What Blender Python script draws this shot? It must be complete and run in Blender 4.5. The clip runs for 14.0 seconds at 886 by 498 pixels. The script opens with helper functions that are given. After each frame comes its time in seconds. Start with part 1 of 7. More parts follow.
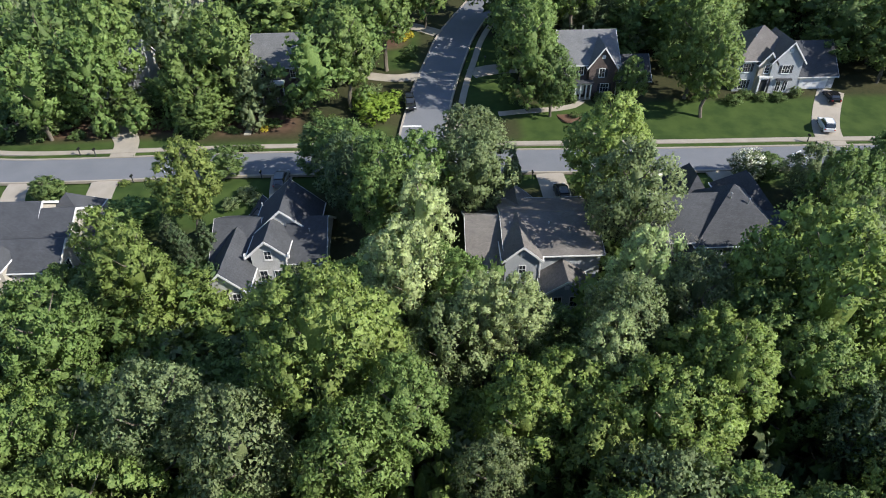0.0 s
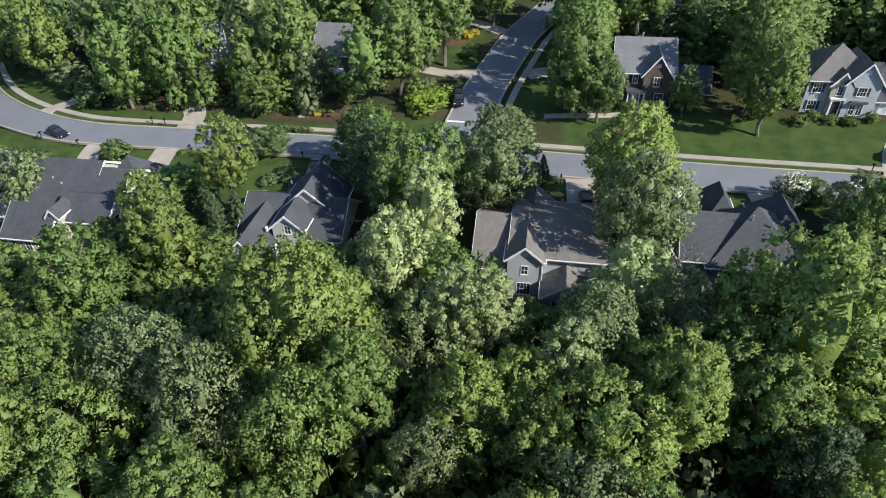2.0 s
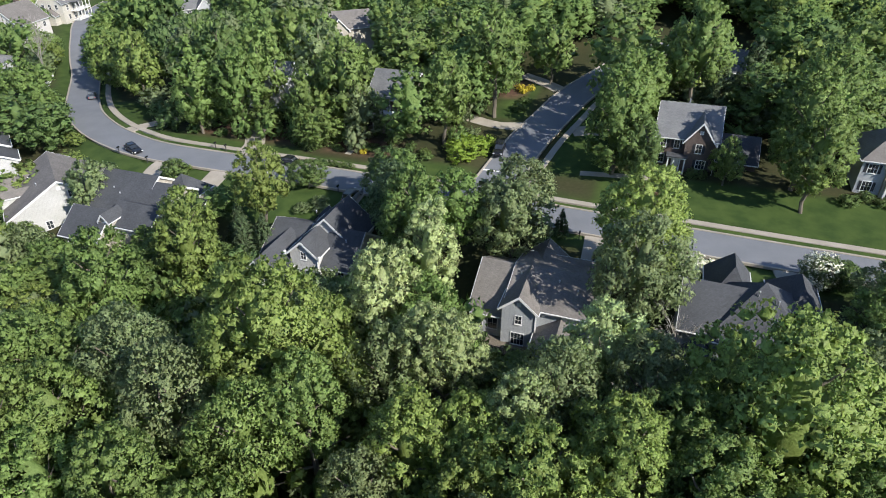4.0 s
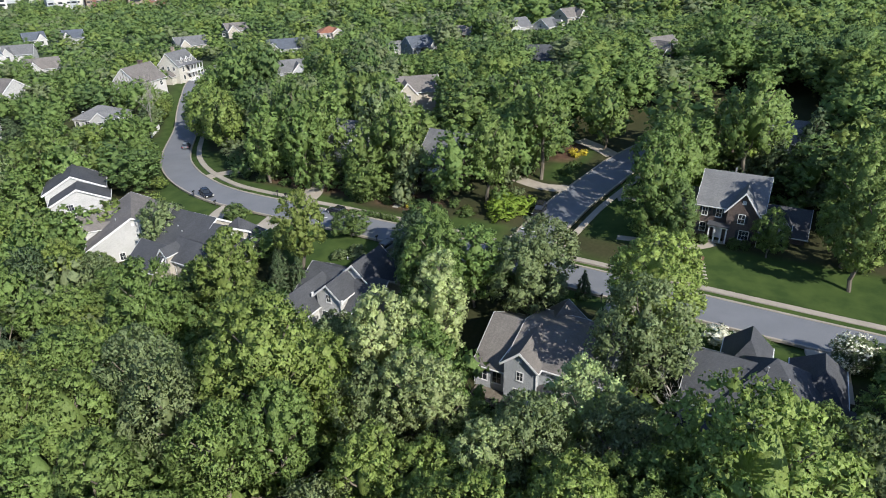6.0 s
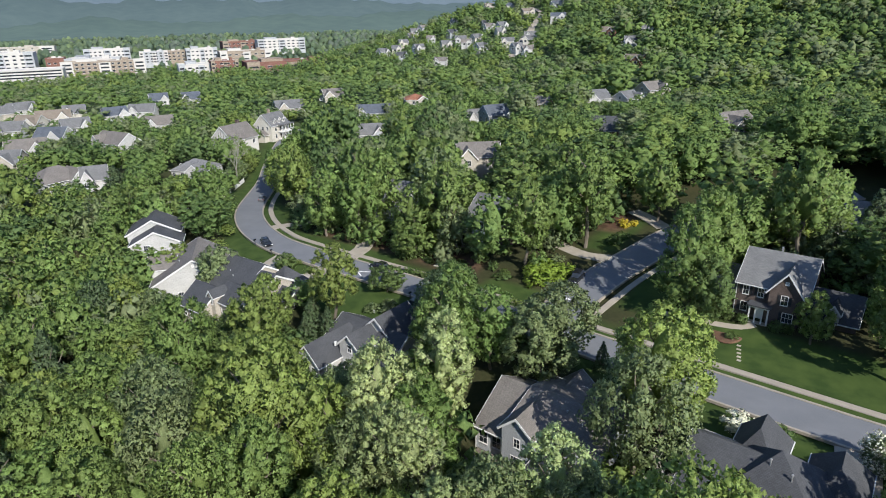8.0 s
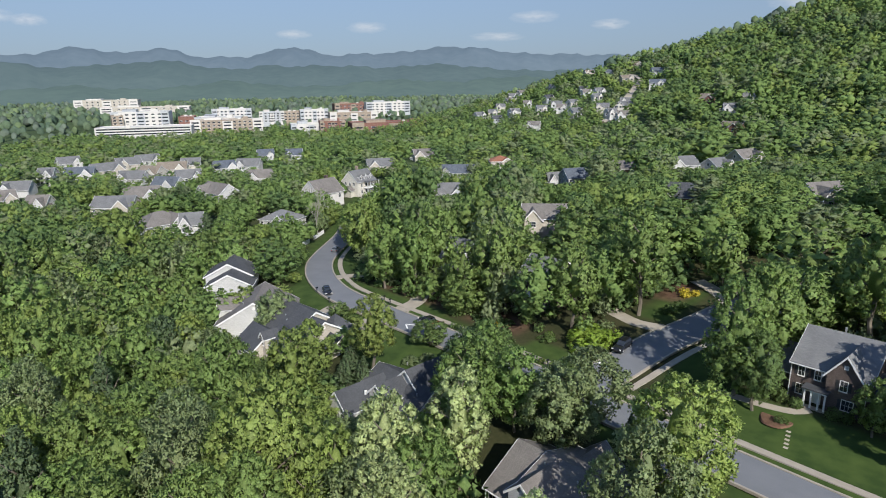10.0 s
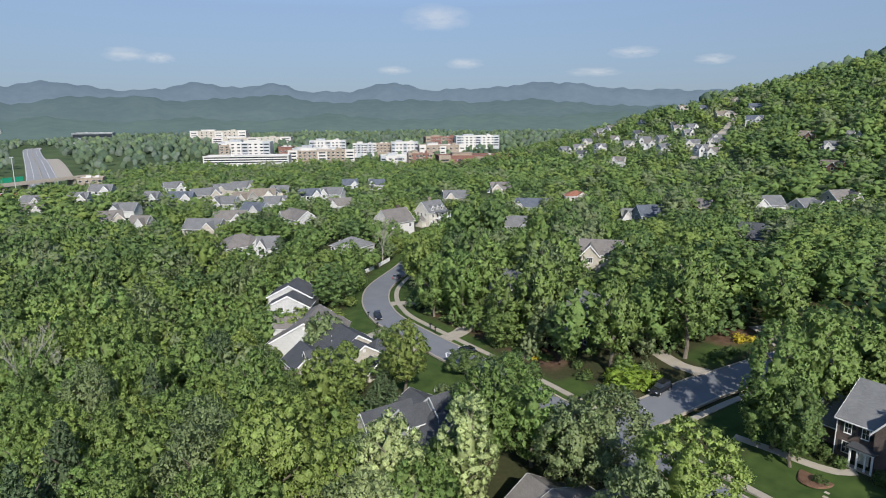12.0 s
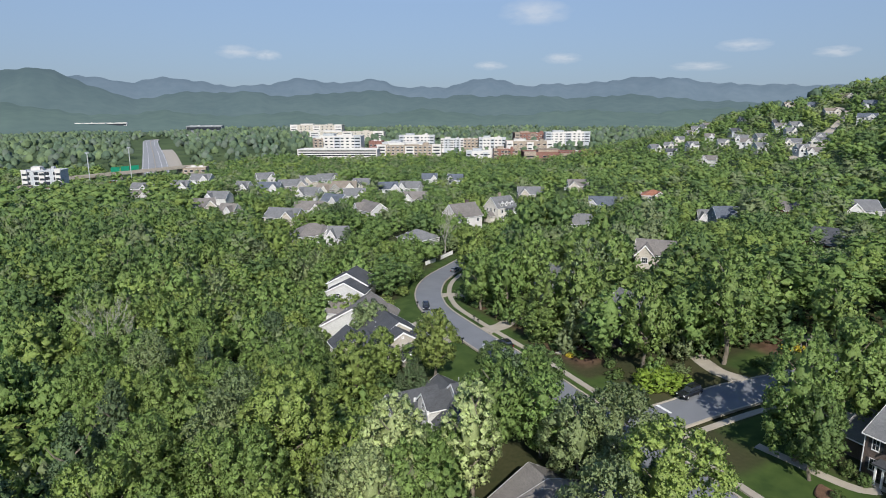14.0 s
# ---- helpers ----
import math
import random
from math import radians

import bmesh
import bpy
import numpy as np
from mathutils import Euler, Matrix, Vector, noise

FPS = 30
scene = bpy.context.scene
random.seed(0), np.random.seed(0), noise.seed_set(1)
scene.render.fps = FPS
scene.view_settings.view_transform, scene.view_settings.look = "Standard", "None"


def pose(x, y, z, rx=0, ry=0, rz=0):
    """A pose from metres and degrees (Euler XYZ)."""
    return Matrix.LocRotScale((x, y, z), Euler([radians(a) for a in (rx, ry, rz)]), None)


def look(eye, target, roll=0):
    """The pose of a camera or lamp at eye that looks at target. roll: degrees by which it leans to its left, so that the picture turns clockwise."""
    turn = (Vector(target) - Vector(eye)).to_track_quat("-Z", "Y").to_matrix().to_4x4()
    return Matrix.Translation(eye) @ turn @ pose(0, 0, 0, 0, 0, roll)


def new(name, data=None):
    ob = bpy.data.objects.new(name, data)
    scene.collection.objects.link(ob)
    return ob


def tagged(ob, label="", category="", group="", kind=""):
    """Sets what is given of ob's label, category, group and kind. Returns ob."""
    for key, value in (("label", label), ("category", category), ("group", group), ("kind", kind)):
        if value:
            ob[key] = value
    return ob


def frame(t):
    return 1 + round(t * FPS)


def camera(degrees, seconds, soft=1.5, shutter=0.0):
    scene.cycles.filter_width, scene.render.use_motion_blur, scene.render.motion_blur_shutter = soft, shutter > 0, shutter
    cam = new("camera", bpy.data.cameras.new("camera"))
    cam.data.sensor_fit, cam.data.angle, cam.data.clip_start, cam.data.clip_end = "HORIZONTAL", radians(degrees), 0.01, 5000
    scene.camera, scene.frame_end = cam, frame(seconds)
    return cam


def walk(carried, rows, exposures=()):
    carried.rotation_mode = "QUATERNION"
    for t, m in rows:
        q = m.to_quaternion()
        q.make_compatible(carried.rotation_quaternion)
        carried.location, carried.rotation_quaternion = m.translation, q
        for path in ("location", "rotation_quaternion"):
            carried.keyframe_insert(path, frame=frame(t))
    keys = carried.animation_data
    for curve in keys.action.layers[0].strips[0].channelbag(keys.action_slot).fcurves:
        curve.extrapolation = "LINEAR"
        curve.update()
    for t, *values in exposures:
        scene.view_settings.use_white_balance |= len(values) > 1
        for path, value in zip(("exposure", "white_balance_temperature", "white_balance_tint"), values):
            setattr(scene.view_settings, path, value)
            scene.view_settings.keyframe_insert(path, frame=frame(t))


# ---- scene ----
cam = camera(70.9, 14.0, soft=1.0)
PATH = [
    (0, (-2.226, -0.089, 48.547), (-2.214, 1.185, 47.579), -1.2),
    (0.5, (0.562, -0.526, 48.591), (0.516, 0.749, 47.626), -1.2),
    (1, (3.358, -0.873, 48.642), (3.251, 0.399, 47.677), -1.3),
    (1.5, (6.122, -1.086, 48.681), (5.957, 0.179, 47.716), -1.4),
    (2, (8.814, -1.238, 48.713), (8.588, 0.018, 47.747), -1.4),
    (2.5, (11.437, -1.227, 48.731), (11.157, 0.021, 47.77), -1.4),
    (2.7, (12.51, -1.152, 48.735), (12.209, 0.094, 47.778), -1.4),
    (4.8, (24.076, 0.129, 48.786), (23.512, 1.393, 47.982), -1.1),
    (5, (25.159, 0.272, 48.78), (24.567, 1.528, 47.984), -1.6),
    (5.5, (27.797, 0.735, 48.77), (27.149, 1.987, 48.013), -1.5),
    (6, (30.353, 1.389, 48.802), (29.653, 2.634, 48.081), -1.4),
    (6.5, (32.824, 2.21, 48.842), (32.071, 3.446, 48.158), -1.3),
    (7, (35.314, 3.146, 48.878), (34.506, 4.366, 48.232), -1.3),
    (7.5, (37.79, 4.208, 48.908), (36.924, 5.408, 48.301), -1.2),
    (8, (40.097, 5.42, 48.909), (39.17, 6.594, 48.341), -1.2),
    (10.5, (50.276, 12.242, 48.72), (49.094, 13.246, 48.328), -0.7),
    (11, (52.196, 13.718, 48.696), (50.974, 14.682, 48.325), -0.6),
    (11.5, (54.023, 15.323, 48.667), (52.762, 16.243, 48.317), -0.5),
    (12, (55.818, 17.061, 48.673), (54.522, 17.936, 48.338), -0.4),
    (12.5, (57.707, 18.882, 48.738), (56.378, 19.707, 48.401), -0.3),
    (13, (59.802, 20.714, 48.836), (58.443, 21.486, 48.495), -0.0),
    (13.5, (61.986, 22.522, 48.87), (60.6, 23.244, 48.528), -0.1),
    (14, (64.146, 24.326, 48.872), (62.736, 24.998, 48.527), -0.1),
]
walk(cam, [(t, look(eye, target, roll)) for t, eye, target, roll in PATH],
     [(0, 1.14), (2.7, 1.14), (5, 1.05), (8, 0.88), (10.5, 0.80), (14, 0.82)])

# ---------------------------------------------------------------- light
SUN_AZ, SUN_EL = radians(-22), radians(35)
sun_dir = Vector((math.cos(SUN_AZ) * math.cos(SUN_EL), math.sin(SUN_AZ) * math.cos(SUN_EL), math.sin(SUN_EL)))
sun = new("sun", bpy.data.lights.new("sun", "SUN"))
sun.data.energy, sun.data.angle, sun.data.color = 3.55, radians(0.5), (1.0, 0.95, 0.87)
sun.matrix_world = look(sun_dir * 500, (0, 0, 0))
world = bpy.data.worlds.new("sky")
scene.world = world
world.use_nodes = True
wn = world.node_tree.nodes
sky = wn.new("ShaderNodeTexSky")
sky.sky_type, sky.sun_disc = "NISHITA", False
sky.sun_elevation, sky.sun_rotation = SUN_EL, math.pi / 2 - SUN_AZ
sky.air_density, sky.dust_density, sky.ozone_density = 0.7, 0.2, 2.5
world.node_tree.links.new(sky.outputs[0], wn["Background"].inputs[0])
wn["Background"].inputs[1].default_value = 0.128

# ---------------------------------------------------------------- materials


def mat(name, c1, c2=None, scale=4.0, rough=0.85, bump=0.0, fine=40.0, spec=0.3, metal=0.0, per_object=0.0, per_island=0.0, coarse=0.5, coords="Object", translucent=0.0, sat=0.0, depth=0.05):
    """A procedural surface: two colours mixed by coarse and fine noise, with relief and variation."""
    m = bpy.data.materials.new(name)
    m.use_nodes = True
    n, l = m.node_tree.nodes, m.node_tree.links
    b = n["Principled BSDF"]
    b.inputs["Roughness"].default_value = rough
    b.inputs["Metallic"].default_value = metal
    b.inputs["Specular IOR Level"].default_value = spec
    tc = n.new("ShaderNodeTexCoord")
    big, small = n.new("ShaderNodeTexNoise"), n.new("ShaderNodeTexNoise")
    big.inputs["Scale"].default_value, small.inputs["Scale"].default_value = scale, fine
    big.inputs["Detail"].default_value = small.inputs["Detail"].default_value = 4
    for t in (big, small):
        l.new(tc.outputs[coords], t.inputs["Vector"])
    f = n.new("ShaderNodeMix")
    f.data_type = "FLOAT"
    f.inputs[0].default_value = coarse
    l.new(small.outputs[0], f.inputs[2])
    l.new(big.outputs[0], f.inputs[3])
    ramp = n.new("ShaderNodeMapRange")
    ramp.inputs[1].default_value, ramp.inputs[2].default_value = 0.35, 0.65
    l.new(f.outputs[0], ramp.inputs[0])
    mix = n.new("ShaderNodeMix")
    mix.data_type = "RGBA"
    mix.inputs[6].default_value = (*c1, 1)
    mix.inputs[7].default_value = (*(c2 or c1), 1)
    l.new(ramp.outputs[0], mix.inputs[0])
    out = mix.outputs[2]
    hsv = None
    if per_object or per_island:
        hsv = n.new("ShaderNodeHueSaturation")
        l.new(out, hsv.inputs["Color"])
        val = None
        if per_object:
            oi = n.new("ShaderNodeObjectInfo")
            r = n.new("ShaderNodeMapRange")
            r.inputs[3].default_value, r.inputs[4].default_value = 1 - per_object, 1 + per_object
            l.new(oi.outputs["Random"], r.inputs[0])
            val = r.outputs[0]
            if sat:
                w = n.new("ShaderNodeTexWhiteNoise")
                w.noise_dimensions = "1D"
                l.new(oi.outputs["Random"], w.inputs["W"])
                h = n.new("ShaderNodeMapRange")
                h.inputs[3].default_value, h.inputs[4].default_value = 0.5 - sat, 0.5 + sat
                l.new(w.outputs[0], h.inputs[0])
                l.new(h.outputs[0], hsv.inputs["Hue"])
        if per_island:
            g = n.new("ShaderNodeNewGeometry")
            r = n.new("ShaderNodeMapRange")
            r.inputs[3].default_value, r.inputs[4].default_value = 1 - per_island, 1 + per_island
            l.new(g.outputs["Random Per Island"], r.inputs[0])
            if val is None:
                val = r.outputs[0]
            else:
                mu = n.new("ShaderNodeMath")
                mu.operation = "MULTIPLY"
                l.new(val, mu.inputs[0])
                l.new(r.outputs[0], mu.inputs[1])
                val = mu.outputs[0]
        l.new(val, hsv.inputs["Value"])
        out = hsv.outputs[0]
    l.new(out, b.inputs["Base Color"])
    if bump:
        bp = n.new("ShaderNodeBump")
        bp.inputs["Strength"].default_value = bump
        bp.inputs["Distance"].default_value = depth
        l.new(small.outputs[0], bp.inputs["Height"])
        l.new(bp.outputs[0], b.inputs["Normal"])
    if translucent:
        tr = n.new("ShaderNodeBsdfTranslucent")
        thin = n.new("ShaderNodeHueSaturation")
        thin.inputs["Value"].default_value = translucent
        l.new(out, thin.inputs["Color"])
        l.new(thin.outputs[0], tr.inputs["Color"])
        both = n.new("ShaderNodeAddShader")
        l.new(b.outputs[0], both.inputs[0])
        l.new(tr.outputs[0], both.inputs[1])
        l.new(both.outputs[0], n["Material Output"].inputs[0])
    return m


def striped(name, c1, c2, pitch, joint=0.12, rough=0.8, bump=0.6, across=None, offset=0.5, spec=0.3, tone=0.25):
    """Courses on walls and roofs: shingles, clapboard, brick. pitch: height of a course; across: width of a piece."""
    m = mat(name, c1, c2, 0.35, rough, 0.0, 30.0, spec, coarse=0.6)
    n, l = m.node_tree.nodes, m.node_tree.links
    b = n["Principled BSDF"]
    tc = n.new("ShaderNodeTexCoord")
    br = n.new("ShaderNodeTexBrick")
    br.offset = offset
    br.inputs["Scale"].default_value = 1.0
    br.inputs["Row Height"].default_value = pitch
    br.inputs["Brick Width"].default_value = across or 400.0
    br.inputs["Mortar Size"].default_value = pitch * joint
    br.inputs["Mortar Smooth"].default_value = 0.4
    br.inputs["Bias"].default_value = 0.0
    br.inputs["Color1"].default_value = (1 - tone, 1 - tone, 1 - tone, 1)
    br.inputs["Color2"].default_value = (1, 1, 1, 1)
    br.inputs["Mortar"].default_value = (0.55, 0.55, 0.55, 1)
    l.new(tc.outputs["UV"], br.inputs["Vector"])
    mu = n.new("ShaderNodeMix")
    mu.data_type, mu.blend_type = "RGBA", "MULTIPLY"
    mu.inputs[0].default_value = 1.0
    src = b.inputs["Base Color"].links[0].from_socket
    l.new(src, mu.inputs[6])
    l.new(br.outputs[0], mu.inputs[7])
    l.new(mu.outputs[2], b.inputs["Base Color"])
    bp = n.new("ShaderNodeBump")
    bp.inputs["Strength"].default_value, bp.inputs["Distance"].default_value = bump, 0.02
    l.new(br.outputs[1], bp.inputs["Height"])
    bp.invert = True
    l.new(bp.outputs[0], b.inputs["Normal"])
    return m


M = {}
# foliage: sunlit spring greens, from yellow-green to grey-green
for key, a, b_ in (("leaf_bright", (0.102, 0.142, 0.032), (0.178, 0.224, 0.067)), ("leaf_mid", (0.078, 0.120, 0.032), (0.144, 0.201, 0.061)),
                   ("leaf_deep", (0.062, 0.098, 0.030), (0.113, 0.163, 0.053)), ("leaf_pale", (0.170, 0.210, 0.086), (0.287, 0.333, 0.160)),
                   ("leaf_grey", (0.095, 0.125, 0.054), (0.165, 0.203, 0.093)), ("needle", (0.046, 0.071, 0.034), (0.092, 0.132, 0.062)),
                   ("leaf_red", (0.046, 0.017, 0.018), (0.104, 0.037, 0.033))):
    M[key] = mat(key, a, b_, 2.5, 0.6, 0.75, 30.0, 0.22, per_object=0.10, per_island=0.30, coarse=0.35, translucent=0.95, sat=0.008, depth=0.14)
M["leaf_far"] = mat("leaf_far", (0.071, 0.115, 0.034), (0.136, 0.191, 0.064), 0.035, 0.8, 0.7, 3.2, 0.1, per_island=0.14, coarse=0.35, translucent=0.95, depth=0.22)
M["leaf_far_fresh"] = mat("leaf_far_fresh", (0.094, 0.135, 0.034), (0.164, 0.208, 0.067), 0.035, 0.8, 0.7, 3.2, 0.1, per_island=0.14, coarse=0.35, translucent=0.95, depth=0.22)
M["leaf_far_deep"] = mat("leaf_far_deep", (0.054, 0.088, 0.034), (0.101, 0.151, 0.057), 0.035, 0.8, 0.7, 3.2, 0.1, per_island=0.14, coarse=0.35, translucent=0.95, depth=0.22)
M["leaf_far_grey"] = mat("leaf_far_grey", (0.089, 0.116, 0.057), (0.155, 0.184, 0.094), 0.035, 0.8, 0.7, 3.2, 0.1, per_island=0.14, coarse=0.35, translucent=0.95, depth=0.22)
# far valley woods: greyer, bluer leaf colours that paint in distance haze
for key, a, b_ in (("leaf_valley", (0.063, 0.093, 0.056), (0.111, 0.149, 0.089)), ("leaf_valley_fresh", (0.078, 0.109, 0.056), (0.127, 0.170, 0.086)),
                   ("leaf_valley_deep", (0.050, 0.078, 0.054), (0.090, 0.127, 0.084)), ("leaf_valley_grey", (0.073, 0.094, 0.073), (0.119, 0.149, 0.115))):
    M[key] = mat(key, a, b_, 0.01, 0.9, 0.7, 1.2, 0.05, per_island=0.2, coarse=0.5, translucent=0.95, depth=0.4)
M["leaf_lime"] = mat("leaf_lime", (0.115, 0.170, 0.022), (0.185, 0.255, 0.042), 2.5, 0.6, 0.75, 30.0, 0.22, per_island=0.2, coarse=0.35, translucent=0.9, depth=0.14)
M["blossom"] = mat("blossom", (0.55, 0.55, 0.42), (0.75, 0.75, 0.62), 2.0, 0.7, per_island=0.2, translucent=0.3)
M["yellow_bloom"] = mat("yellow_bloom", (0.36, 0.29, 0.02), (0.48, 0.40, 0.05), 2.0, 0.7, per_island=0.2, translucent=0.3)
M["bark"] = mat("bark", (0.10, 0.085, 0.065), (0.20, 0.175, 0.14), 1.2, 0.95, 0.8, 14.0)
M["bark_pale"] = mat("bark_pale", (0.26, 0.24, 0.21), (0.38, 0.36, 0.32), 1.2, 0.95, 0.6, 14.0)
M["asphalt"] = mat("asphalt", (0.140, 0.148, 0.162), (0.178, 0.186, 0.200), 0.25, 0.9, 0.25, 25.0)
M["concrete"] = mat("concrete", (0.28, 0.25, 0.205), (0.37, 0.33, 0.275), 0.5, 0.9, 0.2, 12.0)
M["paint_white"] = mat("paint_white", (0.64, 0.64, 0.63), (0.72, 0.72, 0.71), 0.8, 0.6, 0.05, 20.0)
M["highway"] = mat("highway", (0.215, 0.218, 0.222), (0.265, 0.266, 0.268), 0.05, 0.9, 0.1, 2.0)
M["road_paint"] = mat("road_paint", (0.62, 0.62, 0.60), (0.75, 0.75, 0.73), 2.0, 0.8, 0.1, 20.0)
M["glass"] = mat("glass", (0.018, 0.022, 0.028), (0.035, 0.042, 0.05), 0.5, 0.06, 0.0, 3.0, 0.8)
M["dark"] = mat("dark", (0.02, 0.02, 0.022), (0.035, 0.035, 0.04), 2.0, 0.6)
M["shutter"] = mat("shutter", (0.025, 0.027, 0.032), (0.045, 0.047, 0.05), 3.0, 0.7)
M["metal"] = mat("metal", (0.45, 0.46, 0.47), (0.55, 0.56, 0.57), 5.0, 0.4, metal=0.6)
M["mulch"] = mat("mulch", (0.085, 0.045, 0.028), (0.16, 0.095, 0.06), 0.8, 0.95, 0.8, 8.0)
M["stone"] = mat("stone", (0.30, 0.26, 0.20), (0.46, 0.42, 0.35), 1.0, 0.9, 0.6, 6.0)
M["rubber"] = mat("rubber", (0.02, 0.02, 0.02), (0.035, 0.035, 0.035), 5.0, 0.9)
M["car_black"] = mat("car_black", (0.010, 0.011, 0.013), (0.016, 0.017, 0.02), 1.0, 0.25, spec=0.6)
M["car_white"] = mat("car_white", (0.72, 0.73, 0.74), (0.78, 0.79, 0.80), 1.0, 0.3, spec=0.5)
M["car_grey"] = mat("car_grey", (0.12, 0.13, 0.14), (0.16, 0.17, 0.18), 1.0, 0.3, spec=0.5)
M["tail_red"] = mat("tail_red", (0.35, 0.02, 0.02), (0.45, 0.03, 0.03), 5.0, 0.3)
for key, a, b_ in (("roof_charcoal", (0.060, 0.064, 0.072), (0.088, 0.093, 0.102)), ("roof_brown", (0.150, 0.138, 0.128), (0.212, 0.196, 0.182)),
                   ("roof_grey", (0.135, 0.138, 0.142), (0.185, 0.188, 0.192)), ("roof_tan", (0.190, 0.160, 0.130), (0.250, 0.215, 0.175)),
                   ("roof_blue", (0.085, 0.100, 0.125), (0.120, 0.138, 0.165)), ("roof_pale", (0.165, 0.168, 0.172), (0.215, 0.218, 0.222)), ("roof_red", (0.26, 0.11, 0.07), (0.34, 0.16, 0.10))):
    M[key] = striped(key, a, b_, 0.15, 0.10, 0.9, 0.5, across=0.32, tone=0.22)
for key, a, b_ in (("siding_white", (0.44, 0.44, 0.43), (0.52, 0.52, 0.51)), ("siding_cream", (0.48, 0.455, 0.40), (0.55, 0.525, 0.465)),
                   ("siding_grey", (0.36, 0.38, 0.40), (0.42, 0.44, 0.46)), ("siding_tan", (0.38, 0.35, 0.30), (0.46, 0.425, 0.365)),
                   ("siding_slate", (0.20, 0.22, 0.23), (0.26, 0.28, 0.29))):
    M[key] = striped(key, a, b_, 0.16, 0.10, 0.65, 0.5, tone=0.06)
M["brick"] = striped("brick", (0.115, 0.088, 0.078), (0.165, 0.130, 0.115), 0.085, 0.14, 0.9, 0.6, across=0.22, tone=0.3)
M["brick_red"] = striped("brick_red", (0.20, 0.10, 0.08), (0.26, 0.14, 0.11), 0.085, 0.14, 0.9, 0.6, across=0.22, tone=0.2)
M["brick_tan"] = striped("brick_tan", (0.30, 0.245, 0.19), (0.38, 0.32, 0.255), 0.085, 0.14, 0.9, 0.6, across=0.22, tone=0.2)
M["stucco"] = mat("stucco", (0.46, 0.445, 0.42), (0.54, 0.525, 0.50), 0.6, 0.85, 0.2, 10.0)
M["flat_roof"] = mat("flat_roof", (0.44, 0.43, 0.415), (0.56, 0.55, 0.53), 0.08, 0.9, 0.1, 2.0)

# ---------------------------------------------------------------- mesh helpers


def mesh_object(name, verts, faces, material, parent=None, label="", smooth=False):
    me = bpy.data.meshes.new(name)
    me.from_pydata([tuple(v) for v in verts], [], faces)
    me.materials.append(material)
    if smooth:
        me.polygons.foreach_set("use_smooth", [True] * len(me.polygons))
    ob = new(name, me)
    if parent is not None:
        ob.parent = parent
    if label:
        ob["label"] = label
    return ob


def wall_uv(bm):
    """Lay courses level: u runs along the face, v up it."""
    uv = bm.loops.layers.uv.verify()
    for f in bm.faces:
        nrm = f.normal
        u = Vector((-nrm.y, nrm.x, 0))
        u = u.normalized() if u.length > 1e-4 else Vector((1, 0, 0))
        v = nrm.cross(u)
        for lp in f.loops:
            lp[uv].uv = (lp.vert.co.dot(u), lp.vert.co.dot(v))


def part(name, bm, material, parent, label=""):
    bm.normal_update()
    wall_uv(bm)
    me = bpy.data.meshes.new(name)
    bm.to_mesh(me)
    bm.free()
    me.materials.append(material)
    ob = new(name, me)
    ob.parent = parent
    if label:
        ob["label"] = label
    return ob


def solid(bm, verts, faces):
    vs = [bm.verts.new(v) for v in verts]
    for f in faces:
        bm.faces.new([vs[i] for i in f])


BOX = [(0, 3, 2, 1), (4, 5, 6, 7), (0, 1, 5, 4), (1, 2, 6, 5), (2, 3, 7, 6), (3, 0, 4, 7)]


def box(bm, x0, y0, z0, x1, y1, z1):
    solid(bm, [(x0, y0, z0), (x1, y0, z0), (x1, y1, z0), (x0, y1, z0), (x0, y0, z1), (x1, y0, z1), (x1, y1, z1), (x0, y1, z1)], BOX)


def boxes(*rows):
    bm = bmesh.new()
    for r in rows:
        box(bm, *r)
    return bm


def extrude_profile(bm, profile, a, b, axis):
    """A closed solid from a profile (across, up) run from a to b along the axis."""
    n = len(profile)
    if axis == "x":
        v = [(a, p, z) for p, z in profile] + [(b, p, z) for p, z in profile]
    else:
        v = [(p, a, z) for p, z in profile] + [(p, b, z) for p, z in profile]
    faces = [tuple(range(n))[::-1] if axis == "x" else tuple(range(n)), tuple(range(n, 2 * n)) if axis == "x" else tuple(range(n, 2 * n))[::-1]]
    for i in range(n):
        j = (i + 1) % n
        faces.append((i, j, n + j, n + i) if axis == "x" else (j, i, n + i, n + j))
    solid(bm, v, faces)
    bmesh.ops.recalc_face_normals(bm, faces=bm.faces[:])


def thing(name, label, category, x=0, y=0, z=0, rz=0, group="", kind=""):
    e = new(name)
    e.empty_display_size = 0.3
    e.matrix_world = pose(x, y, z, 0, 0, rz)
    return tagged(e, label, category, group, kind)


# ---------------------------------------------------------------- the lie of the land
MAIN = [(420, 88), (220, 84), (90, 84.6), (55, 85.2), (35, 85.5), (0, 86.6), (-30, 87.4), (-57, 87.1), (-72, 87.6), (-82, 90), (-92, 94.2), (-103, 101), (-113, 109.5), (-123, 119.5), (-134, 131), (-146, 142), (-160, 156), (-178, 176), (-190, 200), (-196, 225)]
SIDE = [(-4.4, 87), (-4.3, 97), (-2, 112), (0.3, 123), (2.6, 133), (7, 146), (12, 157), (19, 166), (30, 172)]
PATHWAY = [(-58, -40), (-54, 0), (-50, 20), (-52, 32), (-62, 38), (-80, 36)]


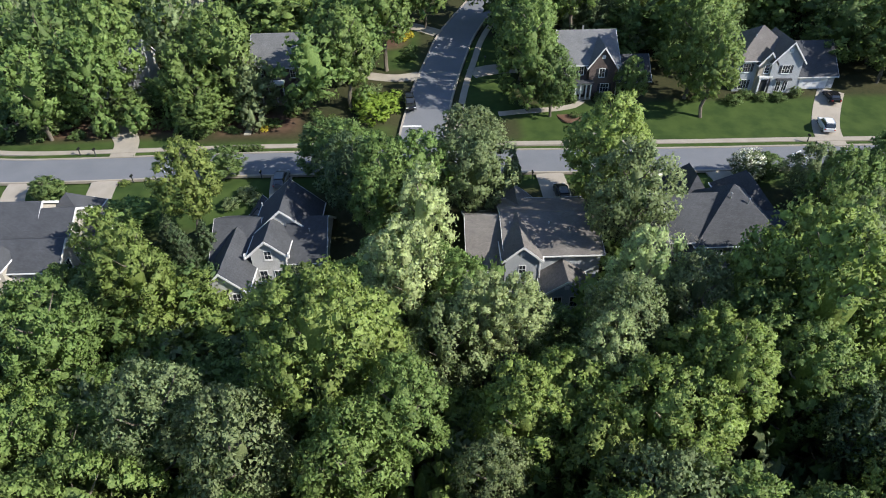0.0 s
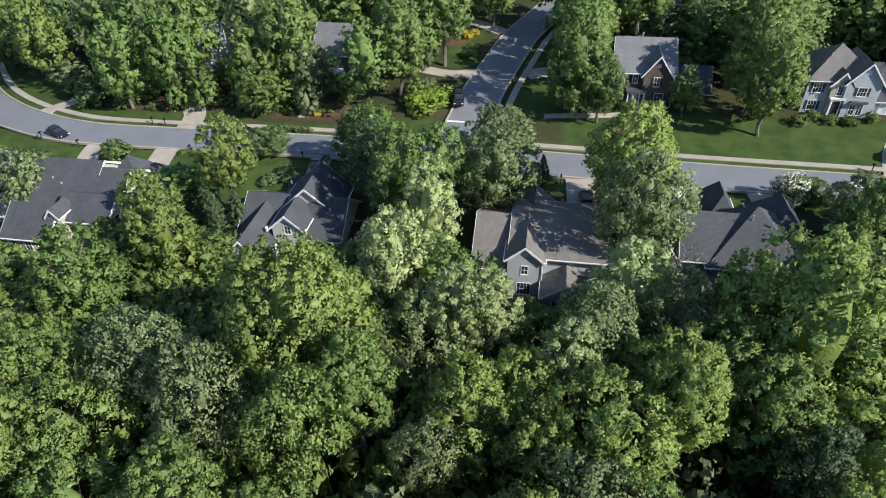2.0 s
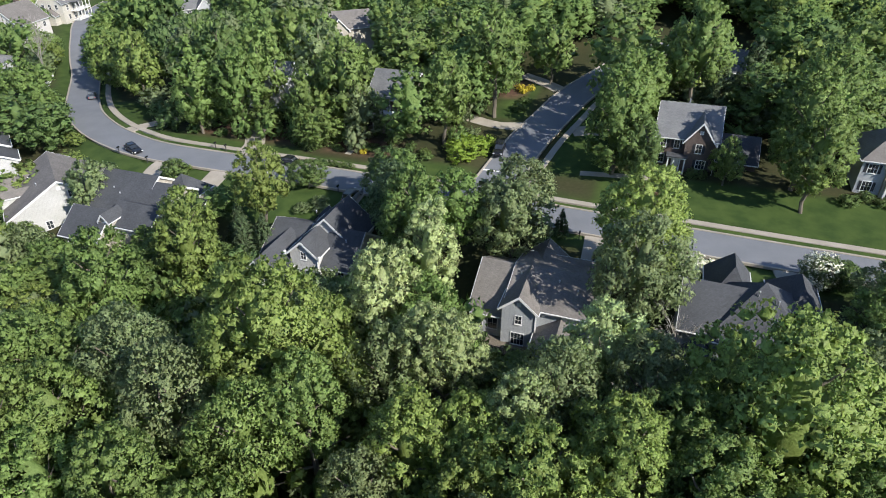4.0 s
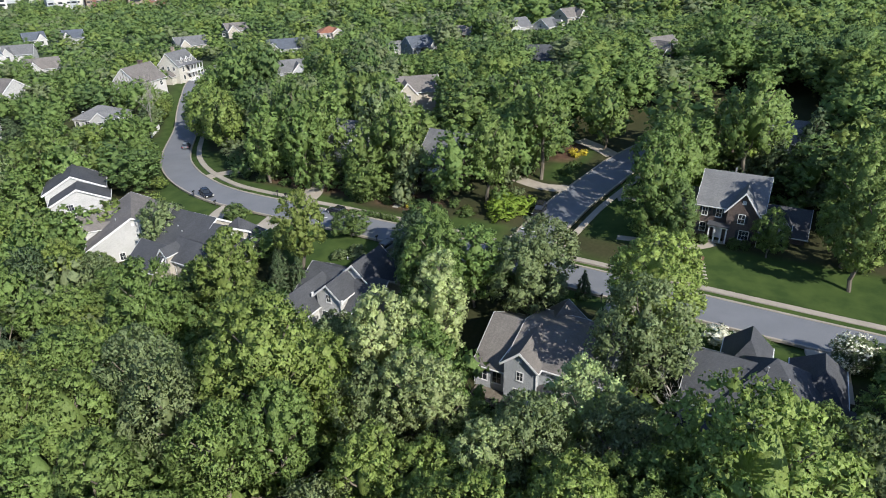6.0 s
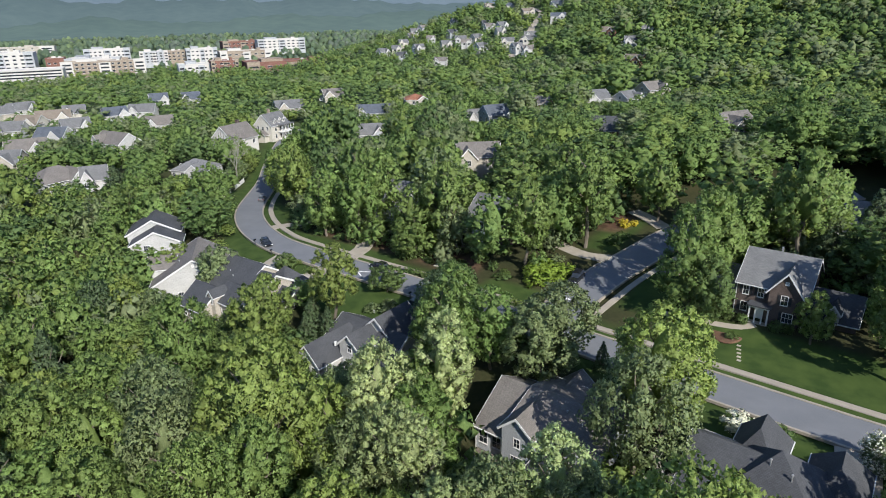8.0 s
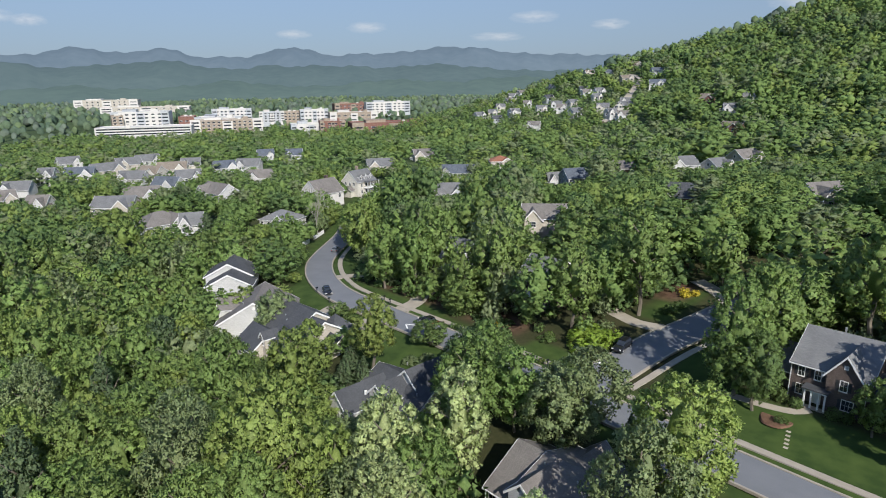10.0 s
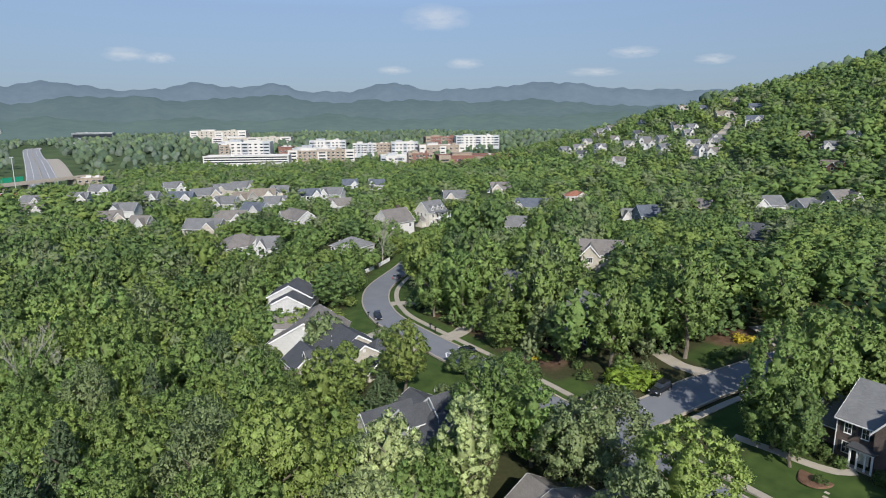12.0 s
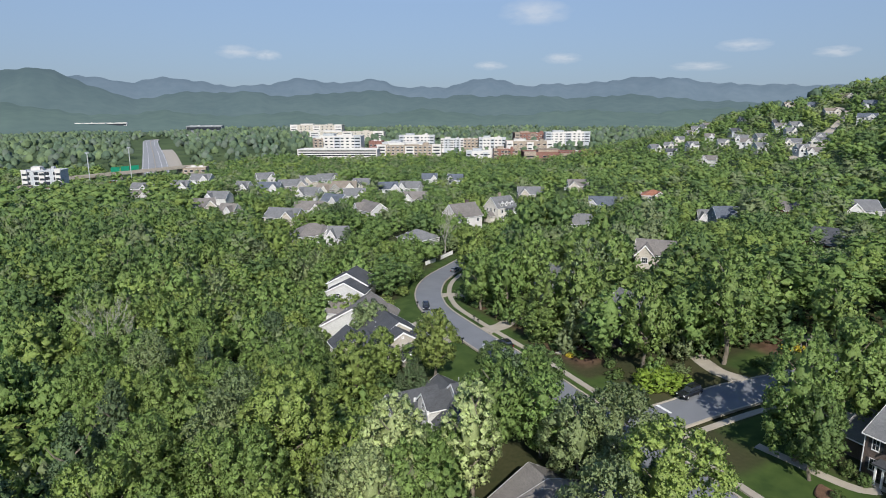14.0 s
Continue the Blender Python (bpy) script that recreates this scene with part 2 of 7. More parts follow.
def smooth_line(points, step=2.0):
    """A dense line through the points."""
    p = np.array(points, float)
    out = []
    for i in range(len(p) - 1):
        a, b, c, d = p[max(i - 1, 0)], p[i], p[i + 1], p[min(i + 2, len(p) - 1)]
        for s in np.linspace(0, 1, max(2, int(np.linalg.norm(c - b) / step)), endpoint=False):
            out.append(0.5 * (2 * b + (c - a) * s + (2 * a - 5 * b + 4 * c - d) * s * s + (3 * b - a - 3 * c + d) * s ** 3))
    out.append(p[-1])
    return np.array(out)


MAIN_L, SIDE_L, PATH_L = smooth_line(MAIN), smooth_line(SIDE), smooth_line(PATHWAY)


def dist_line(x, y, line):
    x, y = np.asarray(x, float), np.asarray(y, float)
    best = np.full(x.shape, 1e9)
    for a, b in zip(line[:-1], line[1:]):
        d = b - a
        s = np.clip(((x - a[0]) * d[0] + (y - a[1]) * d[1]) / (d @ d), 0, 1)
        best = np.minimum(best, np.hypot(x - a[0] - s * d[0], y - a[1] - s * d[1]))
    return best


def sstep(a, b, v):
    t = np.clip((v - a) / (b - a), 0, 1)
    return t * t * (3 - 2 * t)


def road_y(x):
    """Where the main road runs, as a bound for the southern slope."""
    return np.interp(x, [-500, -240, -150, -112, -103, -82, -57, 0, 60, 220], [40, 78, 98, 104, 101, 90, 87.1, 86.6, 85.2, 84])


def land(x, y):
    """Height of the ground."""
    x, y = np.asarray(x, float), np.asarray(y, float)
    d = road_y(x) - y
    south = -(8.0 * sstep(3, 46, d) + 4.5 * sstep(30, 95, d)) * (1 - 0.35 * sstep(70, 170, -x))
    south = south + 5.0 * sstep(110, 260, d)
    south = south * (1 - sstep(300, 900, np.hypot(x, y - 80)))
    north = 2.2 * sstep(7, 26, -d) + 2.4 * sstep(20, 55, -d) - 2.2 * sstep(60, 140, -d)
    north = north * sstep(-90, -30, x)
    north = north + 6.5 * sstep(138, 195, y) * (1 - sstep(330, 430, y)) * sstep(-125, -95, x) * (1 - sstep(70, 110, x))
    dip = -3.6 * np.exp(-((x + 138) ** 2 + (y - 122) ** 2) / 45.0 ** 2)
    hill = 235 * np.exp(-((x - 150) / 465) ** 2 - ((y - 950) / 385) ** 2) * sstep(190, 480, y)
    hill = np.maximum(hill - 4, 0)
    hill = hill + 24 * np.exp(-((x + 430) / 200) ** 2 - ((y - 740) / 180) ** 2)
    roll = 2.2 * np.sin(x / 83.0 + 1.0) * np.sin(y / 71.0) * sstep(150, 350, np.hypot(x, y - 60))
    far = -9.5 * sstep(370, 520, np.hypot(x, y)) * (1 - sstep(330, 480, y) * sstep(-560, -430, x))
    far = far - 7.0 * sstep(430, 600, -x) * (1 - sstep(80, 170, y))
    return south + north + dip + hill + roll + far


def L(x, y):
    return float(land(x, y))


def carved(x, y):
    """The ground sheet: let in under the roadways."""
    z = land(x, y)
    near = (np.abs(x) < 260) & (y > -60) & (y < 300)
    c = np.zeros_like(z)
    if near.any():
        xs, ys = x[near], y[near]
        dm = np.minimum(dist_line(xs, ys, MAIN_L) - 3.7, dist_line(xs, ys, SIDE_L) - 3.8)
        c[near] = 0.45 * (1 - sstep(0.2, 1.6, dm))
    return z - c

# ---------------------------------------------------------------- ground
gx = np.arange(-190, 111, 1.8)
gy = np.arange(-30, 232, 1.8)
grow = np.cumsum(2.0 * 1.115 ** np.arange(1, 51))
grow = grow[grow < 4700]
gx = np.concatenate([gx[0] - grow[::-1], gx, gx[-1] + grow])
gy = np.concatenate([gy[0] - grow[::-1], gy, gy[-1] + grow])
GX, GY = np.meshgrid(gx, gy)
GZ = carved(GX, GY)
nx, ny = len(gx), len(gy)
gv = np.stack([GX.ravel(), GY.ravel(), GZ.ravel()], 1)
gi = np.arange(nx * ny).reshape(ny, nx)
gf = np.stack([gi[:-1, :-1].ravel(), gi[:-1, 1:].ravel(), gi[1:, 1:].ravel(), gi[1:, :-1].ravel()], 1)
gme = bpy.data.meshes.new("ground")
gme.from_pydata(gv.tolist(), [], gf.tolist())
gme.polygons.foreach_set("use_smooth", [True] * len(gme.polygons))


def rect_mask(x, y, x0, x1, y0, y1, s=0.8):
    return sstep(x0 - s, x0 + s, x) * (1 - sstep(x1 - s, x1 + s, x)) * sstep(y0 - s, y0 + s, y) * (1 - sstep(y1 - s, y1 + s, y))


LAWNS = [(12, 76, 90, 104), (-47, -26, 71, 85), (-80, -47, 74, 86), (-88, -78, 78, 89), (-82, -44, 91, 97.5), (-110, -86, 97, 112),
         (24, 30, 72, 84), (33.5, 40, 74, 83), (3, 13, 100, 132), (-12, -5, 118, 140), (-22, -10, 91, 99), (-133, -126, 112, 122), (60, 110, 88, 104), (2, 9, 161, 168)]
BEDS = [(-40, -26, 97.5, 103.5), (-14, -8, 128, 140), (-72, -46, 98, 104)]
fx, fy = gv[:, 0], gv[:, 1]
lawn = np.zeros(len(fx))
bed = np.zeros(len(fx))
near = (np.abs(fx) < 220) & (fy > -30) & (fy < 240)
lawn[near] = np.maximum(lawn[near], 1 - sstep(7.0, 8.4, dist_line(fx[near], fy[near], MAIN_L)))
for r in LAWNS:
    lawn = np.maximum(lawn, rect_mask(fx, fy, *r))
for r in BEDS:
    bed = np.maximum(bed, rect_mask(fx, fy, *r, 1.2))
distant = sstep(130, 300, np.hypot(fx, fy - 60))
for nm, arr in (("lawn", lawn), ("bed", bed), ("distant", distant)):
    at = gme.attributes.new(nm, "FLOAT", "POINT")
    at.data.foreach_set("value", arr.astype(np.float32))


def ground_material():
    m = mat("ground_cover", (0.030, 0.036, 0.016), (0.054, 0.052, 0.025), 0.12, 0.95, 0.6, 1.6, 0.1)
    n, l = m.node_tree.nodes, m.node_tree.links
    b = n["Principled BSDF"]
    col = b.inputs["Base Color"].links[0].from_socket
    tc = n.new("ShaderNodeTexCoord")
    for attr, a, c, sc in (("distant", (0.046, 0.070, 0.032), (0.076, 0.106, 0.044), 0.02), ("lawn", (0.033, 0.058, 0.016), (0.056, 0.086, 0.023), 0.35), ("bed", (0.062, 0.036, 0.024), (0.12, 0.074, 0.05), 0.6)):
        at = n.new("ShaderNodeAttribute")
        at.attribute_name = attr
        no = n.new("ShaderNodeTexNoise")
        no.inputs["Scale"].default_value, no.inputs["Detail"].default_value = sc, 6
        l.new(tc.outputs["Object"], no.inputs["Vector"])
        r = n.new("ShaderNodeMapRange")
        r.inputs[1].default_value, r.inputs[2].default_value = 0.35, 0.65
        l.new(no.outputs[0], r.inputs[0])
        c2 = n.new("ShaderNodeMix")
        c2.data_type = "RGBA"
        c2.inputs[6].default_value, c2.inputs[7].default_value = (*a, 1), (*c, 1)
        l.new(r.outputs[0], c2.inputs[0])
        mx = n.new("ShaderNodeMix")
        mx.data_type = "RGBA"
        l.new(at.outputs["Fac"], mx.inputs[0])
        l.new(col, mx.inputs[6])
        l.new(c2.outputs[2], mx.inputs[7])
        col = mx.outputs[2]
    l.new(col, b.inputs["Base Color"])
    return m


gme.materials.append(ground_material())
tagged(new("ground", gme), "mown green lawns, brown mulch beds and shaded woodland floor", "ground", kind="structure")

# ---------------------------------------------------------------- roads, kerbs, pavements, drives


def offset_line(line, off):
    d = np.gradient(line, axis=0)
    d /= np.linalg.norm(d, axis=1)[:, None]
    return line + off * np.stack([-d[:, 1], d[:, 0]], 1)


def ribbon(name, line, a, b, lift, thick, material, label, category, keep=None, parent=None):
    """A strip between two offsets of a line (to its left positive), draped on the land, with thickness."""
    pa, pb = offset_line(line, a), offset_line(line, b)
    base = land(line[:, 0], line[:, 1])
    za, zb = base + lift, base + lift
    if abs(a) > 5:
        za, zb = land(pa[:, 0], pa[:, 1]) + lift, land(pb[:, 0], pb[:, 1]) + lift
    v, f = [], []
    for i in range(len(line)):
        v += [(*pa[i], za[i]), (*pb[i], zb[i]), (*pa[i], za[i] - thick), (*pb[i], zb[i] - thick)]
    for i in range(len(line) - 1):
        if keep is not None and not (keep(*line[i]) and keep(*line[i + 1])):
            continue
        q, w = 4 * i, 4 * i + 4
        f += [(q, q + 1, w + 1, w), (q + 2, w + 2, w + 3, q + 3), (q, w, w + 2, q + 2), (q + 1, q + 3, w + 3, w + 1)]
    ob = mesh_object(name, v, f, material, parent)
    bm = bmesh.new()
    bm.from_mesh(ob.data)
    bmesh.ops.recalc_face_normals(bm, faces=bm.faces[:])
    bm.to_mesh(ob.data)
    bm.free()
    return tagged(ob, label, category, kind="structure") if parent is None else ob


ribbon("road", MAIN_L, -3.5, 3.5, 0.02, 0.3, M["asphalt"], "pale grey worn asphalt residential street", "road")
ribbon("road_side", SIDE_L, -3.7, 3.7, 0.035, 0.3, M["asphalt"], "grey asphalt side street climbing through trees", "road")
mouth = lambda x, y: not (-9.5 < x < 1.0)
# the line runs from east to west: its right hand is the north side
ribbon("kerb_north", MAIN_L, -3.5, -3.85, 0.15, 0.4, M["concrete"], "tan concrete kerb along the street", "kerb", mouth)
ribbon("kerb_south", MAIN_L, 3.5, 3.85, 0.15, 0.4, M["concrete"], "tan concrete kerb along the street", "kerb")
ribbon("pavement_north", MAIN_L, -5.2, -6.5, 0.10, 0.3, M["concrete"], "tan concrete footpath beside the street", "pavement", mouth)
side_keep = lambda x, y: y > 92.5
ribbon("kerb_east", SIDE_L, -3.7, -4.05, 0.17, 0.4, M["concrete"], "tan concrete kerb of the side street", "kerb", side_keep)
ribbon("kerb_west", SIDE_L, 3.7, 4.05, 0.17, 0.4, M["concrete"], "tan concrete kerb of the side street", "kerb", side_keep)
ribbon("pavement_east", SIDE_L, -5.2, -6.4, 0.12, 0.3, M["concrete"], "tan concrete footpath beside the side street", "pavement", lambda x, y: 94 < y < 150)
ribbon("footpath", PATH_L, -1.6, 1.6, 0.06, 0.3, M["concrete"], "pale gravel footpath in the wood", "path")


def drive(points, width, label="tan concrete driveway up to a garage", name="driveway", material="concrete"):
    line = smooth_line(points, 1.0)
    pa, pb = offset_line(line, width / 2), offset_line(line, -width / 2)
    v, f = [], []
    for i in range(len(line)):
        for p in (pa[i], line[i], pb[i]):
            v.append((p[0], p[1], L(p[0], p[1]) + 0.05))
        for p in (pa[i], pb[i]):
            v.append((p[0], p[1], L(p[0], p[1]) - 0.2))
    for i in range(len(line) - 1):
        q, w = 5 * i, 5 * i + 5
        f += [(q, w, w + 1, q + 1), (q + 1, w + 1, w + 2, q + 2), (q, q + 3, w + 3, w), (q + 2, w + 2, w + 4, q + 4)]
    return tagged(mesh_object(name, v, f, M[material]), label, "driveway", kind="structure")


drive([(-53.5, 91), (-54.5, 96), (-57, 101), (-57, 108)], 4.0, "tan concrete driveway running into trees")
drive([(-53, 83.4), (-52.4, 79), (-52, 73)], 4.0)
drive([(-66, 83.6), (-65.5, 80), (-64, 76)], 3.6)
drive([(-85.2, 95.2), (-84.2, 97.6), (-80, 103), (-74, 108)], 3.2, "tan concrete driveway curving into shade")
drive([(61.9, 88.4), (64, 95), (67, 101), (70, 106)], 4.4, "tan concrete driveway with parked cars")
drive([(15, 82.2), (15.2, 79), (15.5, 72)], 4.2, "grey concrete driveway in tree shade")
drive([(-26, 83.8), (-25.6, 80), (-25, 76)], 3.2, "shaded grey concrete driveway")
drive([(41, 81.6), (41.5, 78), (42, 73)], 4.6, "grey concrete driveway in shade")
drive([(5, 116), (9, 117.5), (14, 118)], 4.0, "tan concrete driveway off the side street")
drive([(-1, 135), (-6, 139), (-11, 142)], 3.6, "tan concrete driveway off the side street")
drive([(-5, 116), (-10, 115), (-17, 117)], 3.0, "grey concrete drive beside a lime-green shrub")

drive([(9, 101.6), (14, 102.2), (19, 102.6), (22.6, 103.4), (24.3, 105.0)], 1.3, "narrow concrete garden walk to a front door", "garden_walk")
# ---------------------------------------------------------------- trees


def ico(sub):
    bm = bmesh.new()
    bmesh.ops.create_icosphere(bm, subdivisions=sub, radius=1)
    v = np.array([x.co[:] for x in bm.verts])
    f = np.array([[x.index for x in y.verts] for y in bm.faces])
    bm.free()
    return v, f


ICO1, ICO2 = ico(1), ico(2)
OCTA = (np.array([(1, 0, 0), (-1, 0, 0), (0, 1, 0), (0, -1, 0), (0, 0, 1), (0, 0, -1)], float),
        np.array([(0, 2, 4), (2, 1, 4), (1, 3, 4), (3, 0, 4), (2, 0, 5), (1, 2, 5), (3, 1, 5), (0, 3, 5)]))
PROFILE = {"round": (2.0, lambda h: np.sqrt(np.clip(1 - (2 * h - 0.95) ** 2, 0.02, 1))),
           "egg": (2.5, lambda h: np.clip(np.sin(np.pi * np.clip(h, 0, 1) ** 0.8) ** 0.6, 0.08, 1)),
           "tall": (3.4, lambda h: np.clip(np.sin(np.pi * np.clip(h * 0.9 + 0.08, 0, 1) ** 0.75) ** 0.5, 0.1, 1)),
           "spread": (1.5, lambda h: np.sqrt(np.clip(1 - (1.5 * h - 0.55) ** 2, 0.04, 1))),
           "cone": (3.0, lambda h: np.clip(1.05 * (1 - h) ** 0.8, 0.05, 1)),
           "airy": (2.2, lambda h: np.clip(np.sin(np.pi * np.clip(h, 0, 1) ** 0.9) ** 0.7, 0.08, 1))}


def crown_arrays(seed, shape, clumps, each, leaf, thin=1.0, heart=0.32):
    """Vertices, faces and shading normals of a crown of radius 1: boughs of leafy clumps round a shaded heart, each clump a tuft of leaf sprays."""
    rng = np.random.default_rng(seed)
    height, prof = PROFILE[shape]
    # the outline swells and narrows from bough to bough
    ph = rng.random(4) * 6.28
    girth = lambda h, a: prof(h) * (1 + 0.13 * np.sin(2 * a + ph[0] + 2 * h) + 0.11 * np.sin(3 * a + ph[1] - 5 * h) + 0.08 * np.sin(5 * a + ph[2] + 9 * h))
    hs = np.linspace(0.03, 0.985, 400)
    cum = np.cumsum(prof(hs) ** 1.2 + 0.12)
    h = np.interp((np.arange(clumps) + rng.random(clumps)) / clumps * cum[-1], cum, hs)
    ang = np.arange(clumps) * 2.39996 + rng.random(clumps) * 0.8
    R = girth(h, ang)
    rad = R * np.where(rng.random(clumps) < 0.22, rng.uniform(0.3, 0.75, clumps), rng.uniform(0.80, 1.0, clumps))
    c = np.stack([np.cos(ang) * rad, np.sin(ang) * rad, h * height], 1)
    # draw the clumps together into boughs, with gaps between
    nb = 16
    bough = c[rng.choice(clumps, nb, replace=clumps < nb)]
    gap = np.linalg.norm((c[:, None] - bough[None]) * np.array([1, 1, 0.9]), axis=2)
    c += 0.17 * (bough[gap.argmin(1)] - c)
    c += 0.03 * rng.standard_normal((clumps, 3))
    lr = 0.22 * (110 / clumps) ** 0.42 * (0.7 + 0.6 * rng.random(clumps)) * (0.72 + 0.28 * np.clip(R, 0, 1))
    V, F, N = [], [], []
    n = 0
    iv, jf = ICO2 if clumps > 40 else ICO1
    hz = 0.5 + 0.46 * iv[:, 2]
    hr = girth(hz, np.arctan2(iv[:, 1], iv[:, 0])) * heart * (0.85 + 0.3 * rng.random(len(iv)))
    xy = iv[:, :2] / (np.linalg.norm(iv[:, :2], axis=1)[:, None] + 1e-6)
    V.append(np.stack([xy[:, 0] * hr * np.sqrt(1 - iv[:, 2] ** 2 * 0.96), xy[:, 1] * hr * np.sqrt(1 - iv[:, 2] ** 2 * 0.96), (0.12 + 0.74 * hz) * height], 1))
    N.append(iv)
    F.append(jf)
    n += len(iv)
    ov, of = OCTA
    jit = rng.uniform(0.72, 1.16, (clumps, len(ov), 1))
    V.append((c[:, None] + ov[None] * jit * (lr * 0.68 * thin)[:, None, None] * np.array([1, 1, 0.8])).reshape(-1, 3))
    out = c - np.array([0, 0, 0.42 * height])
    out /= np.linalg.norm(out, axis=1)[:, None] + 1e-6
    on = np.repeat(out, len(ov), axis=0) * 0.55 + np.tile(ov, (clumps, 1)) * 0.7 + np.array([0, 0, 0.25])
    N.append(on / np.linalg.norm(on, axis=1)[:, None])
    F.append((of[None] + (np.arange(clumps) * len(ov))[:, None, None]).reshape(-1, 3) + n)
    n += clumps * len(ov)
    share = np.repeat(np.arange(clumps), each)
    k = len(share)
    d = rng.standard_normal((k, 3)) + out[share] * 0.75 + np.array([0, 0, 0.3])
    d /= np.linalg.norm(d, axis=1)[:, None]
    p = c[share] + d * (lr[share] * rng.uniform(0.58, 1.16, k))[:, None] * np.array([1, 1, 0.85])
    nrm = 0.5 * d + 0.8 * rng.standard_normal((k, 3))
    nrm /= np.linalg.norm(nrm, axis=1)[:, None]
    t = np.cross(nrm, rng.standard_normal((k, 3)))
    t /= np.linalg.norm(t, axis=1)[:, None]
    b = np.cross(nrm, t)
    s = leaf * rng.uniform(0.6, 1.4, k)[:, None]
    V.append(np.stack([p - t * s, p + t * s * 0.6 - b * s * 0.75, p + t * s * 0.6 + b * s * 0.75], 1).reshape(-1, 3))
    F.append(np.arange(k * 3).reshape(-1, 3) + n)
    soft = 0.48 * d + 0.22 * nrm + 0.40 * out[share] + np.array([0.0, 0.0, 0.22])
    soft /= np.linalg.norm(soft, axis=1)[:, None]
    N.append(np.repeat(soft, 3, axis=0))
    return np.concatenate(V), np.concatenate(F), (), np.concatenate(N)


def array_mesh(name, V, F3, F4=(), N=None):
    me = bpy.data.meshes.new(name)
    n3, n4 = len(F3), len(F4)
    me.vertices.add(len(V))
    me.vertices.foreach_set("co", np.asarray(V, np.float32).ravel())
    loops = np.concatenate([np.asarray(F3).ravel(), np.asarray(F4).ravel()] if n4 else [np.asarray(F3).ravel()]).astype(np.int32)
    me.loops.add(len(loops))
    me.loops.foreach_set("vertex_index", loops)
    me.polygons.add(n3 + n4)
    starts = np.concatenate([np.arange(n3) * 3, n3 * 3 + np.arange(n4) * 4]).astype(np.int32)
    me.polygons.foreach_set("loop_start", starts)
    me.update(calc_edges=True)
    me.validate()
    if N is not None:
        me.polygons.foreach_set("use_smooth", np.ones(n3 + n4, bool))
        me.normals_split_custom_set_from_vertices(np.asarray(N, np.float32))
    return me


def trunk_mesh(seed):
    """A tapered trunk of height 1 with limbs that reach into the crown."""
    rng = np.random.default_rng(seed)
    V, F = [], []

    def limb(a, b, r0, r1, sides=7, segs=3):
        a, b = np.array(a, float), np.array(b, float)
        d = (b - a) / np.linalg.norm(b - a)
        t = np.cross(d, [0.3, 0.9, 0.1])
        t /= np.linalg.norm(t)
        u = np.cross(d, t)
        n0 = len(V)
        for k in range(segs + 1):
            s = k / segs
            c = a + (b - a) * s + (0.012 * rng.standard_normal(3) if 0 < k < segs else 0)
            r = r0 + (r1 - r0) * s
            for j in range(sides):
                w = 2 * math.pi * j / sides
                V.append(c + r * (math.cos(w) * t + math.sin(w) * u))
        for k in range(segs):
            for j in range(sides):
                q = n0 + k * sides
                F.append((q + j, q + (j + 1) % sides, q + sides + (j + 1) % sides, q + sides + j))

    limb((0, 0, -0.06), (0.01, 0.0, 0.45), 0.022, 0.016)
    limb((0.01, 0, 0.45), (0.0, 0.01, 0.92), 0.016, 0.003)
    for i in range(9):
        h = 0.32 + 0.5 * i / 9
        w = i * 2.4 + rng.random()
        ln = 0.20 * (1 - 0.4 * i / 9)
        limb((0.005, 0, h), (math.cos(w) * ln, math.sin(w) * ln, h + 0.16), 0.008, 0.002, 5, 2)
    me = bpy.data.meshes.new("trunk")
    me.from_pydata([tuple(v) for v in V], [], F)
    me.materials.append(M["bark"])
    return me


FINE, NEAR, MIDDLE, SMALL, TRUNKS = {}, {}, {}, {}, [trunk_mesh(s) for s in (3, 5)]
for k, shape in enumerate(PROFILE):
    thin = 0.45 if shape == "airy" else 1.0
    heart = 0.2 if shape == "airy" else 0.32
    FINE[shape] = [array_mesh("crown", *crown_arrays(300 + 10 * k + j, shape, 190, 46, 0.037, thin, heart)) for j in range(3)]
    NEAR[shape] = [array_mesh("crown", *crown_arrays(100 + 10 * k + j, shape, 150, 36, 0.044, thin, heart)) for j in range(3)]
    MIDDLE[shape] = [array_mesh("crown", *crown_arrays(500 + 10 * k + j, shape, 95, 27, 0.058, thin, heart)) for j in range(3)]
    SMALL[shape] = [array_mesh("crown", *crown_arrays(700 + 10 * k + j, shape, 46, 16, 0.090, thin, heart)) for j in range(2)]
BIG = {shape: [array_mesh("crown", *crown_arrays(820 + j, shape, 270, 46, 0.030)) for j in range(2)] for shape in ("egg", "round", "tall")}
for pool in (FINE, NEAR, MIDDLE, SMALL, BIG):
    for ms in pool.values():
        for me in ms:
            me.materials.append(M["leaf_mid"])
TALLEST = {me.name: max(v.co.z for v in me.vertices) for group in (FINE, NEAR, MIDDLE, SMALL, BIG) for ms in group.values() for me in ms}
OCCUPIED = []
tree_rng = random.Random(7)
TREE_LABEL = {"leaf_bright": "broad tree in fresh yellow-green spring leaf", "leaf_mid": "broad leafy green tree with a lumpy crown", "leaf_deep": "dense dark green leafy garden tree",
              "leaf_pale": "tall tree with pale silvery-green young leaves", "leaf_grey": "grey-green feathery tree with thin foliage", "needle": "dark evergreen conifer with drooping boughs", "leaf_red": "small dark red-leaved tree", "blossom": "small tree covered in cream blossom"}


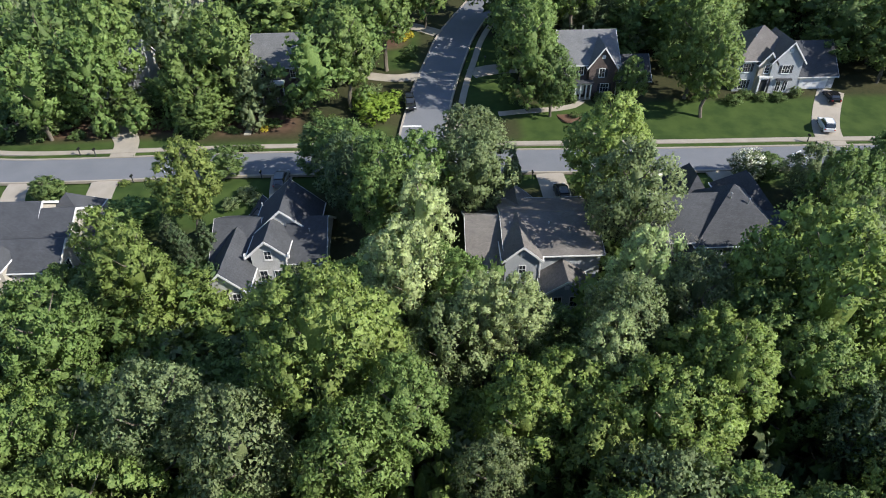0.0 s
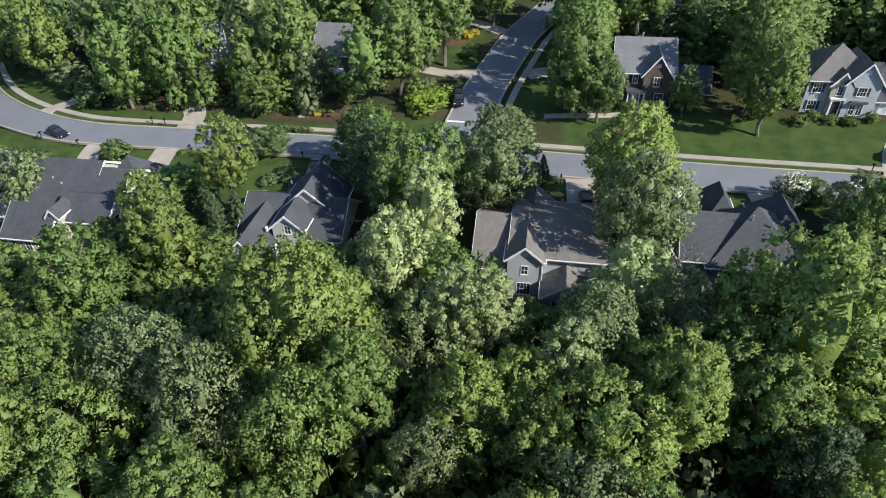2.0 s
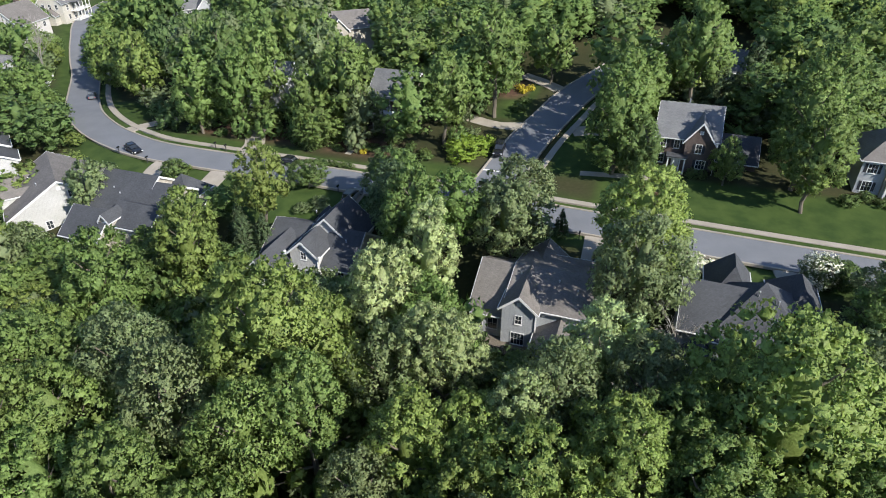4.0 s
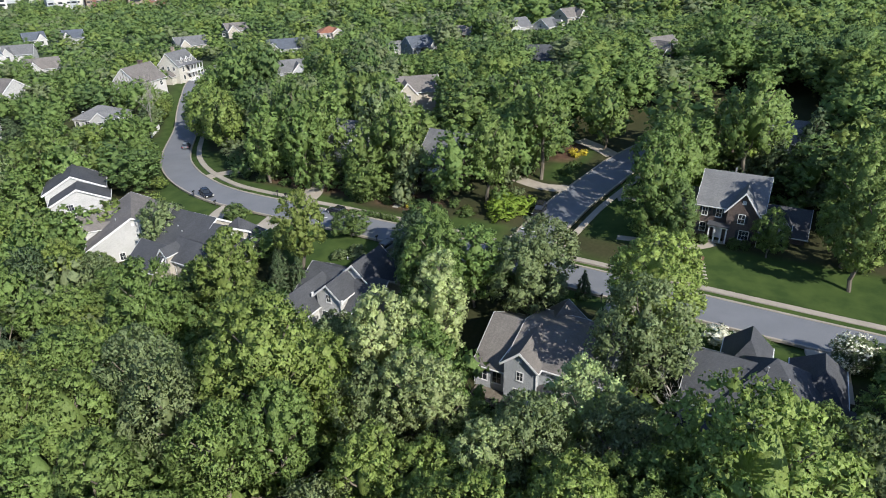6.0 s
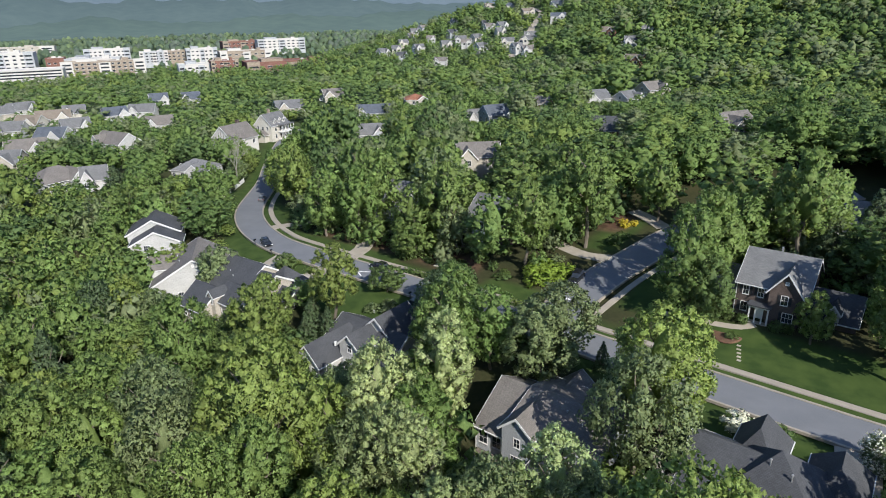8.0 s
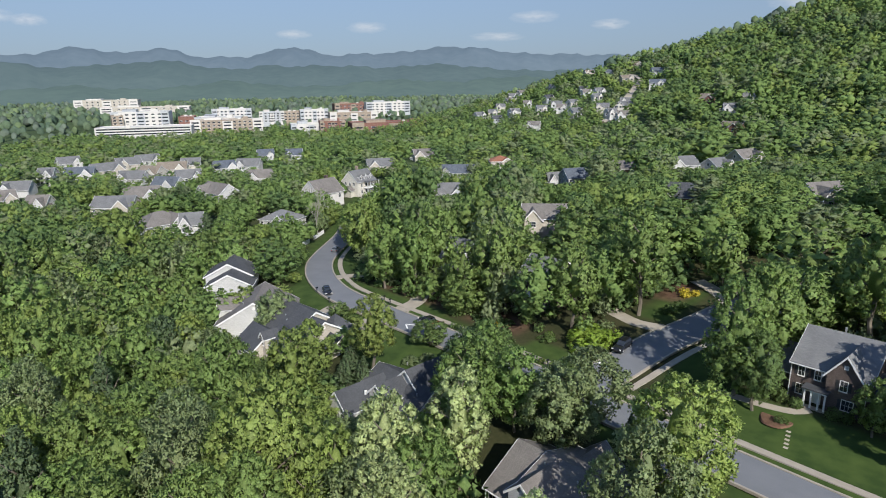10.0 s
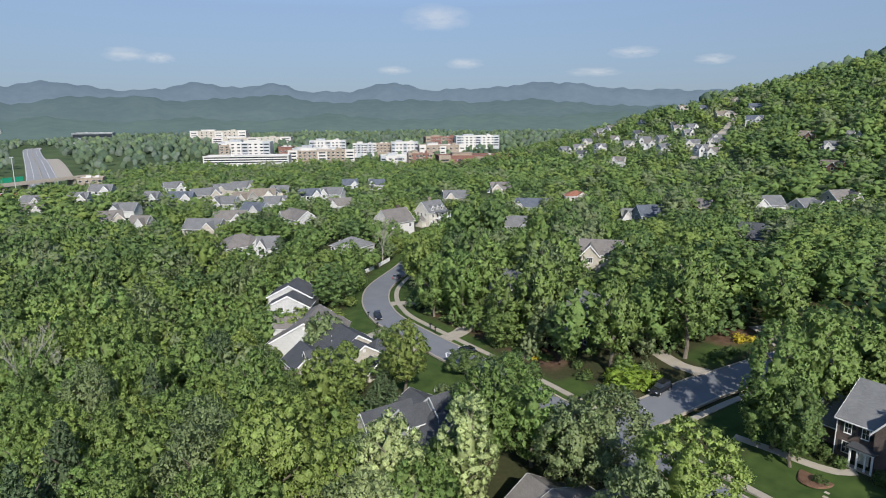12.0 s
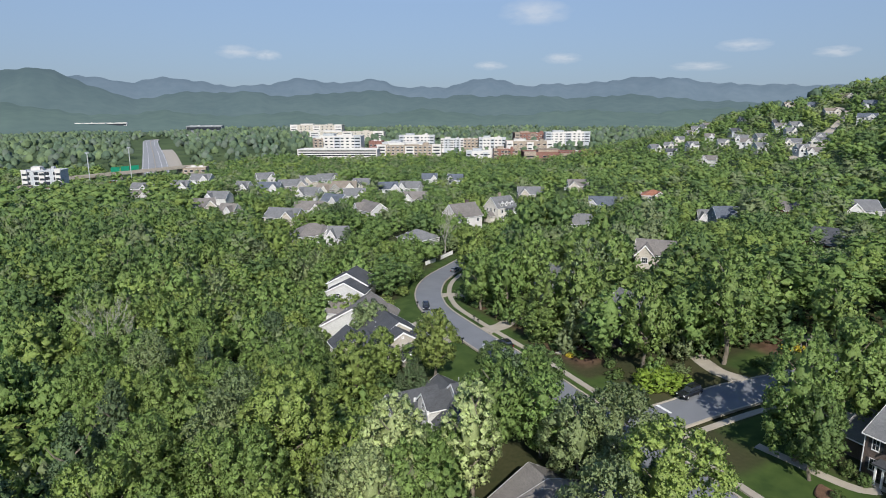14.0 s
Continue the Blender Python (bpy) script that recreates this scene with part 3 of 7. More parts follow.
def tree(x, y, top, r, leaf="leaf_mid", shape="round", detail=NEAR, bare=0.16, base=None, name="tree", group="woodland trees"):
    """One tree: trunk and crown under an empty at its foot."""
    z0 = L(x, y) if base is None else base
    h = max(top - z0, 1.5)
    crown_h = min(h * (1 - bare), PROFILE[shape][0] * r * 1.25)
    e = thing(name, TREE_LABEL[leaf], "tree", x, y, z0, tree_rng.uniform(0, 360), group)
    tr = new("trunk", tree_rng.choice(TRUNKS))
    tr.parent = e
    tr.scale = (h * 0.9, h * 0.9, h * 0.93)
    pool = detail
    off = min(math.hypot(x - 5, y - 2), math.hypot(x - 35, y - 8), math.hypot(x - 62, y - 22))
    if detail is NEAR:
        pool = BIG if r > 4.8 and off < 72 and shape in BIG else FINE if off < 56 or (r > 4.4 and off < 78) else NEAR if off < 98 else MIDDLE
    cr = new("crown", tree_rng.choice(pool[shape]))
    cr.parent = e
    cr.location = (0, 0, h - crown_h)
    cr.scale = (r, r, crown_h / TALLEST[cr.data.name])
    cr.material_slots[0].link = "OBJECT"
    cr.material_slots[0].material = M[leaf]
    OCCUPIED.append((x, y, r))
    return e


# south of the street, by the houses
tree(-59, 78.6, 3.6, 2.4, "leaf_deep", bare=0.1)
tree(-34.3, 69.8, 14.0, 3.7, "leaf_bright", "egg", bare=0.15)
tree(-34.8, 83, 5.2, 3.2, "leaf_deep", bare=0.1)
tree(-18.4, 81.5, 10.6, 4.0, "leaf_deep", "egg")
tree(-14.2, 77, 12.6, 4.0, "leaf_mid", "egg")
tree(-9, 67.5, 15, 4.6, "leaf_mid", "egg")
tree(-4.0, 61, 14.2, 3.8, "leaf_pale", "tall")
tree(-5.6, 50.4, 13.8, 4.7, "leaf_pale", "egg")
tree(2.0, 43.8, 12.4, 3.2, "leaf_pale", "egg")
tree(5.2, 43.5, 12.4, 3.0, "leaf_pale", "egg")
tree(2.8, 80.5, 12.4, 5.6, "leaf_grey", "airy")
tree(3.4, 73.2, 12.2, 4.6, "leaf_grey", "round")
tree(-4.6, 73, 12.6, 4.2, "leaf_mid", "egg")
tree(20.6, 72, 17.8, 5.8, "leaf_bright", "egg")
tree(21.4, 63, 15.6, 5.2, "leaf_grey", "airy")
tree(18.9, 48.6, 13.6, 3.8, "leaf_pale", "egg")
tree(15.6, 42.6, 12.6, 4.0, "leaf_grey", "airy")
tree(21.4, 37.6, 12.6, 3.8, "leaf_bright", "egg")
tree(23.4, 46, 12.6, 3.6, "leaf_grey", "airy")
tree(34.2, 43, 20.4, 7.0, "leaf_bright", "egg")
tree(29.5, 35, 13.2, 4.0, "leaf_mid", "egg")
tree(22.2, 34.5, 14.5, 3.6, "leaf_bright", "egg")
tree(-12.6, 38.4, 17.6, 6.0, "leaf_bright", "round")
tree(-42, 45.5, 11.4, 4.6, "leaf_mid", "egg")
tree(-36.8, 55, 11.2, 4.0, "leaf_bright", "egg")
tree(-43.2, 62.4, 8.8, 3.6, "leaf_bright", "egg")
for cx, cy, ct in ((-35.4, 64.8, 4.6), (-32.6, 66.2, 4.0), (-37.6, 67.4, 4.4), (-33.8, 62.4, 3.4)):
    tree(cx, cy, ct, 2.2, "needle", "cone", bare=0.03)
tree(-66.0, 67.4, 7.2, 3.8, "leaf_grey", "round", bare=0.1)
tree(-103, 62, 2.6, 4.5, "leaf_mid", "round", bare=0.1)
tree(-96, 57, 1.6, 4.5, "leaf_bright", "round", bare=0.1)
tree(-112, 68, 5.0, 5.0, "leaf_mid", "egg", bare=0.1)
tree(-105, 93.5, 7.0, 4.6, "leaf_mid", "egg", bare=0.1)
tree(-94.5, 84, 8.0, 5.4, "leaf_deep", "round", bare=0.1)
tree(-121, 92.5, 8.6, 4.8, "leaf_bright", "egg")
tree(-133, 88, 11, 5.0, "leaf_mid", "egg")
tree(43.5, 79, 4.6, 2.3, "leaf_grey", bare=0.08)
tree(46.5, 79.5, 4.2, 2.2, "leaf_deep", bare=0.08)
tree(49.5, 73, 9.0, 3.6, "leaf_grey", "airy")
tree(13.2, 38.4, 11.6, 3.4, "leaf_pale", "egg")
tree(9.4, 81, 4.6, 1.3, "needle", "cone", bare=0.03)
tree(12, 35.8, 4.5, 2.6, "leaf_deep")
tree(4.6, 32.8, 11.8, 3.8, "leaf_bright", "egg")
tree(-5.4, 32.6, 13.5, 3.6, "leaf_mid", "egg")
tree(-9.6, 29, 12.5, 4.2, "leaf_mid", "airy")
tree(-19, 30.5, 12.5, 4.6, "leaf_grey", "airy")
tree(-26.5, 33.8, 12.5, 4.0, "leaf_grey", "airy")
tree(1.8, 28.6, 8.4, 3.0, "leaf_grey", "airy")
tree(-29, 53.5, 1.2, 3.4, "leaf_bright", "round", bare=0.05)
tree(-24.6, 54, 0.6, 3.0, "leaf_mid", "round", bare=0.05)
tree(-19.4, 58.6, 2.2, 2.8, "leaf_grey", "airy", bare=0.05)
tree(-60.5, 52.5, 2.2, 3.6, "leaf_mid", "round", bare=0.05)
tree(-53, 55, 1.6, 3.2, "leaf_mid", "round", bare=0.05)
tree(-67, 54, 2.4, 3.6, "leaf_grey", "airy", bare=0.05)
tree(-72, 57, 0.2, 3.0, "leaf_mid", "round", bare=0.05)
tree(-79, 55.5, 0.6, 3.4, "leaf_mid", "round", bare=0.05)
tree(-86, 58, 0.8, 3.4, "leaf_deep", "round", bare=0.05)
tree(-48, 58.5, 3.4, 2.6, "leaf_mid", "egg", bare=0.05)
tree(9.5, 52, 1.0, 2.6, "leaf_mid", "round", bare=0.05)
tree(14.5, 50.5, 0.4, 2.8, "leaf_deep", "round", bare=0.05)
tree(25.5, 54.5, 3.2, 3.0, "leaf_grey", "airy", bare=0.05)
for row in ((-24, 12, 11, 4.4), (-31, 17, 12, 4.6), (-16, 5, 10, 4.2), (-52, 31, 9, 4.0), (-150, 88, 8.5, 4.6), (-207, 101, 9.5, 5.0)):
    tree(*row, "needle", "cone", bare=0.1)
# north of the street
tree(14, 102.4, 21.5, 5.0, "leaf_mid", "tall", bare=0.06)
tree(18, 100.6, 14, 3.6, "leaf_deep", "egg", bare=0.06)
tree(-33.5, 103.2, 13, 4.0, "leaf_grey", "egg", bare=0.06)
tree(42.6, 105, 23, 4.8, "leaf_mid", "tall", bare=0.12)
tree(44, 98.8, 17.5, 4.2, "leaf_mid", "egg", bare=0.14)
tree(46, 113, 25, 5.4, "leaf_mid", "tall")
tree(-17, 104, 20, 4.4, "leaf_mid", "egg", bare=0.12)
tree(-38, 105, 20.5, 5.0, "leaf_mid", "egg")
tree(-44.6, 102, 15, 3.9, "leaf_mid", "egg", bare=0.12)
tree(-59, 100, 18, 4.4, "leaf_mid", "egg")
tree(-68, 98, 17, 4.8, "leaf_mid", "egg")
tree(-58, 106, 21, 5.0, "leaf_mid", "egg")
tree(-92, 109, 17, 5.0, "leaf_bright", "egg")
tree(32.4, 103.6, 10.2, 2.5, "leaf_mid", "egg", bare=0.06)
tree(25.7, 126, 27, 5.2, "leaf_mid", "egg")
tree(-11.4, 118, 25.5, 5.4, "leaf_mid", "egg")
tree(-13.7, 161, 21, 5.2, "leaf_bright", "egg")
tree(-115.7, 98, 12, 4.6, "leaf_mid", "egg")

for row in ((-121, 127.5, 11.5, 5.2, "leaf_mid", "egg"), (-131, 138, 9.5, 5.2, "leaf_bright", "round"), (-141, 148.5, 9.0, 5.4, "leaf_mid", "round"), (-153, 160, 8.0, 5.0, "leaf_mid", "egg"),
            (-113, 121, 12, 5.0, "leaf_bright", "egg"), (-149, 133, 4.0, 4.0, "leaf_bright", "round"), (-143, 125.5, 4.2, 3.6, "leaf_grey", "egg"), (-157, 140, 4.6, 4.0, "leaf_mid", "round"),
            (-104, 119, 13, 5.2, "leaf_mid", "egg"), (22.5, 134, 21, 4.6, "leaf_bright", "egg"), (36, 131, 20, 4.6, "needle", "cone"), (30, 127, 17, 4.0, "needle", "cone")):
    tree(*row, bare=0.08)
# ---------------------------------------------------------------- houses
FOOT = []


def house(label, x, y, z, rz=0, name="house", r=9.0, group="houses"):
    FOOT.append((x, y, r))
    return thing(name, label, "house", x, y, z, rz, group)


def wing(h, x0, x1, y0, y1, zb, ze, zr, axis, wall, roof, kind="gable", over=0.45, trim="paint_white", ends=(True, True)):
    """One volume of a house, in its own axes: walls from zb to the eave ze, and a roof with its ridge at zr along the axis."""
    p0, p1, a, b = (y0, y1, x0, x1) if axis == "x" else (x0, x1, y0, y1)
    mid = (p0 + p1) / 2
    slope = (zr - ze) / (mid - p0)
    th = 0.16
    bm = bmesh.new()
    if kind == "gable":
        extrude_profile(bm, [(p0, zb), (p1, zb), (p1, ze), (mid, zr), (p0, ze)], a, b, axis)
    else:
        box(bm, x0, y0, zb, x1, y1, ze)
    part("wall", bm, M[wall], h)
    bm = bmesh.new()
    zo = ze - slope * over
    if kind == "gable":
        prof = [(p0 - over, zo), (p0 - over, zo + th), (mid, zr + th), (p1 + over, zo + th), (p1 + over, zo), (mid, zr)]
        extrude_profile(bm, prof, a - 0.35, b + 0.35, axis)
        part("roof", bm, M[roof], h)
        for k, (e0, e1) in enumerate(((a - 0.40, a - 0.353), (b + 0.353, b + 0.40))):
            if not ends[k]:
                continue
            bm = bmesh.new()
            d = 0.20
            extrude_profile(bm, [(p0 - over, zo - d), (p0 - over, zo + th + 0.01), (mid, zr + th + 0.01), (p1 + over, zo + th + 0.01), (p1 + over, zo - d), (mid, zr - d)], e0, e1, axis)
            part("rake_board", bm, M[trim], h, "white painted rake board")
        for s, q in ((-1, p0 - over), (1, p1 + over)):
            lo, hi = (q - 0.12, q - 0.004) if s < 0 else (q + 0.004, q + 0.12)
            bm = boxes((a - 0.35, lo, zo - 0.02, b + 0.35, hi, zo + 0.12)) if axis == "x" else boxes((lo, a - 0.35, zo - 0.02, hi, b + 0.35, zo + 0.12))
            part("gutter", bm, M[trim], h, "white metal gutter")
    else:
        run = (mid - p0) + over
        ra, rb = a + (mid - p0), b - (mid - p0)
        if kind == "hip_a":
            rb = b + over
        if kind == "hip_b":
            ra = a - over
        if ra > rb:
            ra = rb = (a + b) / 2
        A, B, P0, P1 = a - over, b + over, p0 - over, p1 + over
        pts = [(A, P0, zo), (B, P0, zo), (B, P1, zo), (A, P1, zo), (A, P0, zo + th), (B, P0, zo + th), (B, P1, zo + th), (A, P1, zo + th), (ra, mid, zr + th), (rb, mid, zr + th)]
        if axis == "y":
            pts = [(q, p, z) for p, q, z in pts]
        solid(bm, pts, [(0, 3, 2, 1), (0, 1, 5, 4), (1, 2, 6, 5), (2, 3, 7, 6), (3, 0, 4, 7), (4, 5, 9, 8), (6, 7, 8, 9), (5, 6, 9), (7, 4, 8)])
        bmesh.ops.recalc_face_normals(bm, faces=bm.faces[:])
        part("roof", bm, M[roof], h)
        g = 0.11
        X0, X1, Y0, Y1 = (A, B, P0, P1) if axis == "x" else (P0, P1, A, B)
        part("gutter", boxes((X0 - g, Y0 - g, zo, X1 + g, Y0 - 0.004, zo + 0.13), (X0 - g, Y1 + 0.004, zo, X1 + g, Y1 + g, zo + 0.13),
                             (X0 - g, Y0, zo, X0 - 0.004, Y1, zo + 0.13), (X1 + 0.004, Y0, zo, X1 + g, Y1, zo + 0.13)), M[trim], h, "white metal gutter")


SHARED = {}
TURN = {"-y": 0, "+x": 90, "+y": 180, "-x": -90}


def shared(key, make, material):
    if key not in SHARED:
        bm = make()
        bm.normal_update()
        wall_uv(bm)
        me = bpy.data.meshes.new(key[0])
        bm.to_mesh(me)
        bm.free()
        me.materials.append(M[material])
        SHARED[key] = me
    return SHARED[key]


def put(name, me, parent, m=None, label=""):
    ob = new(name, me)
    ob.parent = parent
    if m is not None:
        ob.matrix_basis = m
    if label:
        ob["label"] = label
    return ob


def window(h, x, y, z, face, w=0.9, t=1.4, shutters=False, trim="paint_white", grid=(2, 2)):
    """A framed sash window with its sill at z, its face towards the given side."""
    m = pose(x, y, z, 0, 0, TURN[face])
    f = 0.09
    fr = shared(("window", w, t, trim), lambda: boxes((-w / 2 - f, -0.06, -f, w / 2 + f, 0.03, 0), (-w / 2 - f, -0.06, t, w / 2 + f, 0.03, t + f), (-w / 2 - f, -0.06, 0, -w / 2, 0.03, t), (w / 2, -0.06, 0, w / 2 + f, 0.03, t), (-w / 2 - f - 0.03, -0.11, -f - 0.05, w / 2 + f + 0.03, 0.03, -f - 0.002)), trim)
    win = put("window", fr, h, m)
    put("pane", shared(("pane", w, t), lambda: boxes((-w / 2 + 0.002, -0.02, 0.002, w / 2 - 0.002, 0.02, t - 0.002)), "glass"), win, None, "dark reflecting glass")
    bars = [(-w / 2 + w * i / grid[0] - 0.018, -0.04, 0.004, -w / 2 + w * i / grid[0] + 0.018, -0.022, t - 0.004) for i in range(1, grid[0])]
    bars += [(-w / 2 + 0.004, -0.041, t * i / grid[1] - 0.018, w / 2 - 0.004, -0.023, t * i / grid[1] + 0.018) for i in range(1, grid[1])]
    if bars:
        put("glazing_bars", shared(("glazing_bars", w, t, grid, trim), lambda: boxes(*bars), trim), win)
    if shutters:
        for s in (-1, 1):
            c = s * (w / 2 + f + 0.24)
            rows = [(c - 0.2, -0.05, -0.02, c - 0.16, 0.0, t + 0.02), (c + 0.16, -0.05, -0.02, c + 0.2, 0.0, t + 0.02)] + [(c - 0.16, -0.04, 0.02 + i * t / 10, c + 0.16, 0.0, 0.02 + i * t / 10 + t / 12) for i in range(10)]
            put("shutter", shared(("shutter", w, t, s), lambda: boxes(*rows), "shutter"), win, None, "dark louvred shutter")
    return win


def vent(h, x, y, z, tall=0.5):
    bm = bmesh.new()
    bmesh.ops.create_cone(bm, cap_ends=True, segments=10, radius1=0.07, radius2=0.07, depth=tall, matrix=Matrix.Translation((x, y, z + tall / 2)))
    bmesh.ops.create_cone(bm, cap_ends=True, segments=10, radius1=0.13, radius2=0.09, depth=0.12, matrix=Matrix.Translation((x, y, z + tall)))
    part("roof_vent", bm, M["metal"], h, "pale metal roof vent pipe")


def garage_door(h, x, y, z, face, w=4.6, t=2.2):
    m = pose(x, y, z, 0, 0, TURN[face])
    rows = [(-w / 2 - 0.12, -0.08, 0, -w / 2, 0.02, t + 0.12), (w / 2, -0.08, 0, w / 2 + 0.12, 0.02, t + 0.12), (-w / 2, -0.08, t, w / 2, 0.02, t + 0.12)]
    g = put("garage_door", shared(("garage_door", w, t), lambda: boxes(*rows), "paint_white"), h, m, "white panelled garage door")
    one = shared(("door_panel", w, t), lambda: boxes((0, -0.03, 0, w / 4 - 0.04, 0.02, t / 4 - 0.03)), "paint_white")
    for i in range(4):
        for j in range(4):
            put("panel", one, g, pose(-w / 2 + 0.02 + i * w / 4, 0, 0.01 + j * t / 4))


def front_door(h, x, y, z, face, w=1.0, t=2.1, material="shutter"):
    m = pose(x, y, z, 0, 0, TURN[face])
    d = put("door", shared(("door", w, t), lambda: boxes((-w / 2 - 0.12, -0.09, 0, -w / 2, 0.02, t + 0.14), (w / 2, -0.09, 0, w / 2 + 0.12, 0.02, t + 0.14), (-w / 2, -0.09, t, w / 2, 0.02, t + 0.14)), "paint_white"), h, m)
    put("door_leaf", shared(("door_leaf", w, t), lambda: boxes((-w / 2, -0.04, 0, w / 2, 0.01, t), (-w / 2 + 0.15, -0.06, 0.2, w / 2 - 0.15, -0.04, 0.9), (-w / 2 + 0.15, -0.06, 1.1, w / 2 - 0.15, -0.04, 1.9)), material), d)



def W(h, o, x0, x1, y0, y1, zb, ze, zr, axis, wall, roof, **k):
    wing(h, x0 - o[0], x1 - o[0], y0 - o[1], y1 - o[1], zb - o[2], ze - o[2], zr - o[2], axis, wall, roof, **k)


def WIN(h, o, x, y, z, face, *a, **k):
    return window(h, x - o[0], y - o[1], z - o[2], face, *a, **k)


def PART(name, h, o, material, rows, label=""):
    return part(name, boxes(*[(a - o[0], b - o[1], c - o[2], d - o[0], e - o[1], f - o[2]) for a, b, c, d, e, f in rows]), M[material], h, label)


def gable_vent(h, o, x, y, z, face):
    m = pose(x - o[0], y - o[1], z - o[2], 0, 0, TURN[face])
    rows = [(-0.28, -0.05, 0, 0.28, 0.02, 0.06), (-0.28, -0.05, 0.54, 0.28, 0.02, 0.6), (-0.28, -0.05, 0.06, -0.22, 0.02, 0.54), (0.22, -0.05, 0.06, 0.28, 0.02, 0.54)] + [(-0.22, -0.03, 0.08 + 0.09 * i, 0.22, 0.02, 0.13 + 0.09 * i) for i in range(5)]
    put("gable_vent", shared(("gable_vent",), lambda: boxes(*rows), "paint_white"), h, m, "white louvred attic vent")


def downpipe(h, o, x, y, z0, z1):
    PART("downpipe", h, o, "paint_white", [(x - 0.05, y - 0.05, z0, x + 0.05, y + 0.05, z1)])


# --- grey-brown roofed house in the middle, its back towards the wood
o = (9, 66, -3.4)
h1 = house("grey clapboard house with weathered brown shingle roof and back gable", *o, r=9.5)
G1 = "siding_grey"
W(h1, o, 1.6, 6.2, 60.5, 73.3, -9, -0.75, 2.95, "x", G1, "roof_brown")
W(h1, o, 6.2, 18, 60.7, 73.1, -9, 1.2, 3.15, "x", G1, "roof_brown")
W(h1, o, 5.95, 10.15, 59.6, 66.5, -9, 1.45, 3.3, "y", G1, "roof_brown", ends=(True, False))
W(h1, o, 10.6, 15.8, 56.6, 61.0, -9, -1.6, 0.2, "y", G1, "roof_brown", ends=(True, False))
W(h1, o, 4.6, 12.8, 70, 75.6, -6, -1.4, 2.1, "y", G1, "roof_brown", ends=(False, True))
WIN(h1, o, 8.1, 59.6, -0.9, "-y", 0.75, 1.2)
gable_vent(h1, o, 8.05, 59.6, 1.75, "-y")
gable_vent(h1, o, 13.2, 56.6, -1.2, "-y")
for wx in (12.2, 14.2):
    WIN(h1, o, wx, 56.6, -3.9, "-y", 0.9, 1.5)
for wx in (2.6, 4.6):
    WIN(h1, o, wx, 60.5, -3.2, "-y", 1.2, 1.7)
    WIN(h1, o, wx, 60.5, -6.4, "-y", 1.2, 1.8)
WIN(h1, o, 8.1, 59.6, -4.2, "-y", 1.6, 1.8, grid=(4, 2))
WIN(h1, o, 1.6, 64, -3.4, "-x", 0.9, 1.5)
WIN(h1, o, 1.6, 69, -3.4, "-x", 0.9, 1.5)
downpipe(h1, o, 10.3, 59.5, -3.5, 1.4)
downpipe(h1, o, 1.5, 60.4, -7, -1.0)
for vx, vy, vz in ((7.0, 65.2, 2.5), (12.0, 65.0, 2.55), (14.5, 64.0, 2.2)):
    vent(h1, vx - o[0], vy - o[1], vz - o[2], 0.45)
PART("deck", h1, o, "bark", [(1.8 + 0.15 * i, 57.4, -4.5, 1.94 + 0.15 * i, 60.4, -4.3) for i in range(54)], "weathered brown timber deck boards")
PART("railing", h1, o, "bark", [(1.8, 57.42, -3.5, 9.9, 57.5, -3.4)] + [(1.9 + 0.24 * i, 57.43, -4.3, 1.95 + 0.24 * i, 57.48, -3.5) for i in range(33)], "weathered timber railing")
for i in range(5):
    PART("post", h1, o, "bark", [(1.8 + 2.02 * i, 57.25, -9.5, 1.94 + 2.02 * i, 57.39, -3.4)])
garage_door(h1, 10.9 - o[0], 75.6 - o[1], -3.1 - o[2], "+y", 3.0, 2.1)

# --- charcoal-roofed house with stepped gables
o = (-24, 68, -2.2)
h2 = house("pale grey house with steep charcoal shingle roofs and white trim", *o, r=9.0)
S2 = "siding_white"
W(h2, o, -26.0, -21.7, 62.5, 68.0, -8, 1.1, 3.0, "y", S2, "roof_charcoal", ends=(True, False))
W(h2, o, -26.6, -18.6, 67.4, 74.6, -8, 0.7, 4.3, "y", S2, "roof_charcoal")
W(h2, o, -31.6, -26.0, 63.6, 74.4, -8, -1.2, 2.0, "x", S2, "roof_charcoal")
W(h2, o, -31.2, -26.0, 58.0, 67.0, -8, -0.9, 1.7, "y", S2, "roof_charcoal", ends=(True, False))
W(h2, o, -21.8, -17.0, 63.4, 73.0, -8, -0.9, 2.6, "x", S2, "roof_charcoal", ends=(False, True))
W(h2, o, -28.6, -26.4, 73.8, 76.6, -5, -0.6, 0.6, "y", S2, "roof_charcoal", ends=(False, True))
WIN(h2, o, -23.8, 62.5, 0.1, "-y", 0.8, 1.2)
for wx in (-24.8, -22.9):
    WIN(h2, o, wx, 62.5, -3.4, "-y", 0.9, 1.6)
for wx in (-30, -28.6, -27.2):
    WIN(h2, o, wx, 58.0, -3.2, "-y", 0.9, 1.5)
for wx in (-20.4, -18.6):
    WIN(h2, o, wx, 63.4, -3.0, "-y", 0.9, 1.5)
WIN(h2, o, -17.0, 68.2, -2.6, "+x", 0.9, 1.5)
WIN(h2, o, -31.6, 69, -3.4, "-x", 0.9, 1.5)
PART("fascia", h2, o, "paint_white", [(-26.7, 62.0, 0.5, -26.5, 62.4, 1.2), (-21.2, 62.0, 0.5, -21.0, 62.4, 1.2)], "white boxed eave return")
downpipe(h2, o, -21.6, 62.4, -4, 1.0)
PART("patio_fence", h2, o, "paint_white", [(-17.0 + 0.28 * i, 62.9, -4.6, -16.9 + 0.28 * i, 62.96, -3.2) for i in range(12)] + [(-17.0, 62.87, -3.4, -13.8, 62.93, -3.3)])
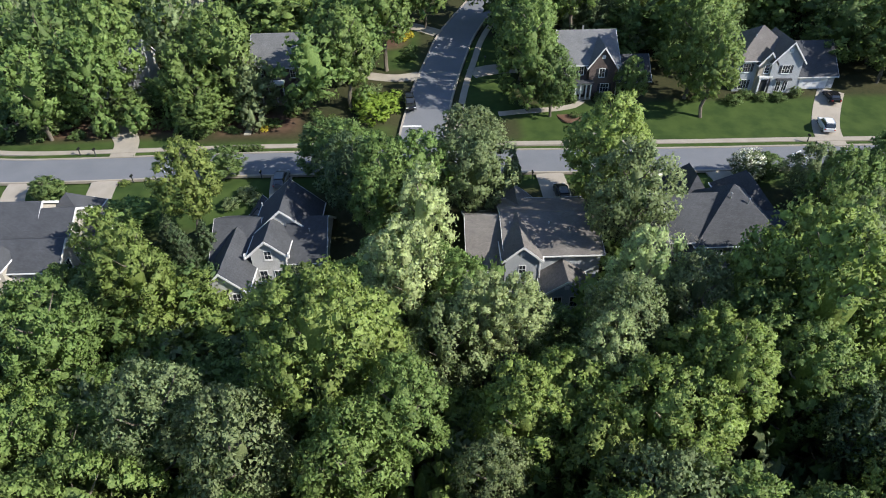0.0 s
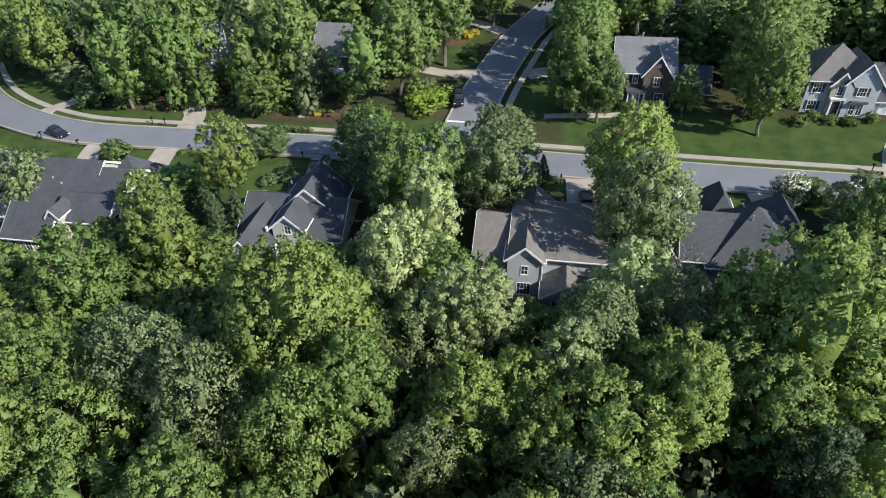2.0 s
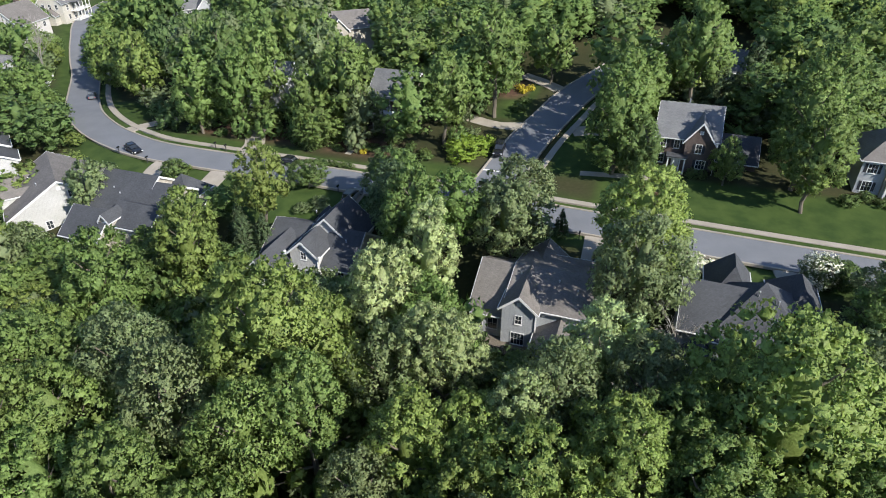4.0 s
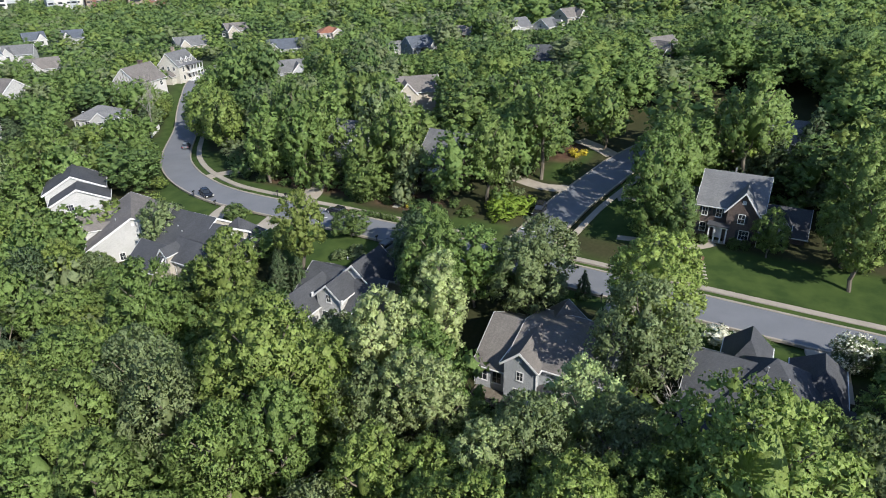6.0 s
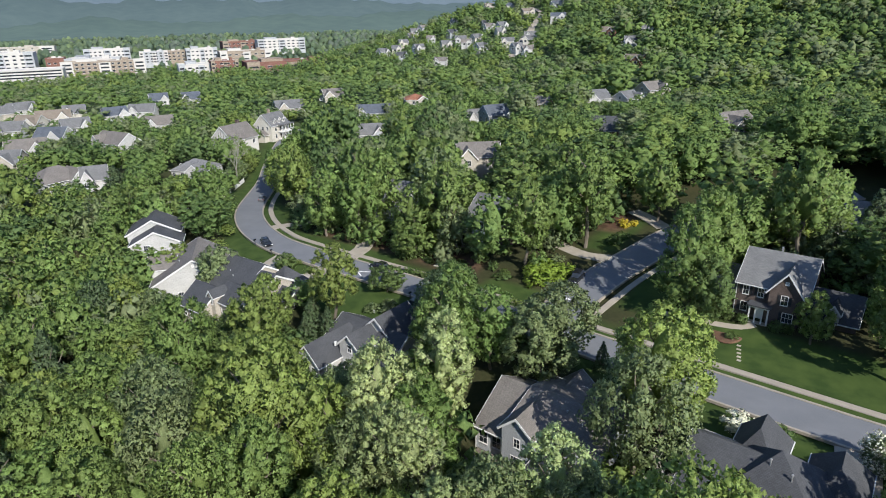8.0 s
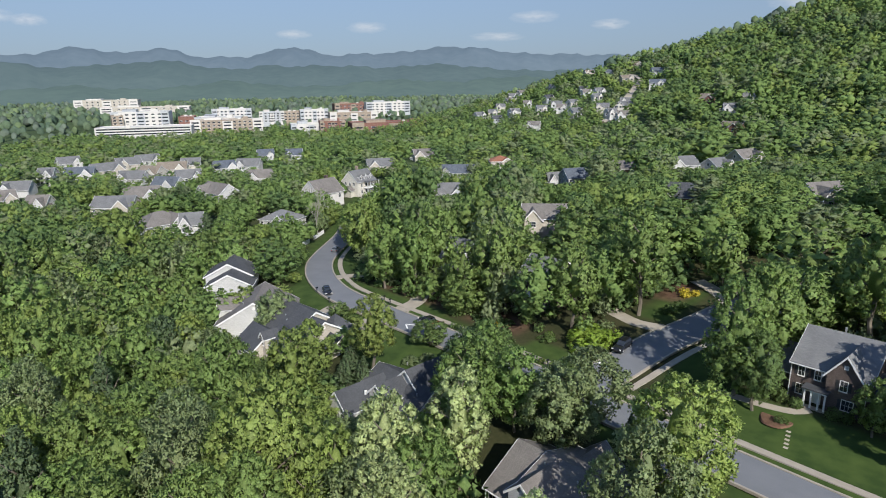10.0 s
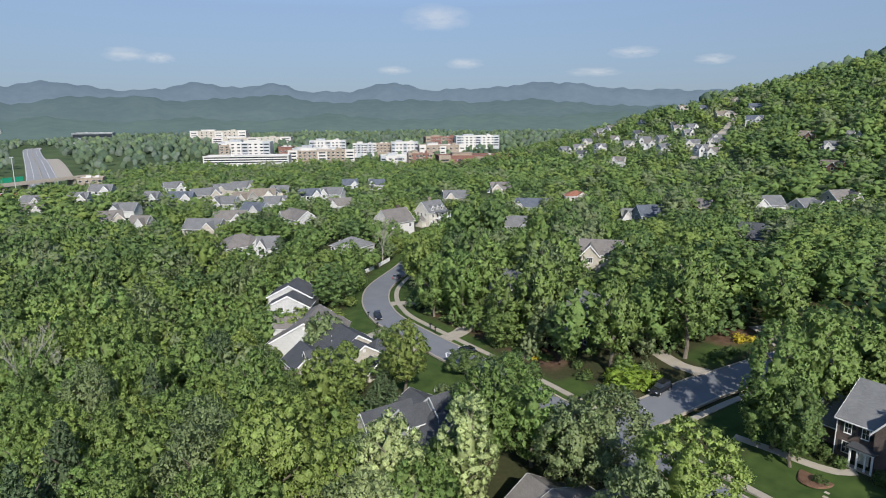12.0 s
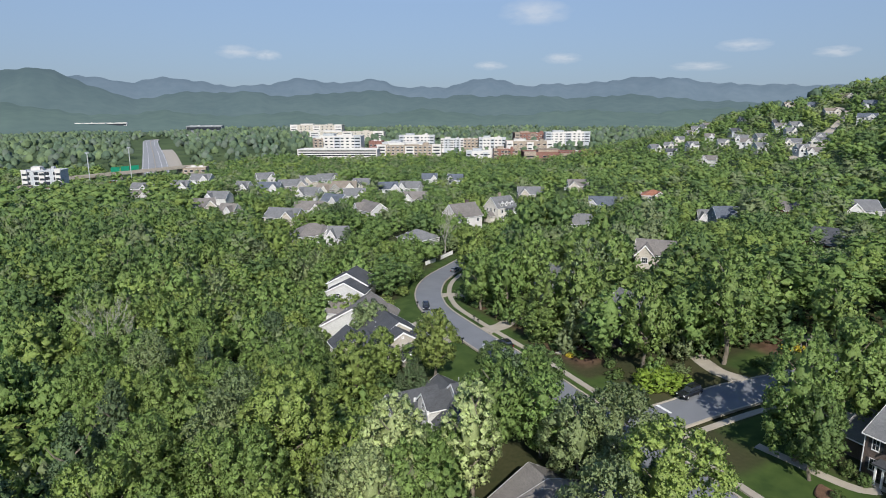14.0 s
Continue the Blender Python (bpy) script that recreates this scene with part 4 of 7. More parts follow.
vent(h2, -25.5 - o[0], 70 - o[1], 3.3 - o[2])
vent(h2, -19 - o[0], 66.5 - o[1], 1.4 - o[2])
garage_door(h2, -24.4 - o[0], 74.6 - o[1], -2.2 - o[2], "+y", 3.0, 2.1)

# --- rambling dark-roofed house with white-trimmed gables to the east
o = (-57, 68, -2.2)
h3 = house("beige house with rambling dark grey roofs and white-trimmed gables", *o, r=9.5)
S3 = "siding_tan"
W(h3, o, -65.0, -54.8, 64.4, 76.4, -7, 0.8, 4.6, "x", S3, "roof_charcoal")
W(h3, o, -58.0, -50.2, 66.0, 73.0, -7, 1.9, 4.0, "x", S3, "roof_charcoal", ends=(False, True))
W(h3, o, -57.0, -49.4, 60.6, 67.4, -7, 0.9, 3.0, "x", S3, "roof_charcoal", ends=(False, True))
W(h3, o, -56.4, -50.8, 71.5, 77.2, -6, 0.6, 3.4, "y", S3, "roof_charcoal", kind="hip")
W(h3, o, -63.4, -56.6, 57.4, 65.4, -8, -0.3, 2.6, "x", S3, "roof_charcoal")
W(h3, o, -57.2, -55.4, 59.6, 62.4, -7, 1.9, 3.0, "y", S3, "roof_charcoal", ends=(True, False), over=0.22)
WIN(h3, o, -56.3, 59.6, 0.4, "-y", 0.6, 1.2)
gable_vent(h3, o, -50.2, 69.5, 2.6, "+x")
gable_vent(h3, o, -49.4, 64.0, 1.6, "+x")
WIN(h3, o, -49.4, 63.0, -0.9, "+x", 0.8, 1.4)
WIN(h3, o, -49.4, 65.4, -0.9, "+x", 0.8, 1.4)
WIN(h3, o, -50.2, 72.0, -0.6, "+x", 0.8, 1.4)
for wx in (-62, -60, -58):
    WIN(h3, o, wx, 57.4, -2.6, "-y", 0.9, 1.5)
for wx in (-55.6, -52.5, -50.6):
    WIN(h3, o, wx, 60.6, -2.0, "-y", 0.9, 1.5)
W(h3, o, -50.6, -46.6, 68.4, 73.2, -7, -0.4, 1.5, "x", S3, "roof_charcoal", ends=(False, True))
WIN(h3, o, -46.6, 70.8, -2.6, "+x", 1.0, 1.4)
for vx, vy, vz in ((-61.5, 67.5, 2.6), (-59.8, 66.8, 2.2)):
    vent(h3, vx - o[0], vy - o[1], vz - o[2], 0.5)
garage_door(h3, -53.6 - o[0], 77.2 - o[1], -1.2 - o[2], "+y", 3.6, 2.1)

# --- dark hip-roofed house on the right
o = (35, 67, -2.5)
h4 = house("stone-grey house with complex dark hipped shingle roofs", *o, r=10)
S4 = "siding_slate"
W(h4, o, 26.6, 33.4, 61.0, 71.4, -9, 2.6, 5.9, "x", S4, "roof_charcoal", ends=(True, False))
W(h4, o, 29.6, 40.4, 60.4, 71.6, -9, 2.4, 7.2, "x", S4, "roof_charcoal", kind="hip")
W(h4, o, 29.8, 34.6, 68, 76.0, -6, 2.4, 6.0, "y", S4, "roof_charcoal", kind="hip")
W(h4, o, 37.4, 42.6, 67, 75.6, -6, 1.8, 5.0, "y", S4, "roof_charcoal", kind="hip")
W(h4, o, 27.2, 31.0, 57.4, 62.0, -9, -0.2, 1.9, "y", "siding_cream", "roof_charcoal", ends=(True, False))
W(h4, o, 38.8, 44.5, 61, 69, -8, 0.8, 3.8, "x", S4, "roof_charcoal", kind="hip")
for wx in (28.0, 29.1, 30.2):
    WIN(h4, o, wx, 57.4, -2.3, "-y", 0.9, 1.8)
for wx in (32.4, 34.6, 36.8):
    WIN(h4, o, wx, 60.4, -0.2, "-y", 1.0, 1.6)
    WIN(h4, o, wx, 60.4, -3.8, "-y", 1.0, 1.8)
PART("porch_floor", h4, o, "paint_white", [(26.8, 55.9, -4.0, 37.6, 60.2, -3.8)])
PART("rail", h4, o, "paint_white", [(26.8, 56.65, -3.0, 37.6, 56.75, -2.9)])
PART("beam", h4, o, "paint_white", [(26.8, 56.6, -1.3, 37.6, 56.9, -1.0)])
for i in range(7):
    PART("post", h4, o, "paint_white", [(26.9 + 1.75 * i, 56.7, -7.5, 27.05 + 1.75 * i, 56.85, -1.2)])
for vx, vy, vz in ((34.3, 64.6, 6.1), (36.4, 64.0, 5.6)):
    vent(h4, vx - o[0], vy - o[1], vz - o[2], 0.8)

# --- two-storey brick house across the street
o = (25.5, 111, 2.2)
hA = house("two-storey dark brick house with grey roof and white-trimmed gable", *o, r=8.5)
W(hA, o, 20.6, 30.6, 107, 119, 0, 7.6, 11.5, "x", "brick", "roof_pale")
W(hA, o, 25.4, 29.9, 106.2, 113, 0, 7.6, 10.7, "y", "brick", "roof_pale", ends=(True, False))
W(hA, o, 16.6, 20.6, 109, 117, 0, 5.0, 8.0, "x", "brick", "roof_grey", ends=(True, False))
W(hA, o, 30.6, 37.4, 109, 117, 0, 3.6, 6.8, "x", "brick", "roof_charcoal", ends=(False, True))
W(hA, o, 33.2, 35.0, 108.6, 113, 3, 5.0, 6.2, "y", "siding_white", "roof_charcoal", ends=(True, False), over=0.2)
WIN(hA, o, 34.1, 108.6, 3.9, "-y", 0.7, 1.0)
WIN(hA, o, 34.1, 109, 1.6, "-y", 0.9, 1.4)
gable_vent(hA, o, 27.65, 106.2, 8.7, "-y")
WIN(hA, o, 27.65, 106.2, 5.4, "-y", 0.9, 1.5, True)
for wx in (21.9, 24.1):
    WIN(hA, o, wx, 107, 5.6, "-y", 0.8, 1.4, True)
WIN(hA, o, 21.9, 107, 2.7, "-y", 0.9, 1.5, True)
WIN(hA, o, 28.4, 106.2, 2.6, "-y", 1.4, 1.5, True, grid=(3, 2))
WIN(hA, o, 30.6, 111, 5.4, "+x", 0.8, 1.4)
WIN(hA, o, 20.6, 110, 5.4, "-x", 0.8, 1.4)
front_door(hA, 24.3 - o[0], 106.9 - o[1], 1.9 - o[2], "-y", 1.0, 2.1, "paint_white")
PART("portico_beam", hA, o, "paint_white", [(22.9, 105.2, 4.3, 26.0, 107.0, 4.55)], "white porch beam")
PART("portico_roof", hA, o, "roof_charcoal", [(22.7, 105.0, 4.55, 26.2, 107.0, 4.75)], "dark shingled porch roof")
PART("porch_floor", hA, o, "concrete", [(22.9, 105.2, 1.3, 26.0, 107.0, 1.7)])
for a in (23.0, 23.9, 24.9, 25.7):
    PART("column", hA, o, "paint_white", [(a, 105.3, 1.7, a + 0.22, 105.52, 4.5)], "white porch column")
PART("chimney_flue", hA, o, "metal", [(25.0, 113.6, 11.2, 25.25, 113.85, 12.2)])
downpipe(hA, o, 30.5, 106.1, 1.5, 7.5)
downpipe(hA, o, 20.5, 106.9, 1.5, 7.5)

# --- large pale house with a garage wing
o = (59, 111, 2.0)
hB = house("large two-storey pale grey house with brown hipped roof and dark shutters", *o, r=10.5)
W(hB, o, 52, 62.6, 106.6, 117, 0, 7.8, 11.9, "x", "siding_grey", "roof_brown", kind="hip")
W(hB, o, 57.6, 62.9, 105.6, 113, 0, 7.8, 11.0, "y", "siding_grey", "roof_brown", ends=(True, False))
W(hB, o, 55.6, 58.4, 106.0, 110, 0, 7.4, 9.2, "y", "stone", "roof_brown", ends=(True, False))
W(hB, o, 62.9, 70.4, 106.8, 116.6, 0, 4.6, 9.0, "x", "siding_grey", "roof_charcoal", ends=(False, True))
for wx in (53.6,):
    WIN(hB, o, wx, 106.6, 5.5, "-y", 1.3, 1.5, True, grid=(3, 2))
    WIN(hB, o, wx, 106.6, 2.4, "-y", 1.3, 1.6, True, grid=(3, 2))
WIN(hB, o, 57.0, 106.0, 5.4, "-y", 0.8, 1.5, grid=(2, 3))
WIN(hB, o, 60.2, 105.6, 5.5, "-y", 1.3, 1.4, True, grid=(3, 2))
for wx in (59.6, 60.8):
    WIN(hB, o, wx, 105.6, 2.2, "-y", 0.8, 1.8)
PART("canopy", hB, o, "roof_charcoal", [(58.9, 105.0, 4.3, 61.6, 105.58, 4.6)])
front_door(hB, 57.0 - o[0], 105.95 - o[1], 2.0 - o[2], "-y", 1.2, 2.2)
PART("door_surround", hB, o, "paint_white", [(56.0, 105.6, 1.6, 56.3, 105.95, 4.6), (57.7, 105.6, 1.6, 58.0, 105.95, 4.6), (55.8, 105.5, 4.6, 58.2, 105.97, 4.95)], "white columned door surround")
garage_door(hB, 66.6 - o[0], 106.8 - o[1], 1.8 - o[2], "-y", 4.8, 2.2)
gable_vent(hB, o, 60.25, 105.6, 9.2, "-y")
vent(hB, 55.5 - o[0], 110 - o[1], 10.5 - o[2])

# --- houses half hidden across the street
o = (-29.5, 112, 3.0)
hC = house("dark stone two-storey house with grey roof and white porch columns", *o, r=8)
W(hC, o, -34.5, -25.4, 108.0, 118, 0, 8.2, 12.2, "x", "brick", "roof_grey")
for wx in (-33, -30.4, -27.4):
    WIN(hC, o, wx, 108.0, 6.0, "-y", 0.8, 1.4)
for wx in (-27.4,):
    WIN(hC, o, wx, 108.0, 3.0, "-y", 0.9, 1.5)
WIN(hC, o, -25.4, 112, 6.0, "+x", 0.8, 1.4)
PART("porch_roof", hC, o, "paint_white", [(-34.5, 106.0, 5.2, -29.0, 108.0, 5.6)])
PART("porch_floor", hC, o, "concrete", [(-34.5, 106.0, 1.4, -29.0, 108, 2.1)])
for i in range(5):
    PART("column", hC, o, "paint_white", [(-34.4 + 1.3 * i, 106.1, 2.1, -34.2 + 1.3 * i, 106.3, 5.2)], "white porch column")
o = (-62, 117, 1.0)
hD = house("grey-roofed white house half hidden by trees", *o, r=8)
W(hD, o, -67, -57, 113, 122, -1, 6.5, 10.2, "x", "siding_white", "roof_grey")
W(hD, o, -62, -58, 111.4, 117, -1, 6.0, 8.6, "y", "siding_white", "roof_grey", ends=(True, False))
for wx in (-65.5, -63.5):
    WIN(hD, o, wx, 113, 4.4, "-y", 0.8, 1.4)
    WIN(hD, o, wx, 113, 1.4, "-y", 0.9, 1.5)
WIN(hD, o, -60, 111.4, 4.2, "-y", 0.9, 1.4)
o = (31, 151, 5.0)
hE2 = house("house with a pale grey roof deep among trees", *o, r=7.5)
W(hE2, o, 26, 36, 146, 156, 3, 8.6, 12.0, "x", "siding_white", "roof_grey")
W(hE2, o, 28, 32, 144, 150, 3, 8.4, 11.0, "y", "siding_white", "roof_grey", ends=(True, False))
WIN(hE2, o, 30, 144, 6, "-y", 1.0, 1.5)
WIN(hE2, o, 34.5, 146, 6, "-y", 1.0, 1.5)

# --- brown-roofed cream house and white-gabled house at the bend
h5 = house("cream house with a broad brown roof and plain tall gable wall", -71.2, 65.2, 0, -37, r=10)
wing(h5, -14, 0, -8.4, 8.4, -8, -1.3, 3.6, "x", "siding_white", "roof_brown")
wing(h5, -12.5, -8.5, -9.8, -3, -8, -0.6, 1.6, "y", "siding_white", "roof_brown", ends=(True, False))
wing(h5, -6.6, -5.0, -8.8, -4, -2, 0.5, 1.3, "y", "siding_white", "roof_brown", over=0.2, ends=(True, False))
window(h5, 0, 1.6, 0.4, "+x", 0.9, 1.3)
window(h5, 0, 3.4, -3.0, "+x", 0.9, 1.4)
window(h5, 0, -3.0, -4.4, "+x", 0.9, 1.4)
gable_vent(h5, (0, 0, 0), 0, 0, 2.0, "+x")
for wx in (-4.5, -2.0):
    window(h5, wx, -8.4, -4.0, "-y", 0.9, 1.5)
window(h5, -10.5, -9.8, -2.4, "-y", 1.2, 1.4)
vent(h5, -4, -3, 1.9)
vent(h5, -9, -4, 1.3)
part("lean_to", boxes((0.02, -7.6, -8, 1.6, -4.6, -4.2)), M["brick_tan"], h5)
h6 = house("white house with dark roofs and two stacked white gables", -101.1, 73.0, 0, -36, r=9)
wing(h6, -8.5, 0, -5.8, 5.8, -9, 1.2, 4.3, "x", "siding_white", "roof_charcoal")
wing(h6, 0, 5.4, -4.5, 6.5, -9, 0.2, 3.0, "x", "siding_white", "roof_charcoal", ends=(False, True))
wing(h6, -24, -8.5, -5, 5, -9, 0.0, 2.6, "x", "siding_white", "roof_charcoal")
wing(h6, -21.5, -19.0, -1.2, 1.6, -1, 1.2, 2.2, "x", "siding_white", "roof_charcoal", over=0.2, ends=(False, True))
window(h6, -19.0, 0.2, 0.3, "+x", 0.9, 0.8)
window(h6, 5.4, -1.0, -1.4, "+x", 1.3, 1.3, grid=(3, 2))
window(h6, 5.4, 3.4, -3.6, "+x", 0.9, 1.4)
window(h6, 5.4, -1.0, -4.4, "+x", 1.3, 1.4)
for wx in (-6.0, -3.0):
    window(h6, wx, -5.8, -1.4, "-y", 0.9, 1.4)

# ---------------------------------------------------------------- houses further off


def cap(x, y):
    """How high the unnamed trees stand, stretch by stretch of the plan."""
    x, y = np.asarray(x, float), np.asarray(y, float)
    c = np.full(x.shape, 20.5)
    c = np.where(y < 95, 13.0, c)
    c = np.where((y > 40) & (y < 95) & (x < -18), 4.0, c)
    c = np.where((y > 36) & (y < 112) & (x < -60), 5.0, c)
    c = np.where((x < -98) & (y > 60) & (y < 180), 8.0, c)
    c = np.where((x < -60) & (y <= 36), 9.0, c)
    c = np.where((y > 150), 16.5, c)
    c = np.where((y > 180), 13.0, c)
    c = np.where((y > 150) & (x > -110) & (y < 400), 21.0, c)
    c = np.where((y > 135) & (x > 5) & (y < 300), 26.0, c)
    c = np.where((x < -150) & (y < 330), 8.6, c)
    c = np.where((x < -380) & (y < 480), 1.5, c)
    c = np.where((x < -760), 8.0, c)
    return c


OPEN = [(-45.5, 24, 4.5), (30.5, 100.5, 6), (36.5, 112, 4.5), (36.5, 105.5, 5), (7, 97.2, 4), (-28, 97.6, 5), (10, 54, 4), (-22, 60, 3.5), (28, 54, 3)]
# houses that look out over low gardens to the south-east: x, y, height of the lowest sill in the open, half width, and the two ends of the outlook
OUTLOOK = [(9, 62, -2.5, 6, 0, 0), (-25, 64, -2.0, 6, 0, 0), (-56, 64, -1.5, 8, 0, 0), (-71, 65, -4.0, 8, 0, 0), (-99, 72, -0.5, 7, 0, 0), (33, 146, 9.0, 5, 30, 2), (35, 108.5, 3.5, 3.5, 0, 0), (-157, 119, -1.0, 6, 30, 2), (33, 64, 1.0, 6, 0, 0),
           (25.5, 106, 2.5, 6, 0, 0), (58, 105, 2.5, 8, 0, 0), (-60, 111, 5.5, 3, 0, 0), (-174, 146, 5.5, 8, 30, 2), (-182, 170, 5.5, 8, 30, 2)]


def garden_cap(x, y):
    """How high trees may stand before the outlook of a house is shut off."""
    x, y = np.asarray(x, float), np.asarray(y, float)
    c = np.full(x.shape, 999.0)
    for hx, hy, hz, hw, ex, ey in OUTLOOK:
        px, py = x - hx, y - hy
        side = []
        for vx, vy in ((ex, ey), (62, 22)):
            k = math.hypot(vx - hx, vy - hy)
            ux, uy = (vx - hx) / k, (vy - hy) / k
            side.append(ux * py - uy * px)
        along = px * ux + py * uy
        within = (along > 1) & (along < 0.8 * k) & ((side[0] * side[1] <= 0) | (np.minimum(abs(side[0]), abs(side[1])) < hw + 1.5))
        c = np.where(within, np.minimum(c, hz + along * (47.0 - hz) / k), c)
    return c


def village_house(x, y, rz, w, d, wall, roof, label, eave=3.4, rise=3.6, cross=0.3, storeys=1, base=0.0, fine=True, kind="gable"):
    """A smaller house of one main range and a cross gable towards its front."""
    z = L(x, y) + base
    rz += (7 * x + 13 * y) % 56 - 28
    w *= 0.80 + 0.24 * ((3 * x + 5 * y) % 10) / 10
    cross *= 1 if (x + y) % 3 else -1
    h = house(label, x, y, z, rz, r=0.36 * w, group="houses of the estate")
    e = eave * storeys
    OUTLOOK.append((x, y, z + 0.62 * e, 0.3 * w, 30, 2))
    wing(h, -w / 2, w / 2, -d / 2, d / 2, -3, e, e + rise, "x", wall, roof, kind=kind)
    cw = d * 0.52
    cx = w * cross * 0.9
    wing(h, cx - cw / 2, cx + cw / 2, -d / 2 - 1.6, 0, -3, e, e + rise * 0.82, "y", wall, roof, ends=(True, False))
    if fine:
        window(h, cx, -d / 2 - 1.6, e - 2.1, "-y", 1.5, 1.4, grid=(3, 2))
        window(h, cx - w * 0.42, -d / 2, e - 2.2, "-y", 1.4, 1.4, grid=(2, 2))
        window(h, cx - w * 0.68, -d / 2, e - 2.2, "-y", 1.0, 1.4, grid=(2, 2)) if w > 12 else None
        window(h, -w / 2, 0, e - 0.4, "-x", 1.0, 1.3)
        window(h, -w / 2, -d * 0.25, e - 2.6, "-x", 1.1, 1.4)
        window(h, -w / 2, d * 0.25, e - 2.6, "-x", 1.1, 1.4)
        if storeys > 1:
            window(h, cx, -d / 2 - 1.6, 0.9, "-y", 1.5, 1.5, grid=(3, 2))
            window(h, cx - w * 0.42, -d / 2, 0.9, "-y", 1.4, 1.4)
    else:
        window(h, cx, -d / 2 - 1.6, e - 2.1, "-y", 1.6, 1.5, grid=(1, 1))
        window(h, cx - w * 0.45, -d / 2, e - 2.2, "-y", 1.6, 1.5, grid=(1, 1))
        window(h, -w / 2, 0, e - 2.2, "-x", 1.4, 1.5, grid=(1, 1))
    return h


GW = "white gabled house with a grey shingle roof"
village_house(-300, 60, 62, 15, 10, "siding_white", "roof_grey", GW)
village_house(-324, 77, 60, 9, 8, "siding_white", "roof_grey", "small bright white gabled house", storeys=2, eave=2.6)
village_house(-329, 93, 66, 14, 10, "siding_white", "roof_blue", "white house with a slate-blue roof")
village_house(-337, 108, 70, 16, 10, "siding_tan", "roof_grey", "tan house with a long grey roof")
village_house(-352, 124, 70, 15, 10, "siding_tan", "roof_grey", "tan house with a long grey roof")
village_house(-361, 138, 66, 14, 9, "siding_white", "roof_grey", GW)
village_house(-296, 110, 45, 15, 10, "siding_white", "roof_grey", GW)
village_house(-308, 123, 62, 14, 10, "siding_cream", "roof_tan", "cream house with a tan shingle roof")
village_house(-316, 137, 75, 16, 10, "siding_cream", "roof_tan", "cream house with a tan shingle roof")
village_house(-325, 151, 68, 13, 10, "siding_cream", "roof_grey", "cream gabled house with a grey roof")
village_house(-261, 115, 60, 15, 10, "siding_white", "roof_blue", "white house with a slate-blue roof")
village_house(-280, 132, 70, 15, 9, "siding_white", "roof_grey", GW)
village_house(-300, 160, 70, 15, 10, "siding_white", "roof_blue", "white house with a dark blue roof")
village_house(-297, 174, 60, 13, 9, "siding_white", "roof_grey", GW)
village_house(-250, 157, 80, 14, 9, "siding_white", "roof_brown", "white house with a brown-grey roof")
village_house(-339, 206, 70, 12, 9, "siding_white", "roof_blue", "white house with a dark blue roof")
village_house(-324, 219, 66, 12, 9, "siding_white", "roof_blue", "white house with a dark blue roof")
village_house(-238, 96, 62, 15, 10, "siding_white", "roof_brown", "white gabled house with a brown-grey roof")
village_house(-219, 80, 66, 18, 11, "siding_tan", "roof_grey", "tan house with a wide grey roof")
village_house(-177, 82, 72, 15, 12, "siding_white", "roof_brown", "house with a large brown roof and white gables", kind="hip")
village_house(-168, 90, 40, 8, 7, "siding_white", "roof_grey", "small white gabled house")
village_house(-212, 119, 30, 15, 10, "siding_white", "roof_brown", "white house with a brown roof and brown gable top", storeys=2, eave=2.5)
village_house(-157, 119, 52, 14, 11, "siding_white", "roof_pale", "white house with a pale grey hipped roof", eave=3.9, rise=2.8, kind="hip")
village_house(-254, 60, 66, 9, 8, "siding_white", "roof_brown", "small house with a brown roof")
village_house(-286, 50, 70, 15, 10, "siding_tan", "roof_brown", "house with a brown roof among trees")
village_house(-234, 222, 75, 15, 10, "siding_tan", "roof_grey", "tan gabled house with a grey roof")
village_house(-181, 232, 62, 17, 11, "siding_white", "roof_blue", "white house with a grey-blue roof and white gable", cross=0.45)
village_house(-144, 191, 60, 14, 10, "siding_grey", "roof_grey", "house with a plain grey shingle roof")
village_house(-246, 264, 60, 14, 11, "siding_tan", "roof_brown", "house with a brown roof among trees")
village_house(-110, 272, 25, 13, 10, "brick_red", "roof_brown", "brown house with a tall white-trimmed timber gable", storeys=2, eave=2.2, rise=3.2)
village_house(-86, 278, 40, 16, 11, "siding_white", "roof_grey", "white gabled house with a wide grey roof", storeys=2, eave=2.3, rise=3.4)
village_house(-72, 284, 50, 10, 9, "siding_cream", "roof_grey", "cream house with a grey roof", storeys=2, eave=2.2, rise=3.0)
village_house(-72, 314, 45, 13, 10, "siding_tan", "roof_brown", "house with a brown-grey roof", eave=4.5)
village_house(-42, 195, 48, 14, 11, "brick_red", "roof_charcoal", "red brick house with a dark grey roof", eave=4.2, cross=0.42)
village_house(-60, 149, 64, 13, 9, "siding_tan", "roof_brown", "house with a broad brown-grey roof", storeys=2, eave=4.3, rise=3.2, cross=-0.3)
village_house(-8, 209, 60, 13, 10, "siding_tan", "roof_brown", "tan house with a brown-grey roof among tall trees", storeys=2, eave=3.3)
village_house(-109, 234, 50, 15, 10, "siding_slate", "roof_blue", "house with a slate-blue roof", eave=4.5)
village_house(-126, 240, 30, 8, 7, "siding_white", "roof_grey", "small white gabled house", eave=4.0)
village_house(-386, 100, 66, 14, 10, "siding_white", "roof_grey", GW)
village_house(-404, 60, 66, 14, 10, "siding_white", "roof_grey", GW)
village_house(-366, 44, 66, 13, 10, "siding_white", "roof_grey", GW)
village_house(-360, 20, 70, 14, 10, "siding_white", "roof_brown", "white house with a brown roof")
village_house(-398, 22, 70, 14, 10, "siding_white", "roof_grey", GW)

